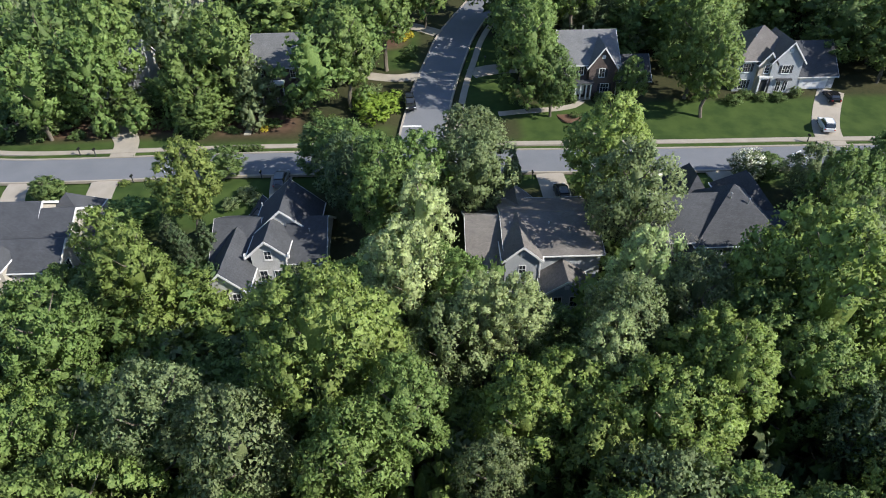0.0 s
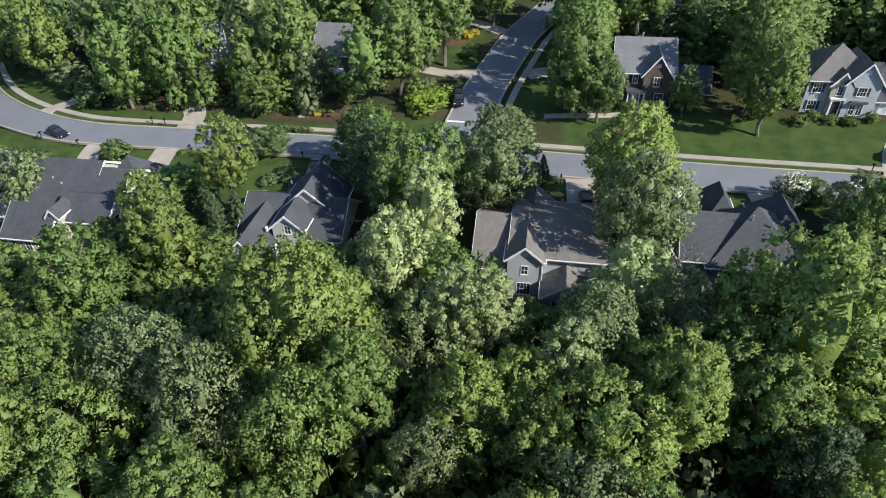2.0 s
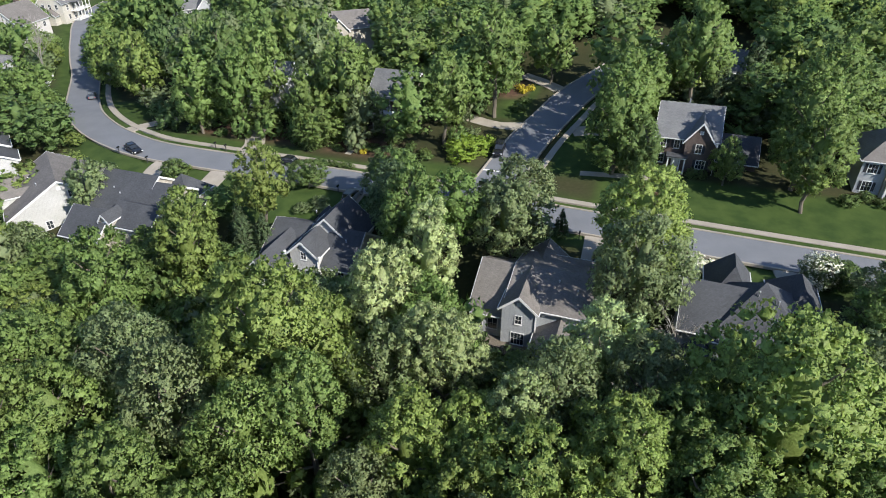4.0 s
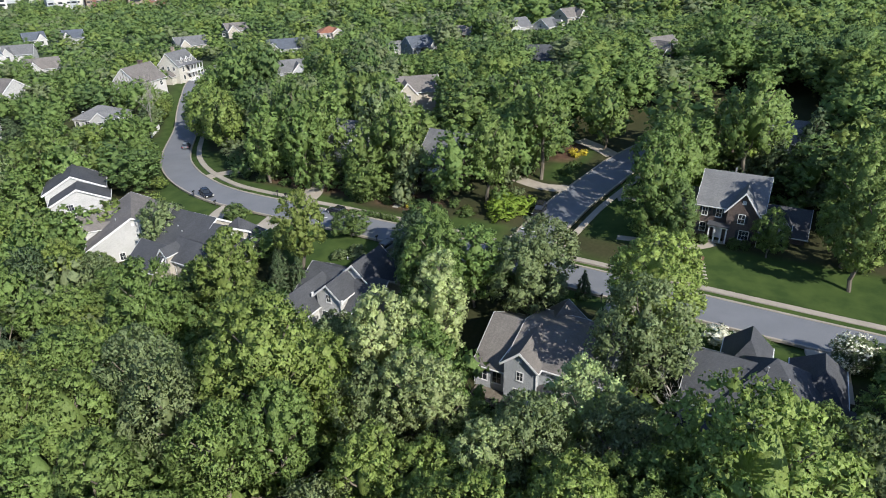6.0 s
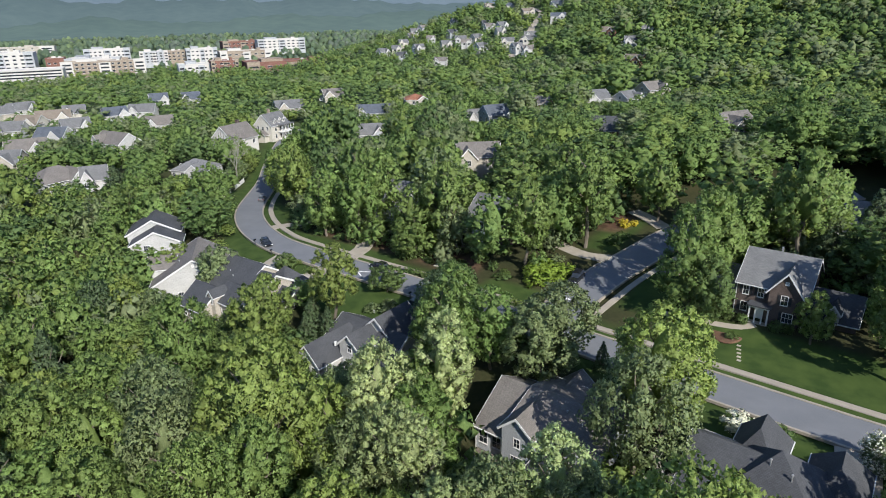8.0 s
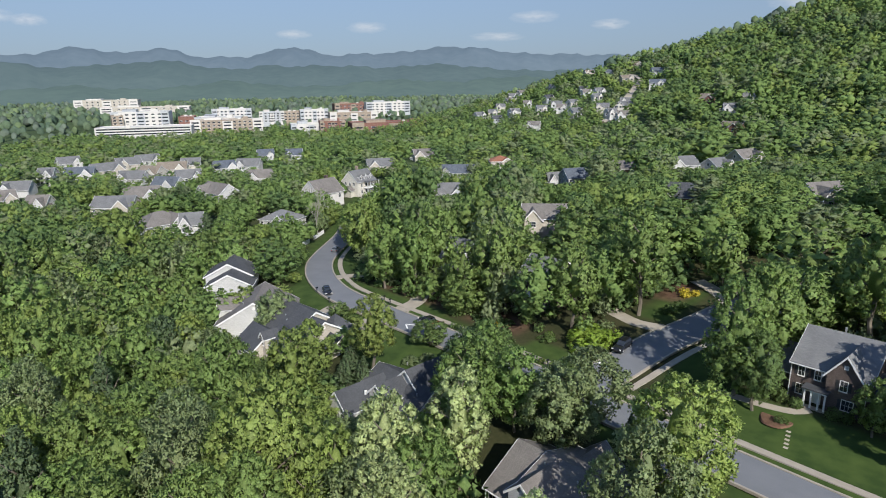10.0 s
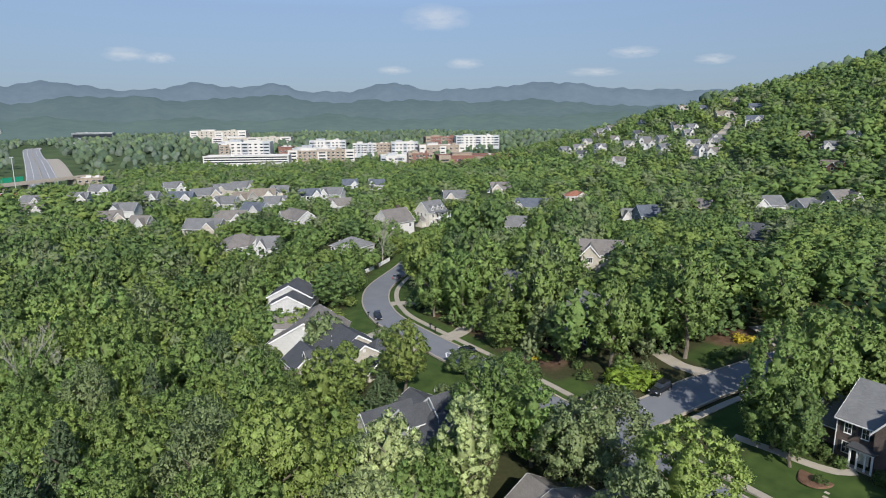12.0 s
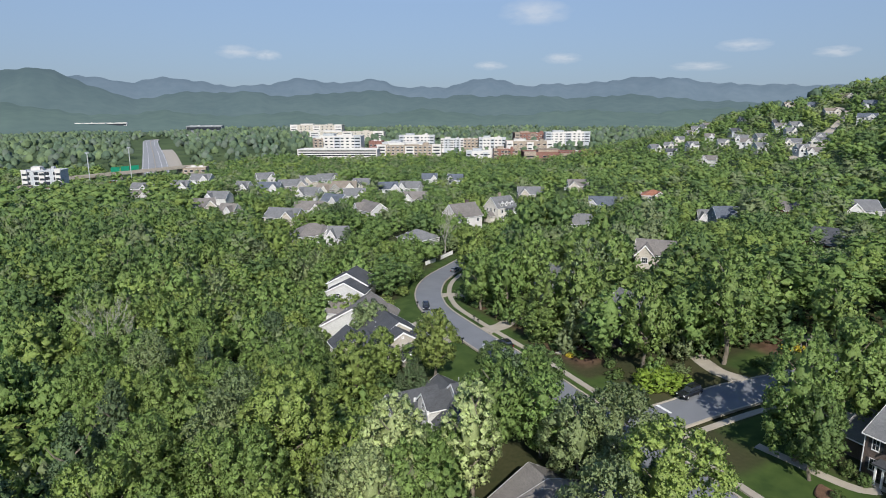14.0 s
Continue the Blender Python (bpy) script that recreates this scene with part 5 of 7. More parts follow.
# orange-roofed house with timber balconies
hE = village_house(-174, 256, 40, 11, 10, "siding_tan", "roof_red", "tan house with an orange hipped roof and balconies", storeys=2, eave=3.6, kind="hip", rise=2.2)
for zf in (1.0, 3.6):
    part("balcony", boxes((-5.5, -7.9, zf, 5.5, -6.62, zf + 0.15), (-5.5, -7.95, zf + 0.95, 5.5, -7.85, zf + 1.05), *[(-5.5 + i * 0.9, -7.93, zf + 0.15, -5.42 + i * 0.9, -7.87, zf + 0.95) for i in range(13)]), M["paint_white"], hE)

# half-timbered gabled house
hT = house("half-timbered white house with a steep brown roof and dark timber strips", -176, 148, L(-176, 148), 102, r=8)
wing(hT, -7, 7, -5.5, 5.5, -4, 6.2, 11.2, "x", "stucco", "roof_brown")
wing(hT, -11, -6, -4, 4, -4, 3.4, 6.4, "x", "stucco", "roof_brown")
strips = [(-7.06, -5.0 + 1.25 * i, 3.4, -6.98, -4.85 + 1.25 * i, 6.2 + 0.9 * (4 - abs(4 - i))) for i in range(9)]
for row in (*strips, (-7.07, -5.5, 3.3, -6.98, 5.5, 3.5), (-7.07, -5.5, 6.1, -6.98, 5.5, 6.3)):
    part("timber_strip", boxes(row), M["bark"], hT, "dark stained timber strip")
for wy in (-2.4, 2.4):
    window(hT, -7, wy, 3.9, "-x", 1.0, 1.5)
window(hT, 4.5, -5.5, 3.6, "-y", 1.2, 1.5)
window(hT, -2, -5.5, 3.6, "-y", 1.2, 1.5)
part("chimney", boxes((3, 0.5, 6, 4.2, 1.7, 12.2), (2.9, 0.4, 12.0, 4.3, 1.8, 12.3)), M["brick"], hT)
# tall cream house with white porches
hP = house("tall cream house with dormers and white two-storey porch", -184, 172, L(-184, 172), 104, r=8)
wing(hP, -5.5, 6.5, -4.2, 4.6, -4, 6.6, 11.0, "x", "siding_cream", "roof_grey")
for k in (0.0, 3.1):
    part("porch_floor", boxes((-1.5, -6.8, k + 0.2, 6.5, -4.2, k + 0.4)), M["paint_white"], hP)
    part("railing", boxes((-1.5, -6.8, k + 1.2, 6.5, -6.65, k + 1.3), *[(-1.5 + 0.35 * i, -6.77, k + 0.4, -1.43 + 0.35 * i, -6.7, k + 1.2) for i in range(23)]), M["paint_white"], hP, "white porch railing")
    for i in range(5):
        part("post", boxes((-1.5 + 1.95 * i, -6.82, k + 0.4, -1.3 + 1.95 * i, -6.62, k + 3.1)), M["paint_white"], hP)
part("porch_roof", boxes((-1.8, -7.1, 6.3, 6.8, -4.2, 6.5)), M["roof_grey"], hP)
wing(hP, -8.2, -5.5, -2.4, 2.0, -4, 3.0, 4.6, "x", "siding_cream", "roof_brown", ends=(True, False))
for k in (-2.6, 0.5, 3.6):
    wing(hP, k - 0.8, k + 0.8, -3.8, -1.5, 6.4, 8.4, 9.3, "y", "siding_white", "roof_grey", over=0.15, ends=(True, False))
    window(hP, k, -3.8, 7.2, "-y", 0.8, 1.0)
    window(hP, k, -4.2, 4.0, "-y", 1.0, 1.5)
    window(hP, k, -4.2, 1.0, "-y", 1.0, 1.6)
for k in (-2.2, 0.2, 2.6):
    window(hP, -5.5, k, 4.6, "-x", 0.9, 1.5)
part("chimney", boxes((1, 1.5, 8, 2, 2.5, 12.4), (0.9, 1.4, 12.2, 2.1, 2.6, 12.5)), M["brick_tan"], hP)

# houses on the hill
SH = "small pale house on the wooded hillside"


def hill_row(rows, wall, roof, label=SH, w=10, d=8, storeys=2):
    for hx, hy, hr in rows:
        village_house(hx, hy, hr, w, d, wall, roof, label, eave=2.5, rise=3.0, storeys=storeys, fine=False)


hill_row([(-438, 568, 70), (-390, 463, 66), (-354, 474, 55), (-327, 504, 60), (-276, 463, 48), (-234, 453, 40), (-247, 496, 50), (-315, 556, 50)], "siding_white", "roof_grey")
hill_row([(-441, 586, 60), (-373, 516, 60), (-307, 485, 52), (-328, 554, 44), (-218, 443, 40), (-287, 422, 50), (-420, 540, 62)], "siding_white", "roof_brown")
hill_row([(-381, 473, 60), (-330, 485, 60), (-312, 508, 50), (-237, 477, 46), (-257, 476, 40), (-400, 505, 66), (-300, 530, 52)], "siding_cream", "roof_grey", "cream house on the wooded hillside")
hill_row([(-343, 570, 50), (-405, 600, 55), (-350, 445, 60), (-365, 540, 60)], "siding_grey", "roof_charcoal", "grey house with a dark roof on the hillside")
hill_row([(-362, 646, 40), (-287, 618, 40), (-259, 567, 40)], "siding_white", "roof_blue", "large white house high on the hill", 14, 10)
hill_row([(-314, 603, 40), (-342, 671, 40), (-420, 690, 40)], "siding_tan", "roof_tan", "large tan house high on the hill", 14, 10)
hill_row([(-139, 474, 30), (-138, 447, 30)], "siding_white", "roof_grey", "white house among trees on the hill")
hill_row([(-169, 479, 30)], "brick_red", "roof_tan", "brick house among trees on the hill")
hill_row([(-116, 403, 20)], "brick_red", "roof_tan", "dark red timber house with pale gable trim", 13, 10)
ribbon("hill_road", smooth_line([(-230, 440), (-250, 485), (-272, 540), (-288, 580), (-300, 610), (-330, 640)], 6), -4, 4, 0.5, 0.6, M["concrete"], "pale road climbing the hill past houses", "road")
for hx, hy in ((-236, 452), (-245, 474), (-254, 496), (-263, 518), (-272, 540), (-280, 560), (-288, 580), (-296, 600), (-308, 620), (-322, 634)):
    OPEN += [(hx, hy, 7), (hx + 5, hy - 9, 7), (hx + 10, hy - 18, 6)]

# ---------------------------------------------------------------- the town
TOWN_Z = -3.0


def block(ax, ay, bx, by, depth, height, wall, storeys, bays, label, name="building", band=False, roof="flat_roof", w=None, t=1.7, z=TOWN_Z):
    """A flat-roofed building whose front runs from a to b, seen from b's right; windows bay by bay."""
    ln = math.hypot(bx - ax, by - ay)
    rz = math.degrees(math.atan2(by - ay, bx - ax))
    FOOT.append(((ax + bx) / 2 - 0.93 * depth / 2, (ay + by) / 2 + 0.36 * depth / 2, 0.5 * ln))
    for s in np.linspace(0, 1, max(2, int(ln / 12))):
        for k in (4, 16):
            OPEN.append((ax + (bx - ax) * s + 0.93 * k, ay + (by - ay) * s - 0.36 * k, 9))
            OPEN.append((ax + (bx - ax) * s - 0.93 * k, ay + (by - ay) * s + 0.36 * k, 9))
    e = thing(name, label, "building", ax, ay, z, rz, "town buildings")
    part("wall", boxes((0, 0, -9, ln, depth, height)), M[wall], e)
    part("parapet", boxes((-0.3, -0.3, height, ln + 0.3, 0.5, height + 0.9), (-0.3, depth - 0.5, height, ln + 0.3, depth + 0.3, height + 0.9), (-0.3, 0.5, height, 0.5, depth - 0.5, height + 0.9), (ln - 0.5, 0.5, height, ln + 0.3, depth - 0.5, height + 0.9)), M[wall], e)
    part("roof", boxes((0.5, 0.5, height, ln - 0.5, depth - 0.5, height + 0.2)), M[roof], e)
    if ln > 25 and not band:
        other = {"stucco": "siding_grey", "brick_tan": "stucco", "brick_red": "brick_tan", "siding_grey": "stucco"}.get(wall, "stucco")
        for q, u in ((0.0, 0.8), (0.44, -1.2), (0.86, 1.4)):
            part("bay", boxes((ln * q, -1.3, -9, ln * q + 0.14 * ln, 0.02, height + u), (ln * q - 0.2, -1.5, height + u, ln * q + 0.14 * ln + 0.2, 0.3, height + u + 0.6)), M[other], e, "projecting bay in a contrasting finish")
            for i in range(storeys):
                put("bay_window", shared(("bay_window", round(0.1 * ln), storeys), lambda: boxes((0, -1.42, 0.9, 0.1 * ln, -1.31, min(2.6, height / storeys - 0.8))), "glass"), e, pose(ln * (q + 0.02), 0, i * height / storeys), "dark strip of glass")
        part("penthouse", boxes((ln * 0.18, depth * 0.3, height + 0.2, ln * 0.42, depth * 0.8, height + 3.0), (ln * 0.17, depth * 0.28, height + 3.0, ln * 0.43, depth * 0.82, height + 3.3)), M[other], e)
        part("stair_head", boxes((ln * 0.72, depth * 0.2, height + 0.2, ln * 0.8, depth * 0.45, height + 3.4)), M[wall], e)
    part("roof_plant", boxes((ln * 0.3, depth * 0.4, height + 0.2, ln * 0.3 + 4, depth * 0.4 + 3, height + 2.2)), M["stucco"], e)
    part("roof_plant", boxes((ln * 0.65, depth * 0.55, height + 0.2, ln * 0.65 + 3, depth * 0.55 + 3, height + 1.8)), M["stucco"], e)
    sh = height / storeys
    for i in range(storeys):
        if band:
            part("window_band", boxes((1.2, -0.05, i * sh + sh * 0.35, ln - 1.2, 0.1, i * sh + sh * 0.85)), M["glass"], e)
            continue
        for j in range(bays):
            ww = w or ln / bays * 0.5
            window(e, ln * (j + 0.5) / bays, 0, i * sh + 0.9, "-y", round(ww, 1), min(t, sh - 1.2), grid=(1, 1))
    return e


block(-759, 227, -731, 284, 34, 20, "stucco", 5, 9, "tall white hotel block with punched windows")
block(-744, 224, -742, 236, 12, 17, "brick_tan", 5, 2, "narrow brick stair tower beside the hotel")
block(-677, 188, -635, 272, 30, 8, "stucco", 3, 1, "long white open parking deck with dark bands", band=True)
block(-735, 296, -727, 312, 26, 13, "brick_red", 2, 3, "dark red fronted cinema block")
block(-727, 312, -700, 360, 40, 11, "stucco", 2, 5, "wide cream cinema hall with a pale roof", roof="flat_roof")
block(-671, 285, -635, 355, 22, 11, "brick_tan", 3, 14, "long tan brick building with rows of windows")
block(-800, 365, -776, 411, 24, 17, "stucco", 4, 10, "white flats with a flat pale roof")
block(-750, 409, -735, 438, 20, 13, "siding_grey", 4, 6, "grey and white flats with balconies")
block(-759, 450, -749, 470, 20, 12, "brick_tan", 3, 4, "brown brick shop block")
block(-737, 464, -719, 498, 24, 14, "stucco", 3, 7, "white office building with arched windows")
block(-685, 479, -655, 536, 30, 11, "brick_tan", 2, 8, "tan brick building with a pale flat roof")
block(-874, 610, -850, 668, 24, 15, "brick_red", 3, 9, "brick and white flats behind the square")
block(-826, 641, -792, 708, 24, 17, "stucco", 4, 10, "white and brick flats with flat roofs")
block(-542, 416, -499, 501, 36, 6, "brick_red", 1, 10, "low red brick school with a wide roof", roof="brick_red")
block(-575, 395, -562, 420, 24, 8, "brick_red", 2, 4, "low dark brick hall", roof="flat_roof")
block(-600, 372, -580, 412, 26, 5, "stucco", 1, 6, "low white shop with a pale flat roof")
block(-1380, 330, -1325, 434, 30, 22, "siding_tan", 4, 12, "long pale stone apartment block above the trees", w=3.0, t=2.4)
block(-1200, 330, -1130, 462, 30, 12, "siding_tan", 3, 12, "low tan apartment block", w=3.0)
block(-1700, 130, -1680, 215, 60, 16, "siding_slate", 1, 6, "blue-grey warehouse with a pale roof", band=True)
block(-2500, -185, -2490, -20, 60, 14, "stucco", 1, 1, "very long white warehouse across the valley", band=True)
block(-497, -60, -491, -34, 16, 15, "siding_grey", 4, 4, "grey glass-fronted office building by the highway", w=4.0, t=2.6, z=-10)
block(-460, -66, -452, -40, 20, 5, "brick_red", 1, 4, "low red brick shop", z=-11)
block(-546, 55, -541, 74, 16, 8, "brick_tan", 2, 4, "beige two-storey shop by the highway", z=-9)

# highway, bridge and signs
HIGHWAY = smooth_line([(-612, 20), (-700, 34), (-1000, 38), (-1500, 42), (-1560, 60)], 20)
ribbon("median_barrier", HIGHWAY, -0.5, 0.5, 1.9, 0.9, M["concrete"], "low concrete barrier along the middle of a highway", "barrier")
for off in (-14.0, -7.4, 7.2, 13.8):
    ribbon("lane_line", HIGHWAY, off, off + 0.35, 1.02, 0.02, M["road_paint"], "thin white painted lane line on a highway", "road marking")
ribbon("highway_bank", smooth_line([(-760, 35), (-900, 37), (-1150, 39)], 12), -32, -15.2, 0.9, 1.4, M["concrete"], "bare tan earth bank beside a highway", "bank")
ribbon("highway", smooth_line([(-612, 20), (-700, 34), (-1000, 38), (-1500, 42), (-1560, 60)], 20), -15, 15, 1.0, 1.5, M["highway"], "wide pale highway running through the valley", "road")
OPEN += [(-1560 + 60 * i, 41, 42) for i in range(17)]
OPEN += [(-640 + 30 * i, 25 - 3 * i, 24) for i in range(4)]
br = thing("bridge", "long grey concrete highway bridge with a green gantry sign", "bridge", -632, -9, -17, math.degrees(math.atan2(95, -73)))
part("deck", boxes((-60, -6, 5, 125, 6, 6.2)), M["concrete"], br)
part("parapet", boxes((-60, 5.6, 6.2, 125, 6.0, 7.3)), M["concrete"], br)
part("parapet", boxes((-60, -6.0, 6.2, 125, -5.6, 7.3)), M["concrete"], br)
for i in range(7):
    part("pier", boxes((-40 + i * 25, -4.5, -2, -38 + i * 25, 4.5, 5)), M["concrete"], br)
M["sign_green"] = mat("sign_green", (0.01, 0.22, 0.12), (0.015, 0.26, 0.15), 0.5, 0.5)
for i in range(3):
    sg = part("sign_panel", boxes((8 + i * 11, 6.2, 7.4, 17.5 + i * 11, 6.5, 12)), M["sign_green"], br, "green road sign with white bars")
    part("sign_bars", boxes((9.5 + i * 11, 6.5, 10.2, 16 + i * 11, 6.56, 10.9), (9.5 + i * 11, 6.5, 8.4, 14.5 + i * 11, 6.56, 9.1)), M["paint_white"], sg)
M["red_paint"] = mat("red_paint", (0.45, 0.03, 0.03), (0.55, 0.05, 0.04), 0.5, 0.5)
gs = thing("filling_station", "filling station with a red and white canopy", "filling station", -520, 0, -13, 74)
part("canopy", boxes((-4, -6, 5.5, 26, 6, 6.0)), M["paint_white"], gs)
part("fascia", boxes((-4.1, -6.15, 5.4, 26.1, -6.01, 6.6)), M["red_paint"], gs)
part("shop", boxes((0, 8, 0, 24, 18, 5)), M["stucco"], gs)
for i in range(4):
    part("post", boxes((i * 7.2, -3, 0, i * 7.2 + 0.6, -2.4, 5.5)), M["paint_white"], gs)
OPEN += [(-516, 12, 14), (-500, 5, 12), (-485, 0, 10), (-480, -45, 14), (-465, -45, 14)]
for mx, my in ((-600, 12), (-560, -20)):
    lm = thing("highway_light", "tall metal highway light mast", "lamp", mx, my, L(mx, my))
    part("mast", boxes((-0.3, -0.3, 0, 0.3, 0.3, 34)), M["metal"], lm)
    part("lamp_ring", boxes((-1.5, -1.5, 33.6, 1.5, 1.5, 34.4)), M["metal"], lm)
# ---------------------------------------------------------------- the wood


def clear(x, y, margin=0.0, self_r=3.5):
    if min(float(dist_line(x, y, MAIN_L)) - 5.5, float(dist_line(x, y, SIDE_L)) - 5.5, float(dist_line(x, y, PATH_L)) - 2.0) < margin + 0.4 * self_r:
        return False
    for fx_, fy_, fr_ in FOOT:
        if (x - fx_) ** 2 + (y - fy_) ** 2 < (fr_ + 0.55 * self_r + margin) ** 2:
            return False
    for r in LAWNS:
        if r[0] - 1 < x < r[1] + 1 and r[2] - 1 < y < r[3] + 1:
            return False
    for vx, vy, vr in OPEN:
        if (x - vx) ** 2 + (y - vy) ** 2 < vr ** 2:
            return False
    for tx, ty, tr in OCCUPIED:
        if (x - tx) ** 2 + (y - ty) ** 2 < (0.54 * (tr + self_r)) ** 2:
            return False
    return True


pick = random.Random(11)
KINDS = [("leaf_mid", "egg"), ("leaf_bright", "egg"), ("leaf_mid", "round"), ("leaf_deep", "egg"), ("leaf_grey", "airy"), ("leaf_bright", "round"), ("leaf_mid", "tall"), ("leaf_deep", "tall"), ("needle", "airy")]
WEIGHTS = [6, 5, 4, 1.6, 2.2, 3, 2, 0.5, 0.5]
NORTHERN = [7, 1, 4, 5, 1, 0.6, 2, 2, 0.4]
count = 0
spots = [(x, y) for x in np.arange(-75, 62, 5.6) for y in np.arange(14, 72, 5.6)]
spots += [(x, y) for x in np.arange(-78, 90, 7.6) for y in np.arange(99, 140, 7.6)]
spots += [(x, y) for x in np.arange(-150, -78, 7.6) for y in np.arange(10, 92, 7.6)]
for sx, sy in spots:
    x, y = sx + pick.uniform(-2.4, 2.4), sy + pick.uniform(-2.4, 2.4)
    r = pick.uniform(3.0, 4.7)
    if count < 300 and clear(x, y, 0, r):
        leaf, shape = pick.choices(KINDS, WEIGHTS if y < 95 else NORTHERN)[0]
        z = L(x, y)
        lim = min(float(cap(x, y)), float(garden_cap(x, y)) + 0.5)
        if lim < z + 3:
            continue
        dist = math.hypot(x - 30, y - 10)
        top = min(z + pick.uniform(17, 23), lim + pick.uniform(-3, 0.5))
        tree(x, y, top, min(r * (1.5 if y > 95 else 1.1), 0.42 * (top - z) + 0.4), leaf, shape, NEAR if dist < 120 else SMALL)
        count += 1


def forest(name, centres, templates, material, label):
    """Uncounted trees in one mesh. centres: rows of x, y, z, radius, height."""
    V, F, N, S, n = [], [], [], [], 0
    rng = np.random.default_rng(5)
    kinds = rng.choice(4, len(centres), p=(0.46, 0.16, 0.22, 0.16))
    for i, (x, y, z, r, h) in enumerate(centres):
        tv, tf, tn = templates[i % len(templates)]
        w = rng.random() * 6.28
        c, s = math.cos(w), math.sin(w)
        v = np.stack([x + r * (tv[:, 0] * c - tv[:, 1] * s), y + r * (tv[:, 0] * s + tv[:, 1] * c), z + tv[:, 2] * h], 1)
        V.append(v)
        N.append(np.stack([tn[:, 0] * c - tn[:, 1] * s, tn[:, 0] * s + tn[:, 1] * c, tn[:, 2]], 1))
        F.append(tf + n)
        S.append(np.full(len(tf), kinds[i], np.int32))
        n += len(v)
    me = array_mesh(name, np.concatenate(V), np.concatenate(F), (), np.concatenate(N))
    for tint in ("", "_fresh", "_deep", "_grey"):
        me.materials.append(M[material + tint])
    S = np.concatenate(S)
    if len(S) == len(me.polygons):
        me.polygons.foreach_set("material_index", S)
    return tagged(new(name, me), label, "trees", kind="stuff")


def template(seed, shape, clumps, each, leaf):
    v, f, _, nn = crown_arrays(seed, shape, clumps, each, leaf, heart=0.36)
    v[:, 2] /= PROFILE[shape][0]
    return v, f, nn


mid_t = [template(900 + i, s, 30, 11, 0.10) for i, s in enumerate(("egg", "round", "round", "egg", "round"))]
far_t = [template(950 + i, s, 12, 6, 0.145) for i, s in enumerate(("round", "round", "egg", "round"))]
frng = np.random.default_rng(21)
occ = np.array([(a, b) for a, b, _ in OCCUPIED])


def distant_crown(seed):
    """A far crown: a lumpy dome with a few leafy tufts."""
    rng = np.random.default_rng(seed)
    iv, jf = ICO1
    V, F, n = [], [], 0
    for k in range(3):
        c = np.array([rng.uniform(-0.5, 0.5), rng.uniform(-0.5, 0.5), rng.uniform(0.35, 0.7)])
        V.append(c + iv * rng.uniform(0.34, 0.52) * rng.uniform(0.85, 1.15, (len(iv), 1)) * np.array([1, 1, 0.8]))
        F.append(jf + n)
        n += len(iv)
    v = np.concatenate(V)
    nn = v - np.array([0, 0, 0.25])
    return v, np.concatenate(F), nn / np.linalg.norm(nn, axis=1)[:, None]


def scatter(x0, x1, y0, y1, step, keep, rad, hgt, road=9.0, foot=4.0):
    xs, ys = np.meshgrid(np.arange(x0, x1, step), np.arange(y0, y1, step))
    x = xs.ravel() + frng.uniform(-0.42, 0.42, xs.size) * step
    y = ys.ravel() + frng.uniform(-0.42, 0.42, xs.size) * step
    ok = keep(x, y)
    x, y = x[ok], y[ok]
    ok = np.minimum(dist_line(x, y, MAIN_L), np.minimum(dist_line(x, y, SIDE_L), dist_line(x, y, PATH_L) + 4)) > road
    for fx_, fy_, fr_ in FOOT:
        ok &= np.hypot(x - fx_, y - fy_) > fr_ + foot
    for vx, vy, vr in OPEN:
        ok &= np.hypot(x - vx, y - vy) > vr
    for r in LAWNS:
        ok &= ~((x > r[0]) & (x < r[1]) & (y > r[2]) & (y < r[3]))
    x, y = x[ok], y[ok]
    r = frng.uniform(*rad, len(x))
    h = frng.uniform(*hgt, len(x))
    village = sstep(135, 165, -x) * sstep(30, 60, y) * (1 - sstep(250, 300, y)) * (1 - sstep(400, 440, -x))
    estate = np.exp(-((x + 330) / 120) ** 2 - ((y - 500) / 80) ** 2)
    h = h * (1 - 0.38 * village) * (1 - 0.62 * estate)
    r = r * (1 - 0.15 * village) * (1 - 0.4 * estate)
    h = h * (1 - 0.3 * sstep(400, 440, -x) * (1 - sstep(760, 800, -x)))
    h = np.where((np.hypot(x, y) < 900) & (land(x, y) < 16), np.minimum(h, np.maximum(cap(x, y) * frng.uniform(0.8, 1.0, len(x)) + 1.0 - land(x, y), np.where((y > 150) & (x > -150), 12.0, np.where(y > 150, 9.0, 4.5))) / 1.08), h)
    h = np.minimum(h, (garden_cap(x, y) - land(x, y)) / 1.04)
    r = np.minimum(np.where((x > -30) & (y > 130) & (y < 330), 1.3 * r, r), 0.56 * h)
    return np.stack([x, y, land(x, y) + 0.26 * h, r, h * 0.78], 1)[h > 1.6]


def free(x, y):
    ok = np.ones(len(x), bool)
    for i in range(0, len(occ)):
        ok &= (x - occ[i, 0]) ** 2 + (y - occ[i, 1]) ** 2 > 36
    return ok
FAR_SECTOR = lambda x, y: (np.mod(np.arctan2(y + 40, x - 90), 2 * np.pi) > radians(82)) & (np.mod(np.arctan2(y + 40, x - 90), 2 * np.pi) < radians(199))
inner = scatter(-260, 130, -40, 270, 8.6, lambda x, y: (np.hypot(x, y - 60) < 260) & free(x, y), (4.2, 6.0), (14, 20))
close = np.hypot(inner[:, 0] - 50, inner[:, 1] - 20) < 200
close_t = [template(870 + i, s, 52, 15, 0.076) for i, s in enumerate(("egg", "round", "egg", "round", "round", "egg"))]
forest("woodland_close", inner[close], close_t, "leaf_far", "close green broadleaf wood in spring leaf")
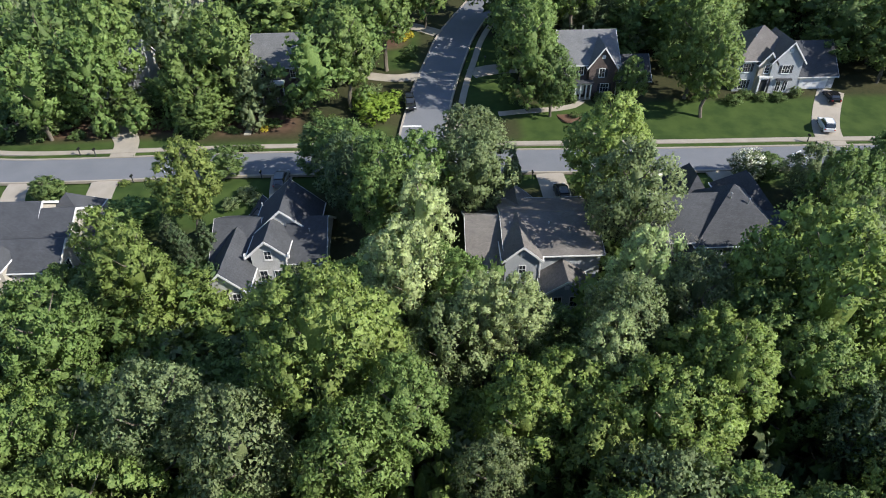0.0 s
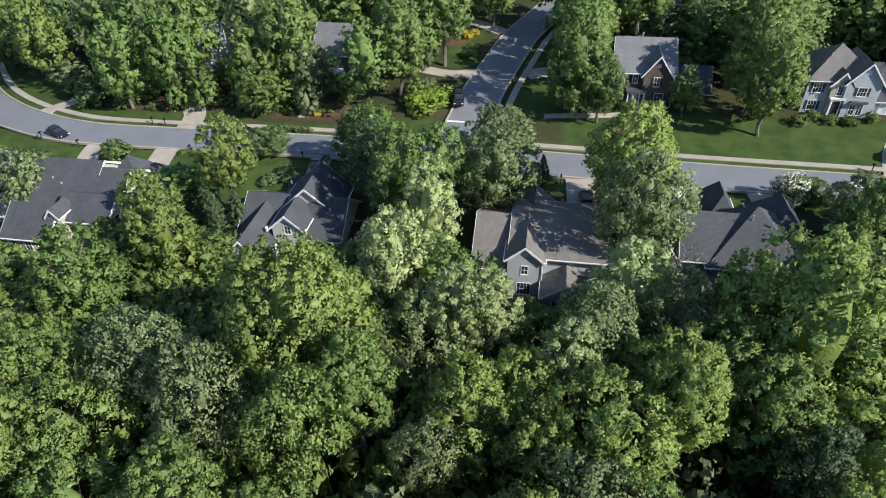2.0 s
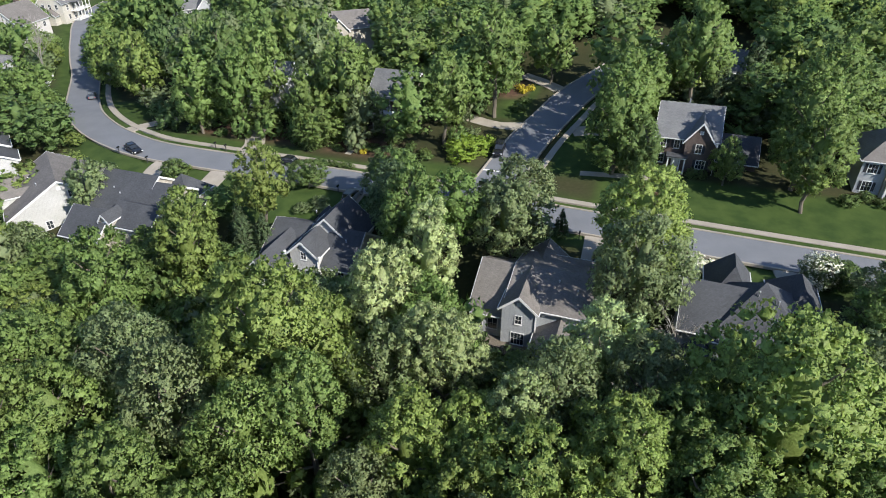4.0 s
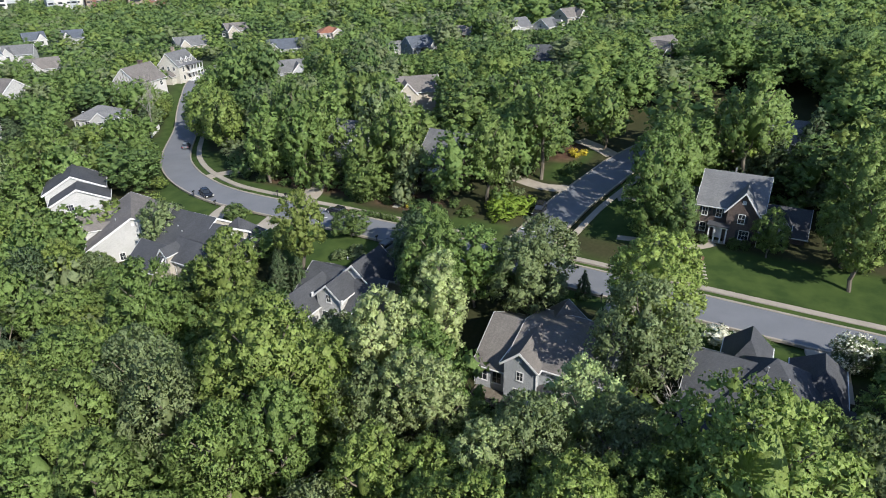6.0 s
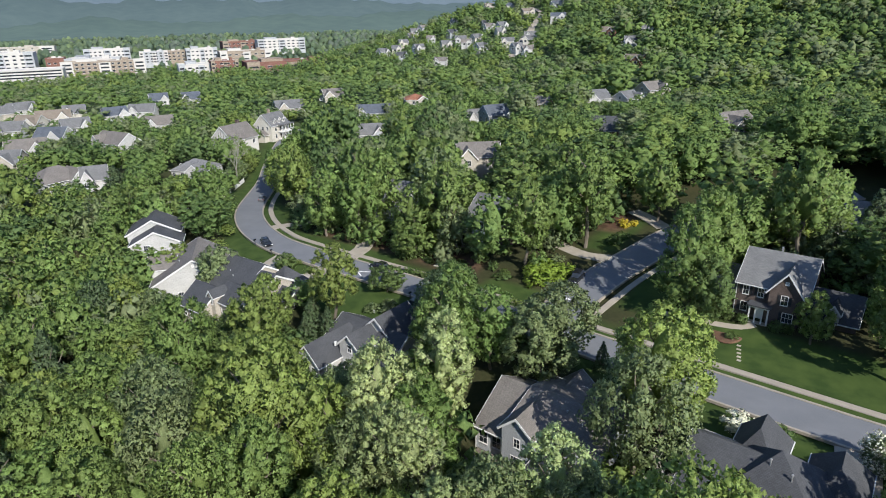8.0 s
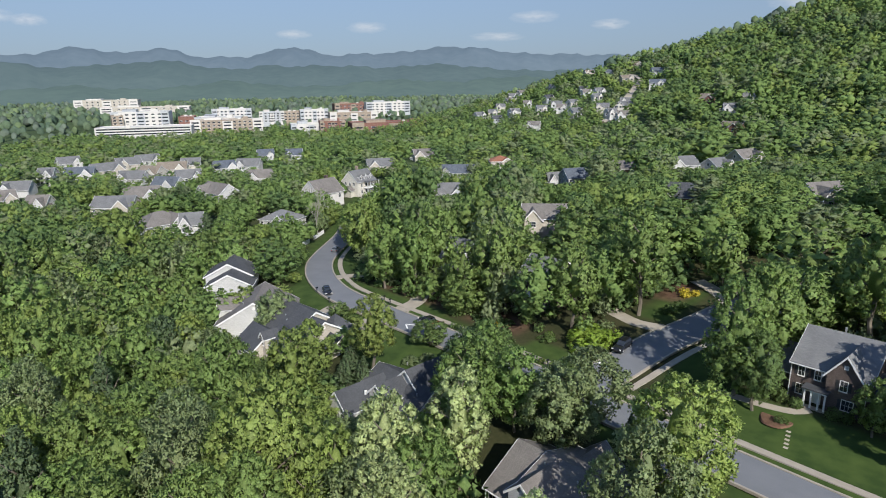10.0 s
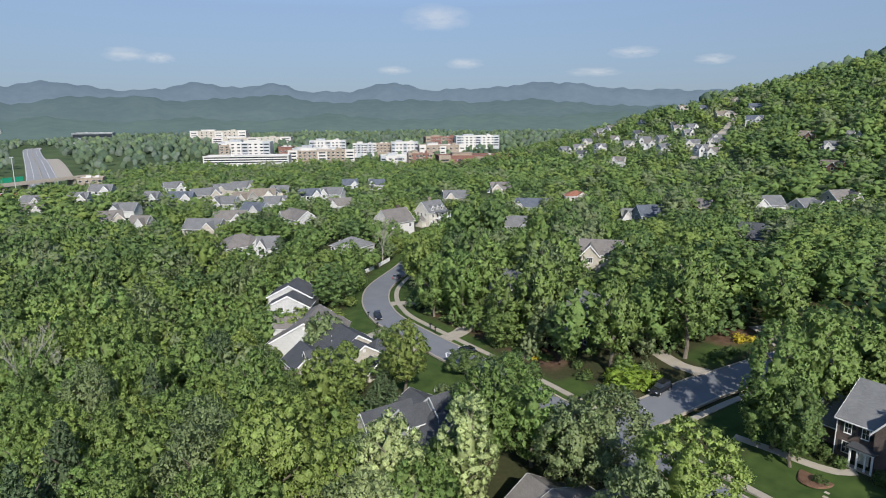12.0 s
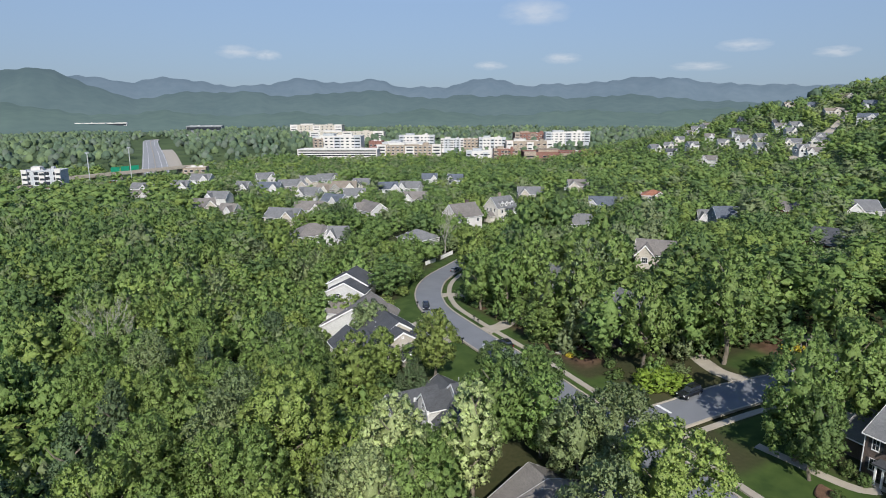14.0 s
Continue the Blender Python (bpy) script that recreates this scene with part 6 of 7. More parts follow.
forest("woodland", inner[~close], mid_t, "leaf_far", "green broadleaf wood behind the houses in spring leaf")
under = scatter(-90, 64, 6, 60, 4.8, lambda x, y: np.ones(len(x), bool), (3.0, 4.2), (12, 18), foot=2.5)
under[:, 2] = land(under[:, 0], under[:, 1]) + 0.3
forest("undergrowth", under, mid_t, "leaf_far", "shaded leafy undergrowth beneath taller trees")
under_n = scatter(-82, 70, 100, 140, 5.6, lambda x, y: np.ones(len(x), bool), (1.8, 3.0), (5, 9), foot=1.0)
under_n[:, 2] = land(under_n[:, 0], under_n[:, 1]) + 0.2
forest("undergrowth_north", under_n, mid_t, "leaf_far", "shaded leafy undergrowth beneath taller trees")
middle = scatter(-760, 320, -330, 760, 12.5, lambda x, y: (np.hypot(x, y - 60) >= 255) & (np.hypot(x, y - 60) < 720) & FAR_SECTOR(x, y), (5.8, 8.6), (11, 17))
forest("woodland_beyond", middle, far_t, "leaf_far", "rolling green woodland between distant houses")
outer = scatter(-2400, 700, -700, 2200, 25, lambda x, y: (np.hypot(x, y - 60) >= 700) & (np.hypot(x, y - 60) < 1900) & FAR_SECTOR(x, y), (10, 15), (12, 19))
dot_t = [distant_crown(980 + i) for i in range(4)]
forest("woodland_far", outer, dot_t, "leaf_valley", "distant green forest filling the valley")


def ridge(name, az0, az1, dist, profile, material, label, base=-20):
    """A wooded ridge on the skyline: a long sloped body whose crest follows the profile in degrees of height."""
    n = 480
    V, F = [], []
    for i in range(n + 1):
        az = az0 + (az1 - az0) * i / n
        a, h = radians(az), profile(az)
        h += 0.018 * math.sin(az * 23) + 0.014 * math.sin(az * 41 + 1) + 0.012 * math.sin(az * 67 + 2)
        for k, (f, g) in enumerate(((0.80, 0.0), (0.88, 0.42), (0.95, 0.80), (1.0, 1.0), (1.06, 0.5))):
            d = dist * f
            wob = 1 + (0.10 * math.sin(az * 1.2 + k * 1.7) + 0.08 * math.sin(az * 0.5 + 2 * k)) * (0 < k < 3)
            V.append((60 + d * math.cos(a), 20 + d * math.sin(a), base + (48 - base + dist * math.tan(radians(h))) * g * wob))
    for i in range(n):
        for k in range(4):
            q = 5 * i + k
            F.append((q, q + 5, q + 6, q + 1))
    return tagged(mesh_object(name, V, F, material, smooth=True), label, "hills", kind="structure")


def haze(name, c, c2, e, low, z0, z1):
    """A far wooded slope whose haze is painted as a glow, thicker towards its foot."""
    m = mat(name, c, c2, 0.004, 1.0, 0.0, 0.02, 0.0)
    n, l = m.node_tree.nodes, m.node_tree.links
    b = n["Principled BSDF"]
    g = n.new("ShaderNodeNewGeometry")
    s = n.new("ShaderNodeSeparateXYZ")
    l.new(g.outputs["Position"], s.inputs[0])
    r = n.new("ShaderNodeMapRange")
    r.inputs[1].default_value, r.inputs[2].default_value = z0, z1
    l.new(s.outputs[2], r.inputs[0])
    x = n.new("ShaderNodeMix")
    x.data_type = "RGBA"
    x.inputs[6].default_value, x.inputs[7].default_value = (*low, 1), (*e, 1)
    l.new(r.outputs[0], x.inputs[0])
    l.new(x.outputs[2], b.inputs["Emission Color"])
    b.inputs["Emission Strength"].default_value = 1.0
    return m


def bumps(floor, *rows):
    """Degrees of height above the horizon from peaks (azimuth, height, half width) on a floor."""
    def f(a):
        v = floor + 0.06 * math.sin(a * 1.7) + 0.05 * math.sin(a * 4.1 + 1)
        for c, h, w in rows:
            v += h * math.exp(-((a - c) / w) ** 2)
        return v
    return f


# the bluish haze of each ridge is emission put into its material
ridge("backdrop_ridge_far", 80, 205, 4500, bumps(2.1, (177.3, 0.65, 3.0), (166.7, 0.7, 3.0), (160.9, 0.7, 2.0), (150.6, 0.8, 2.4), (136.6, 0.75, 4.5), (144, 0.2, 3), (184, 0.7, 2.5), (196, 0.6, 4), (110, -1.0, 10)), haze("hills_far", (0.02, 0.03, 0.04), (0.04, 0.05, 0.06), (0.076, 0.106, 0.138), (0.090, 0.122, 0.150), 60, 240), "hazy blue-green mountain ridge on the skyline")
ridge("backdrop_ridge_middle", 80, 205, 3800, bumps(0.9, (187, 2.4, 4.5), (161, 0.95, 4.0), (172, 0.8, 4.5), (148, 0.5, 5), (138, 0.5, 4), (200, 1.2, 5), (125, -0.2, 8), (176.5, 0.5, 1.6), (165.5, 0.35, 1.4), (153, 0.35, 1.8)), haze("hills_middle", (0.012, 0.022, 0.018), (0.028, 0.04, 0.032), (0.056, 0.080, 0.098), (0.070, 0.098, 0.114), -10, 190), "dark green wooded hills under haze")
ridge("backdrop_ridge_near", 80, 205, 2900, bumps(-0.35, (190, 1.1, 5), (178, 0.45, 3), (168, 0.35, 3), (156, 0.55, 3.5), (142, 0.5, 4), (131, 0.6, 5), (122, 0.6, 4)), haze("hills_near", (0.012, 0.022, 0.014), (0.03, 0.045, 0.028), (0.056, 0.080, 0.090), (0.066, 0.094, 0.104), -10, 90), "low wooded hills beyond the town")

# glowing see-through shell all round, painting haze over the horizon, muting low sky
hm = bpy.data.materials.new("horizon_haze_glow")
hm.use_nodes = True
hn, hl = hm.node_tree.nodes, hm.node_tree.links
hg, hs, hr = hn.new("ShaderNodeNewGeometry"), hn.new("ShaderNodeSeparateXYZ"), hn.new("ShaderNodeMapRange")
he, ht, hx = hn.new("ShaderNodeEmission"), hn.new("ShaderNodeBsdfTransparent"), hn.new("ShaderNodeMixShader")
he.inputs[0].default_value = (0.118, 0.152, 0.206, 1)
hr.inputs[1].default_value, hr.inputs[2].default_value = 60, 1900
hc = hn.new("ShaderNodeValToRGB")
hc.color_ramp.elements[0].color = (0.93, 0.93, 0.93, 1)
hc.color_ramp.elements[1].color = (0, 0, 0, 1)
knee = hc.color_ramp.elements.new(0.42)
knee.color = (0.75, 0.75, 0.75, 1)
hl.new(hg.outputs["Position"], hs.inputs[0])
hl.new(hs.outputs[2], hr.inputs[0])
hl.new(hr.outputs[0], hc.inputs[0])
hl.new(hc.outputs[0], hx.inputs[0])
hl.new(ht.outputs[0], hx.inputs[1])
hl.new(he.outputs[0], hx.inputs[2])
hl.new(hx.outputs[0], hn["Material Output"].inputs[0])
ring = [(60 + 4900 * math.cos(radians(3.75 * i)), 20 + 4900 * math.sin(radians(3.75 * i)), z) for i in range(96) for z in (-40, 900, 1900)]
M["horizon_haze_glow"] = hm
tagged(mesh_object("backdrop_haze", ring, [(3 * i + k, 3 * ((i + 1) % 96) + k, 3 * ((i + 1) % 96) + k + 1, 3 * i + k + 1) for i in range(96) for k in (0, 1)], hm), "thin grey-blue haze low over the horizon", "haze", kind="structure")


def cloud_material(seed):
    """A thin white cloud: soft at its rim, broken up by noise, its sunlit white painted as glow."""
    m = bpy.data.materials.new("cloud")
    m.use_nodes = True
    n, l = m.node_tree.nodes, m.node_tree.links
    tc = n.new("ShaderNodeTexCoord")
    g = n.new("ShaderNodeTexGradient")
    g.gradient_type = "SPHERICAL"
    l.new(tc.outputs["Object"], g.inputs[0])
    no = n.new("ShaderNodeTexNoise")
    no.noise_dimensions = "4D"
    no.inputs["W"].default_value = seed
    no.inputs["Scale"].default_value, no.inputs["Detail"].default_value = 2.4, 6
    l.new(tc.outputs["Object"], no.inputs["Vector"])
    mu = n.new("ShaderNodeMath")
    mu.operation = "MULTIPLY"
    l.new(g.outputs["Fac"], mu.inputs[0])
    l.new(no.outputs[0], mu.inputs[1])
    r = n.new("ShaderNodeMapRange")
    r.inputs[1].default_value, r.inputs[2].default_value, r.inputs[4].default_value = 0.10, 0.46, 0.46
    l.new(mu.outputs[0], r.inputs[0])
    em, tr, mx = n.new("ShaderNodeEmission"), n.new("ShaderNodeBsdfTransparent"), n.new("ShaderNodeMixShader")
    em.inputs[0].default_value, em.inputs[1].default_value = (0.90, 0.93, 0.98, 1), 0.46
    l.new(r.outputs[0], mx.inputs[0])
    l.new(tr.outputs[0], mx.inputs[1])
    l.new(em.outputs[0], mx.inputs[2])
    l.new(mx.outputs[0], n["Material Output"].inputs[0])
    return m


def cloud(az, el, width, height, seed):
    """A far cloud on the sky, facing the town."""
    a, e, d = radians(az), radians(el), 4700.0
    c = Vector((64 + d * math.cos(a) * math.cos(e), 24 + d * math.sin(a) * math.cos(e), 48 + d * math.sin(e)))
    ob = mesh_object("backdrop_cloud", [(-1, -1, 0), (1, -1, 0), (1, 1, 0), (-1, 1, 0)], [(0, 1, 2, 3)], cloud_material(seed))
    ob.matrix_world = look(c, (64, 24, 48)) @ Matrix.Diagonal((width, height, 1, 1))
    return tagged(ob, "small soft white fair-weather cloud", "cloud", kind="structure")


for row in ((146.5, 8.3, 330, 130, 1.0), (129.6, 5.15, 230, 60, 2.0), (172.1, 4.95, 190, 65, 3.0), (169.6, 4.7, 130, 50, 4.0), (144.1, 4.5, 190, 55, 5.0), (150.3, 3.95, 160, 45, 6.0), (123.3, 4.4, 170, 50, 7.0), (132.8, 3.6, 260, 45, 8.0), (109.6, 5.6, 220, 80, 9.0)):
    cloud(*row)

# ---------------------------------------------------------------- cars


def car_mesh(kind):
    """Body, glass and trim outlines of a car of length about 4.8 m along y, nose to +y."""
    ln, wd, hood, roof = (4.9, 1.9, 1.05, 1.78) if kind == "suv" else (4.7, 1.82, 0.92, 1.45)
    body, glass = bmesh.new(), bmesh.new()
    lo = 0.28

    def ring(bm, sections):
        rows = []
        for y, hw, z0, z1 in sections:
            c = 0.12
            rows.append([bm.verts.new(v) for v in ((-hw + c, y, z0), (-hw, y, z0 + c), (-hw, y, z1 - c), (-hw + c, y, z1), (hw - c, y, z1), (hw, y, z1 - c), (hw, y, z0 + c), (hw - c, y, z0))])
        for a, b in zip(rows[:-1], rows[1:]):
            for i in range(8):
                j = (i + 1) % 8
                bm.faces.new((a[i], a[j], b[j], b[i]))
        bm.faces.new(rows[0])
        bm.faces.new(rows[-1][::-1])
        bmesh.ops.recalc_face_normals(bm, faces=bm.faces[:])

    h, w = ln / 2, wd / 2
    ring(body, [(-h, w * 0.86, lo + 0.12, hood - 0.1), (-h + 0.18, w * 0.96, lo, hood), (-h * 0.3, w, lo, hood + 0.02), (h * 0.35, w, lo, hood), (h - 0.4, w * 0.95, lo, hood - 0.16), (h, w * 0.8, lo + 0.12, hood - 0.32)])
    back = -h + (0.12 if kind == "suv" else 0.55)
    ring(glass, [(back, w * 0.78, hood - 0.06, hood + 0.05), (back + 0.35, w * 0.80, hood - 0.06, roof - 0.07), (h * 0.05, w * 0.80, hood - 0.06, roof - 0.07), (h * 0.42, w * 0.80, hood - 0.06, hood + 0.04)])
    top = bmesh.new()
    ring(top, [(back + 0.30, w * 0.70, roof - 0.09, roof - 0.02), (back + 0.6, w * 0.74, roof - 0.09, roof), (-0.2, w * 0.74, roof - 0.09, roof), (h * 0.08, w * 0.70, roof - 0.1, roof - 0.04)])
    return body, glass, top, (ln, wd, hood)


def car(x, y, rz, paint, kind, label, dz=0.06):
    e = thing("car", label, "car", x, y, L(x, y) + dz, rz, "parked cars")
    body, glass, top, (ln, wd, hood) = car_mesh(kind)
    b = part("body", body, M[paint], e)
    part("glasshouse", glass, M["glass"], e, "dark tinted car glass")
    part("roof_panel", top, M[paint], e)
    for s in (-1, 1):
        part("headlight", boxes((s * wd * 0.36 - 0.18, ln / 2 - 0.16, hood - 0.42, s * wd * 0.36 + 0.18, ln / 2 - 0.02, hood - 0.26)), M["paint_white"], e, "clear headlight")
        part("tail_light", boxes((s * wd * 0.38 - 0.12, -ln / 2 - 0.01, hood - 0.35, s * wd * 0.38 + 0.12, -ln / 2 + 0.1, hood - 0.12)), M["tail_red"], e, "red tail light")
        for f in (-0.31, 0.31):
            bm = bmesh.new()
            bmesh.ops.create_cone(bm, cap_ends=True, segments=16, radius1=0.34, radius2=0.34, depth=0.24, matrix=Matrix.Translation((s * (wd / 2 - 0.1), f * ln, 0.34)) @ pose(0, 0, 0, 0, 90, 0))
            wh = part("wheel", bm, M["rubber"], e)
            bm = bmesh.new()
            bmesh.ops.create_cone(bm, cap_ends=True, segments=12, radius1=0.2, radius2=0.2, depth=0.26, matrix=Matrix.Translation((s * (wd / 2 - 0.1), f * ln, 0.34)) @ pose(0, 0, 0, 0, 90, 0))
            part("rim", bm, M["metal"], wh)
    return e


car(63.6, 94.6, -14, "car_white", "suv", "white sport utility vehicle parked on the concrete drive")
car(68.6, 103.2, -8, "car_black", "sedan", "dark car in the shade by the garage")
car(-6.6, 104.6, 186, "car_black", "suv", "black sport utility vehicle parked at the street's edge")
car(-75.2, 85.9, 248, "car_black", "sedan", "black car parked along the kerb")
car(15.9, 76.4, 0, "car_black", "suv", "dark car parked on the shaded drive")
car(-25.6, 81.6, 0, "car_grey", "suv", "grey car parked on the shaded drive")
car(-43.4, 90.2, 90, "car_black", "sedan", "dark car parked at the north kerb")
car(-114, 113.6, 44, "car_grey", "sedan", "grey car in tree shade by the bend")

# ---------------------------------------------------------------- road marks, posts, fences
mk = [(-8.2, 98.3, -4.6, 98.9)]
for x0, y0, x1, y1 in mk:
    part("stop_line", boxes((x0, y0, L(-6, 98.6) + 0.045, x1, y1, L(-6, 98.6) + 0.055)), M["road_paint"], None, "")["kind"] = "structure"


def chevron(x, y, rz):
    bm = bmesh.new()
    for s in (-1, 1):
        solid(bm, [(0, 0, 0), (1.9, s * 1.1, 0), (1.9, s * 1.45, 0), (-0.35, s * 0.12, 0), (0, 0, 0.012), (1.9, s * 1.1, 0.012), (1.9, s * 1.45, 0.012), (-0.35, s * 0.12, 0.012)], BOX)
    bmesh.ops.recalc_face_normals(bm, faces=bm.faces[:])
    ob = part("road_arrow", bm, M["road_paint"], None)
    ob.matrix_world = pose(x, y, L(x, y) + 0.035, 0, 0, rz)
    tagged(ob, "white painted arrow on the road hump", "road marking", kind="structure")


chevron(54.2, 85.9, 0)
chevron(-45.8, 86.4, 0)


def mailbox(x, y, rz=0):
    e = thing("mailbox", "black mailbox on a dark post at the kerb", "mailbox", x, y, L(x, y) + 0.02, rz, "mailboxes")
    part("post", boxes((-0.06, -0.06, 0, 0.06, 0.06, 1.25)), M["shutter"], e)
    bm = bmesh.new()
    extrude_profile(bm, [(-0.13, 1.1), (0.13, 1.1), (0.13, 1.28), (0.08, 1.38), (-0.08, 1.38), (-0.13, 1.28)], -0.28, 0.28, "y")
    part("box", bm, M["car_black"], e)
    return e


for mx, my in ((-48.4, 82.6), (-28.9, 82.8), (-57.9, 91.6), (58.4, 90.0), (-13.2, 91.6), (8.0, 120.5), (-77.5, 84.5), (-68.8, 82.4), (12.2, 80.8), (-60.6, 92.0)):
    mailbox(mx, my)


def picket_fence(x0, y0, x1, y1):
    ln, rz = math.hypot(x1 - x0, y1 - y0), math.degrees(math.atan2(y1 - y0, x1 - x0))
    e = thing("fence", "low white board fence along the street", "fence", x0, y0, L(x0, y0), rz)
    n = int(ln / 2.4)
    dz = L(x1, y1) - L(x0, y0)
    post = shared(("post",), lambda: boxes((-0.08, -0.08, -0.5, 0.08, 0.08, 1.45), (-0.1, -0.1, 1.45, 0.1, 0.1, 1.52)), "paint_white")
    pan = shared(("panel",), lambda: boxes((0.1, -0.03, 0.08, 2.3, 0.03, 1.3), (0.1, -0.05, 1.3, 2.3, 0.05, 1.38)), "paint_white")
    for i in range(n + 1):
        put("post", post, e, pose(i * 2.4, 0, dz * i / n))
        if i < n:
            put("panel", pan, e, pose(i * 2.4, 0, dz * (i + 0.5) / n, 0, 0, 0))


picket_fence(-127.4, 109.0, -133.2, 116.6)
picket_fence(-134.2, 118.0, -141.5, 127.4)

# stone steps up the planted bank
for i in range(7):
    st = part("step", boxes((-35.0, 97.2 + 0.75 * i, L(-34.5, 97.2 + 0.75 * i) - 0.2, -33.8, 97.85 + 0.75 * i, L(-34.5, 97.2 + 0.75 * i) + 0.14)), M["stone"], None)
    tagged(st, "rough stone garden step in a mulch bed", "step", "garden steps")

# ---------------------------------------------------------------- shrubs


def shrub(x, y, r, h, leaf, label, shape="spread"):
    ob = new("shrub", tree_rng.choice(SMALL[shape]))
    ob.matrix_world = pose(x, y, L(x, y) - 0.1 * h, 0, 0, tree_rng.uniform(0, 360)) @ Matrix.Diagonal((r, r, h * 1.1 / PROFILE[shape][0], 1))
    ob.material_slots[0].link = "OBJECT"
    ob.material_slots[0].material = M[leaf]
    return tagged(ob, label, "shrub", "garden shrubs")


LIME = "broad lime-green clipped shrub on a mulch bed"
for sx, sy, sr, sh in ((-13.8, 103.0, 2.7, 2.7), (-11.2, 103.8, 2.6, 2.6), (-12.6, 101.0, 2.4, 2.3), (-14.6, 105.6, 2.4, 2.2), (-10.6, 106.2, 2.2, 1.8)):
    shrub(sx, sy, sr, sh, "leaf_lime", LIME)
shrub(-31.6, 98.4, 0.75, 0.9, "yellow_bloom", "round golden-yellow flowering shrub", "round")
for sx, sy in ((-8.4, 131.5), (-7.2, 133.4), (-9.6, 133.2)):
    shrub(sx, sy, 1.0, 1.2, "yellow_bloom", "golden-yellow flowering shrub on a bank", "round")
bed_ring = part("mulch_bed", bmesh.new(), M["mulch"], None)
bmr = bmesh.new()
bmesh.ops.create_cone(bmr, cap_ends=True, segments=28, radius1=2.3, radius2=2.1, depth=0.2)
for v in bmr.verts:
    v.co.x *= 1.0 + 0.10 * math.sin(3 * math.atan2(v.co.y, v.co.x))
bmr.to_mesh(bed_ring.data)
bmr.free()
bed_ring.matrix_world = pose(21.4, 100.2, L(21.4, 100.2) + 0.02)
tagged(bed_ring, "low brown mulch island bed in the lawn", "flower bed", kind="structure")
shrub(22.2, 99.8, 0.85, 1.1, "leaf_deep", "clipped round shrub on a mulch island", "round")
for i in range(5):
    sx, sy = 23.4 + 0.25 * i, 98.4 - 0.95 * i
    st = part("stepping_stone", boxes((sx, sy, L(sx, sy) - 0.1, sx + 0.6, sy + 0.45, L(sx, sy) + 0.07)), M["stone"], None)
    tagged(st, "flat pale stepping stone sunk in the lawn", "stepping stone", "stepping stones")
shrub(28.9, 78.4, 1.9, 2.3, "blossom", "rounded kerbside shrub in pale cream blossom", "round")
shrub(32.8, 78.0, 2.0, 2.2, "leaf_deep", "rounded dark leafy kerbside shrub beside cream blossom", "round")
GR = "rounded dark green garden shrub"
for sx, sy, sr, sh in ((-27.2, 103, 1.5, 4.2), (-40.4, 99.4, 2.0, 4.4), (-42.6, 97.4, 1.9, 3.6), (-45, 98.4, 1.8, 3.4), (-36.4, 93.6 + 4.4, 0.8, 0.9), (-37.6, 98.6, 0.9, 1.0), (-36.2, 101.5, 0.9, 1.0), (-6.8, 126, 1.2, 1.4), (-7.2, 122.8, 1.4, 1.5),
                       (20.2, 104.8, 0.9, 2.2), (22.4, 104.6, 0.9, 1.6), (27.4, 104.6, 1.0, 1.8), (29.0, 105.0, 0.9, 1.5), (62.6, 104.4, 1.0, 1.8), (53.5, 104.6, 1.2, 1.5), (56, 103.6, 1.2, 1.4), (59, 103.4, 1.3, 1.5), (51, 103, 1.4, 1.6)):
    shrub(sx, sy, sr, sh, "leaf_deep", GR, "round")
for i in range(5):
    shrub(-37.6 + 1.5 * i, 92.2, 0.9, 0.9, "leaf_deep", "low clipped kerbside hedge shrub")
for sx, sy in ((-49.6, 82.2), (-59.8, 82.6), (-12.8, 92.6), (-11.4, 92.3), (-15, 92.4)):
    shrub(sx, sy, 0.7, 0.7, "leaf_bright", "small yellow-green planting at the kerb")
for sx, sy in ((-28.5, 76.6), (-30.2, 78.4), (-32, 76)):
    shrub(sx, sy, 1.3, 1.5, "leaf_grey", "flowering grey-green garden shrub", "round")
rng_s = random.Random(31)
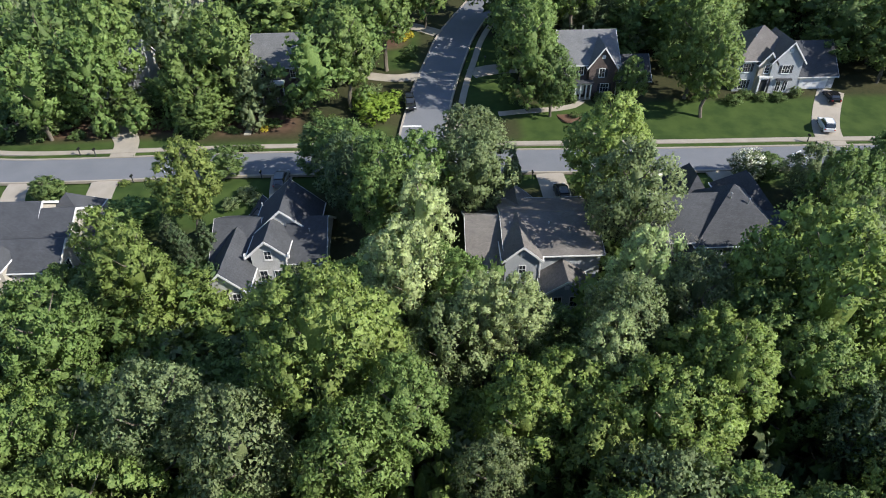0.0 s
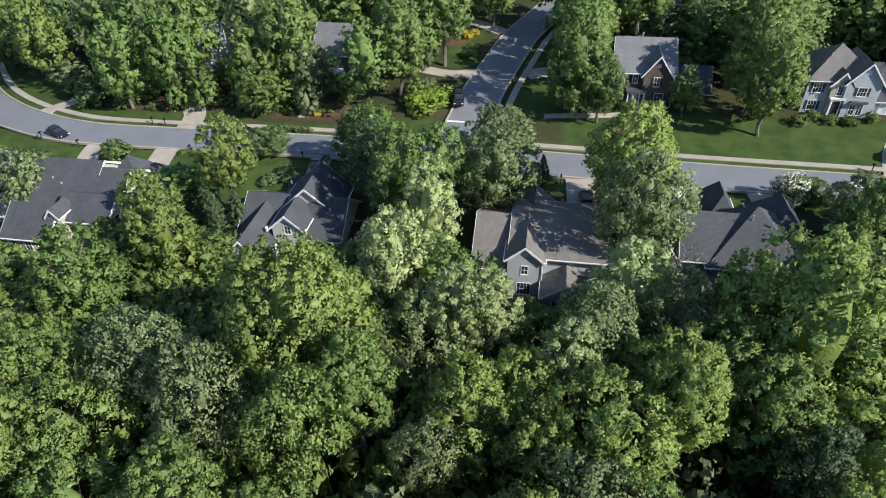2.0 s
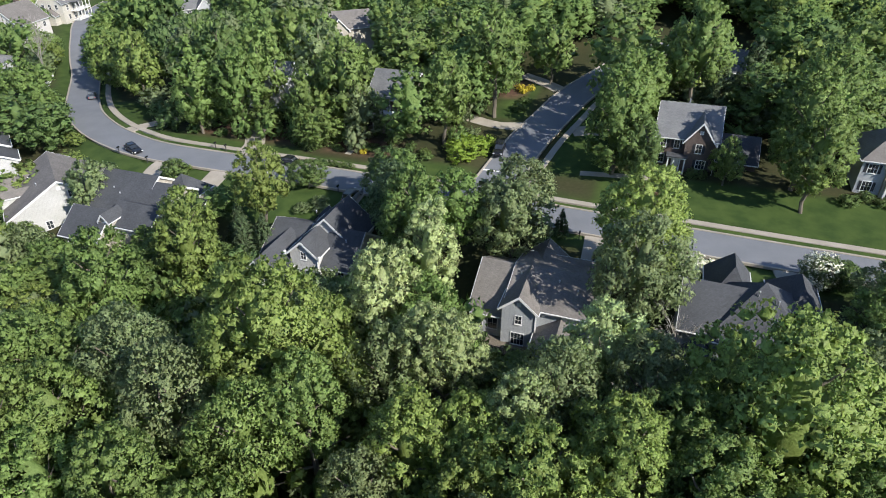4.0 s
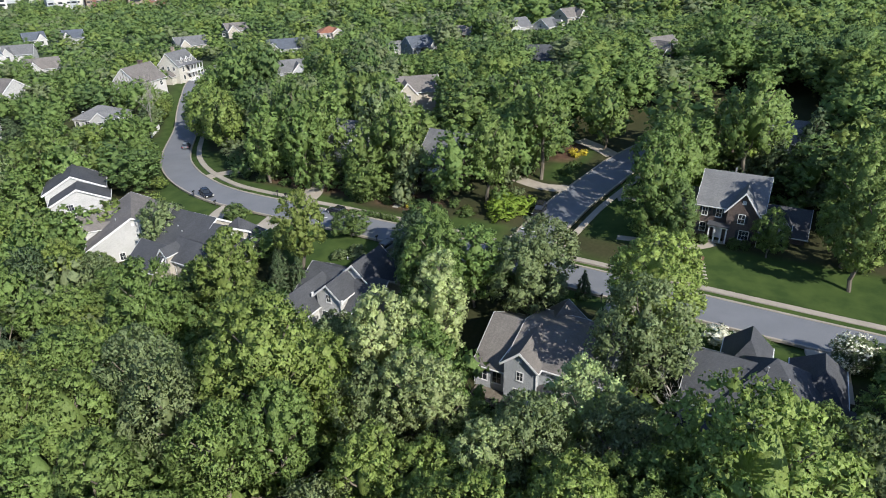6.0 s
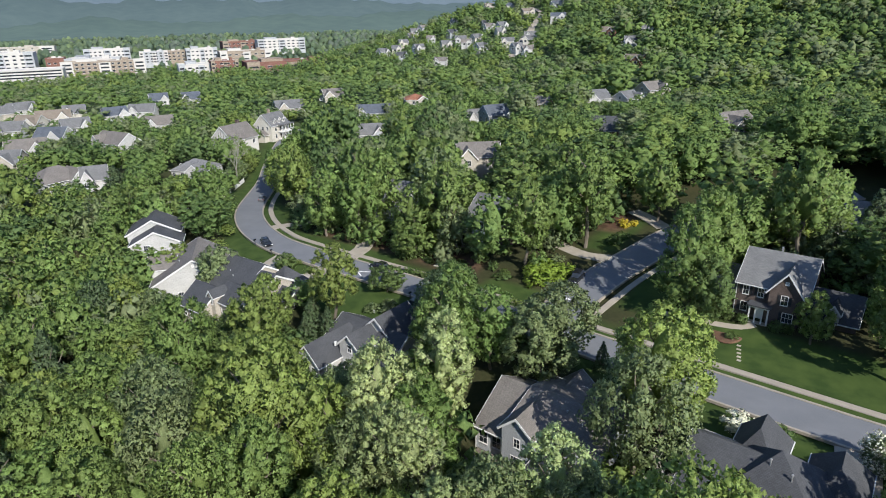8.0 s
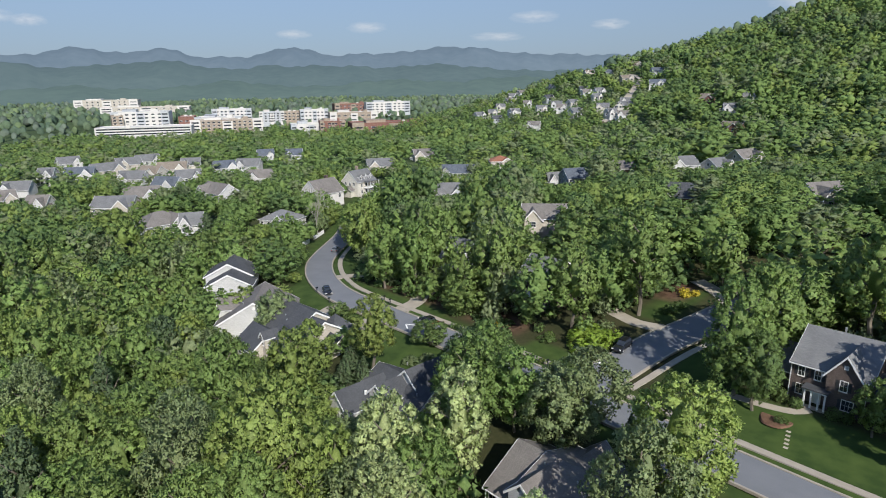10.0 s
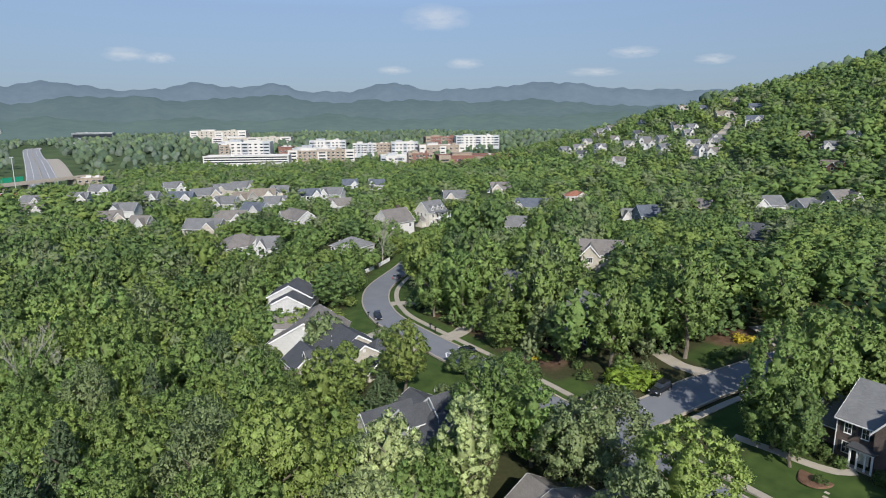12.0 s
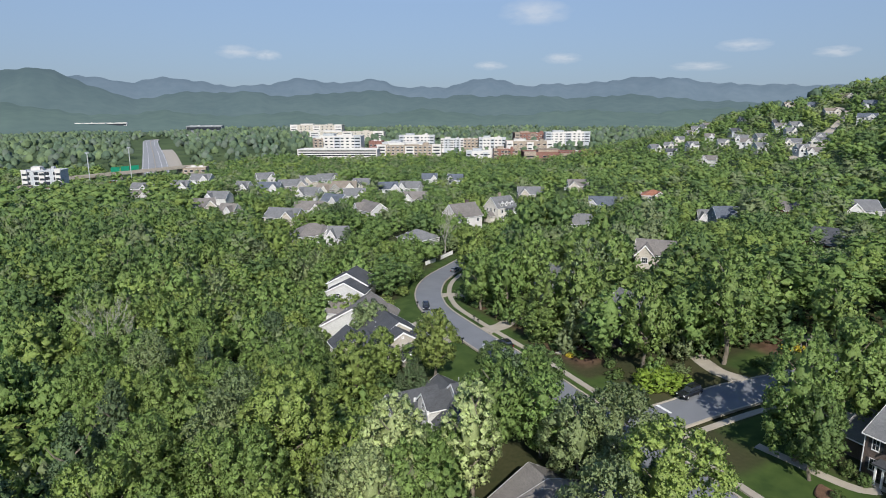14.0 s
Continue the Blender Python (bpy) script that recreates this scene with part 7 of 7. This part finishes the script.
for i in range(46):
    sx, sy = rng_s.uniform(-78, 4), rng_s.uniform(98, 110)
    if float(dist_line(sx, sy, SIDE_L)) > 7 and all((sx - a) ** 2 + (sy - b) ** 2 > (0.7 * c) ** 2 for a, b, c in FOOT) and not (-58 < sx < -51):
        shrub(sx, sy, rng_s.uniform(0.7, 1.6), rng_s.uniform(0.8, 2.2), rng_s.choice(["leaf_deep", "leaf_mid", "leaf_grey"]), "undergrowth shrub beneath the trees", "round")

# cream blossom on the small tree by the kerb
bl = new("blossoms", array_mesh("blossoms", *crown_arrays(77, "round", 60, 20, 0.06, 0.3, 0.2)))
bl.data.materials.append(M["blossom"])
bl.matrix_world = pose(43.5, 79, L(43.5, 79) + 0.5) @ Matrix.Diagonal((2.35, 2.35, 2.3, 1))
tagged(bl, "cream blossom clusters covering a small kerbside tree", "blossom")

# bare grey tree against the dark roof


def bare_tree(x, y, top, seed, spread=0.5):
    rng = random.Random(seed)
    V, F = [], []

    def limb(a, d, ln, r, depth):
        b = a + d * ln
        t = d.orthogonal().normalized()
        u = d.cross(t)
        n0 = len(V)
        for c, q in ((a, r), (b, r * 0.6)):
            for j in range(5):
                w = 2 * math.pi * j / 5
                V.append(c + q * (math.cos(w) * t + math.sin(w) * u))
        for j in range(5):
            F.append((n0 + j, n0 + (j + 1) % 5, n0 + 5 + (j + 1) % 5, n0 + 5 + j))
        if depth:
            for k in range(3 if depth > 2 else 4):
                nd = (d + spread * Vector((rng.uniform(-1, 1), rng.uniform(-1, 1), rng.uniform(-0.5, 0.8)))).normalized()
                limb(a + d * ln * rng.uniform(0.55, 1.0), nd, ln * rng.uniform(0.55, 0.8), r * 0.55, depth - 1)

    z = L(x, y)
    limb(Vector((0, 0, -0.3)), Vector((0, 0.02, 1)), (top - z) * 0.42, 0.22, 5)
    ob = mesh_object("bare_tree", V, F, M["bark_pale"])
    ob.matrix_world = pose(x, y, z)
    return tagged(ob, "bare pale grey tree with tangled dead branches", "tree")


bare_tree(27.4, 60.0, 6.5, 4, 0.8)
bare_tree(-70, 14, 12, 8, 0.55)
bare_tree(-137, 121, 12, 5, 0.5)
bare_tree(22.5, 44.5, 9, 15, 0.7)
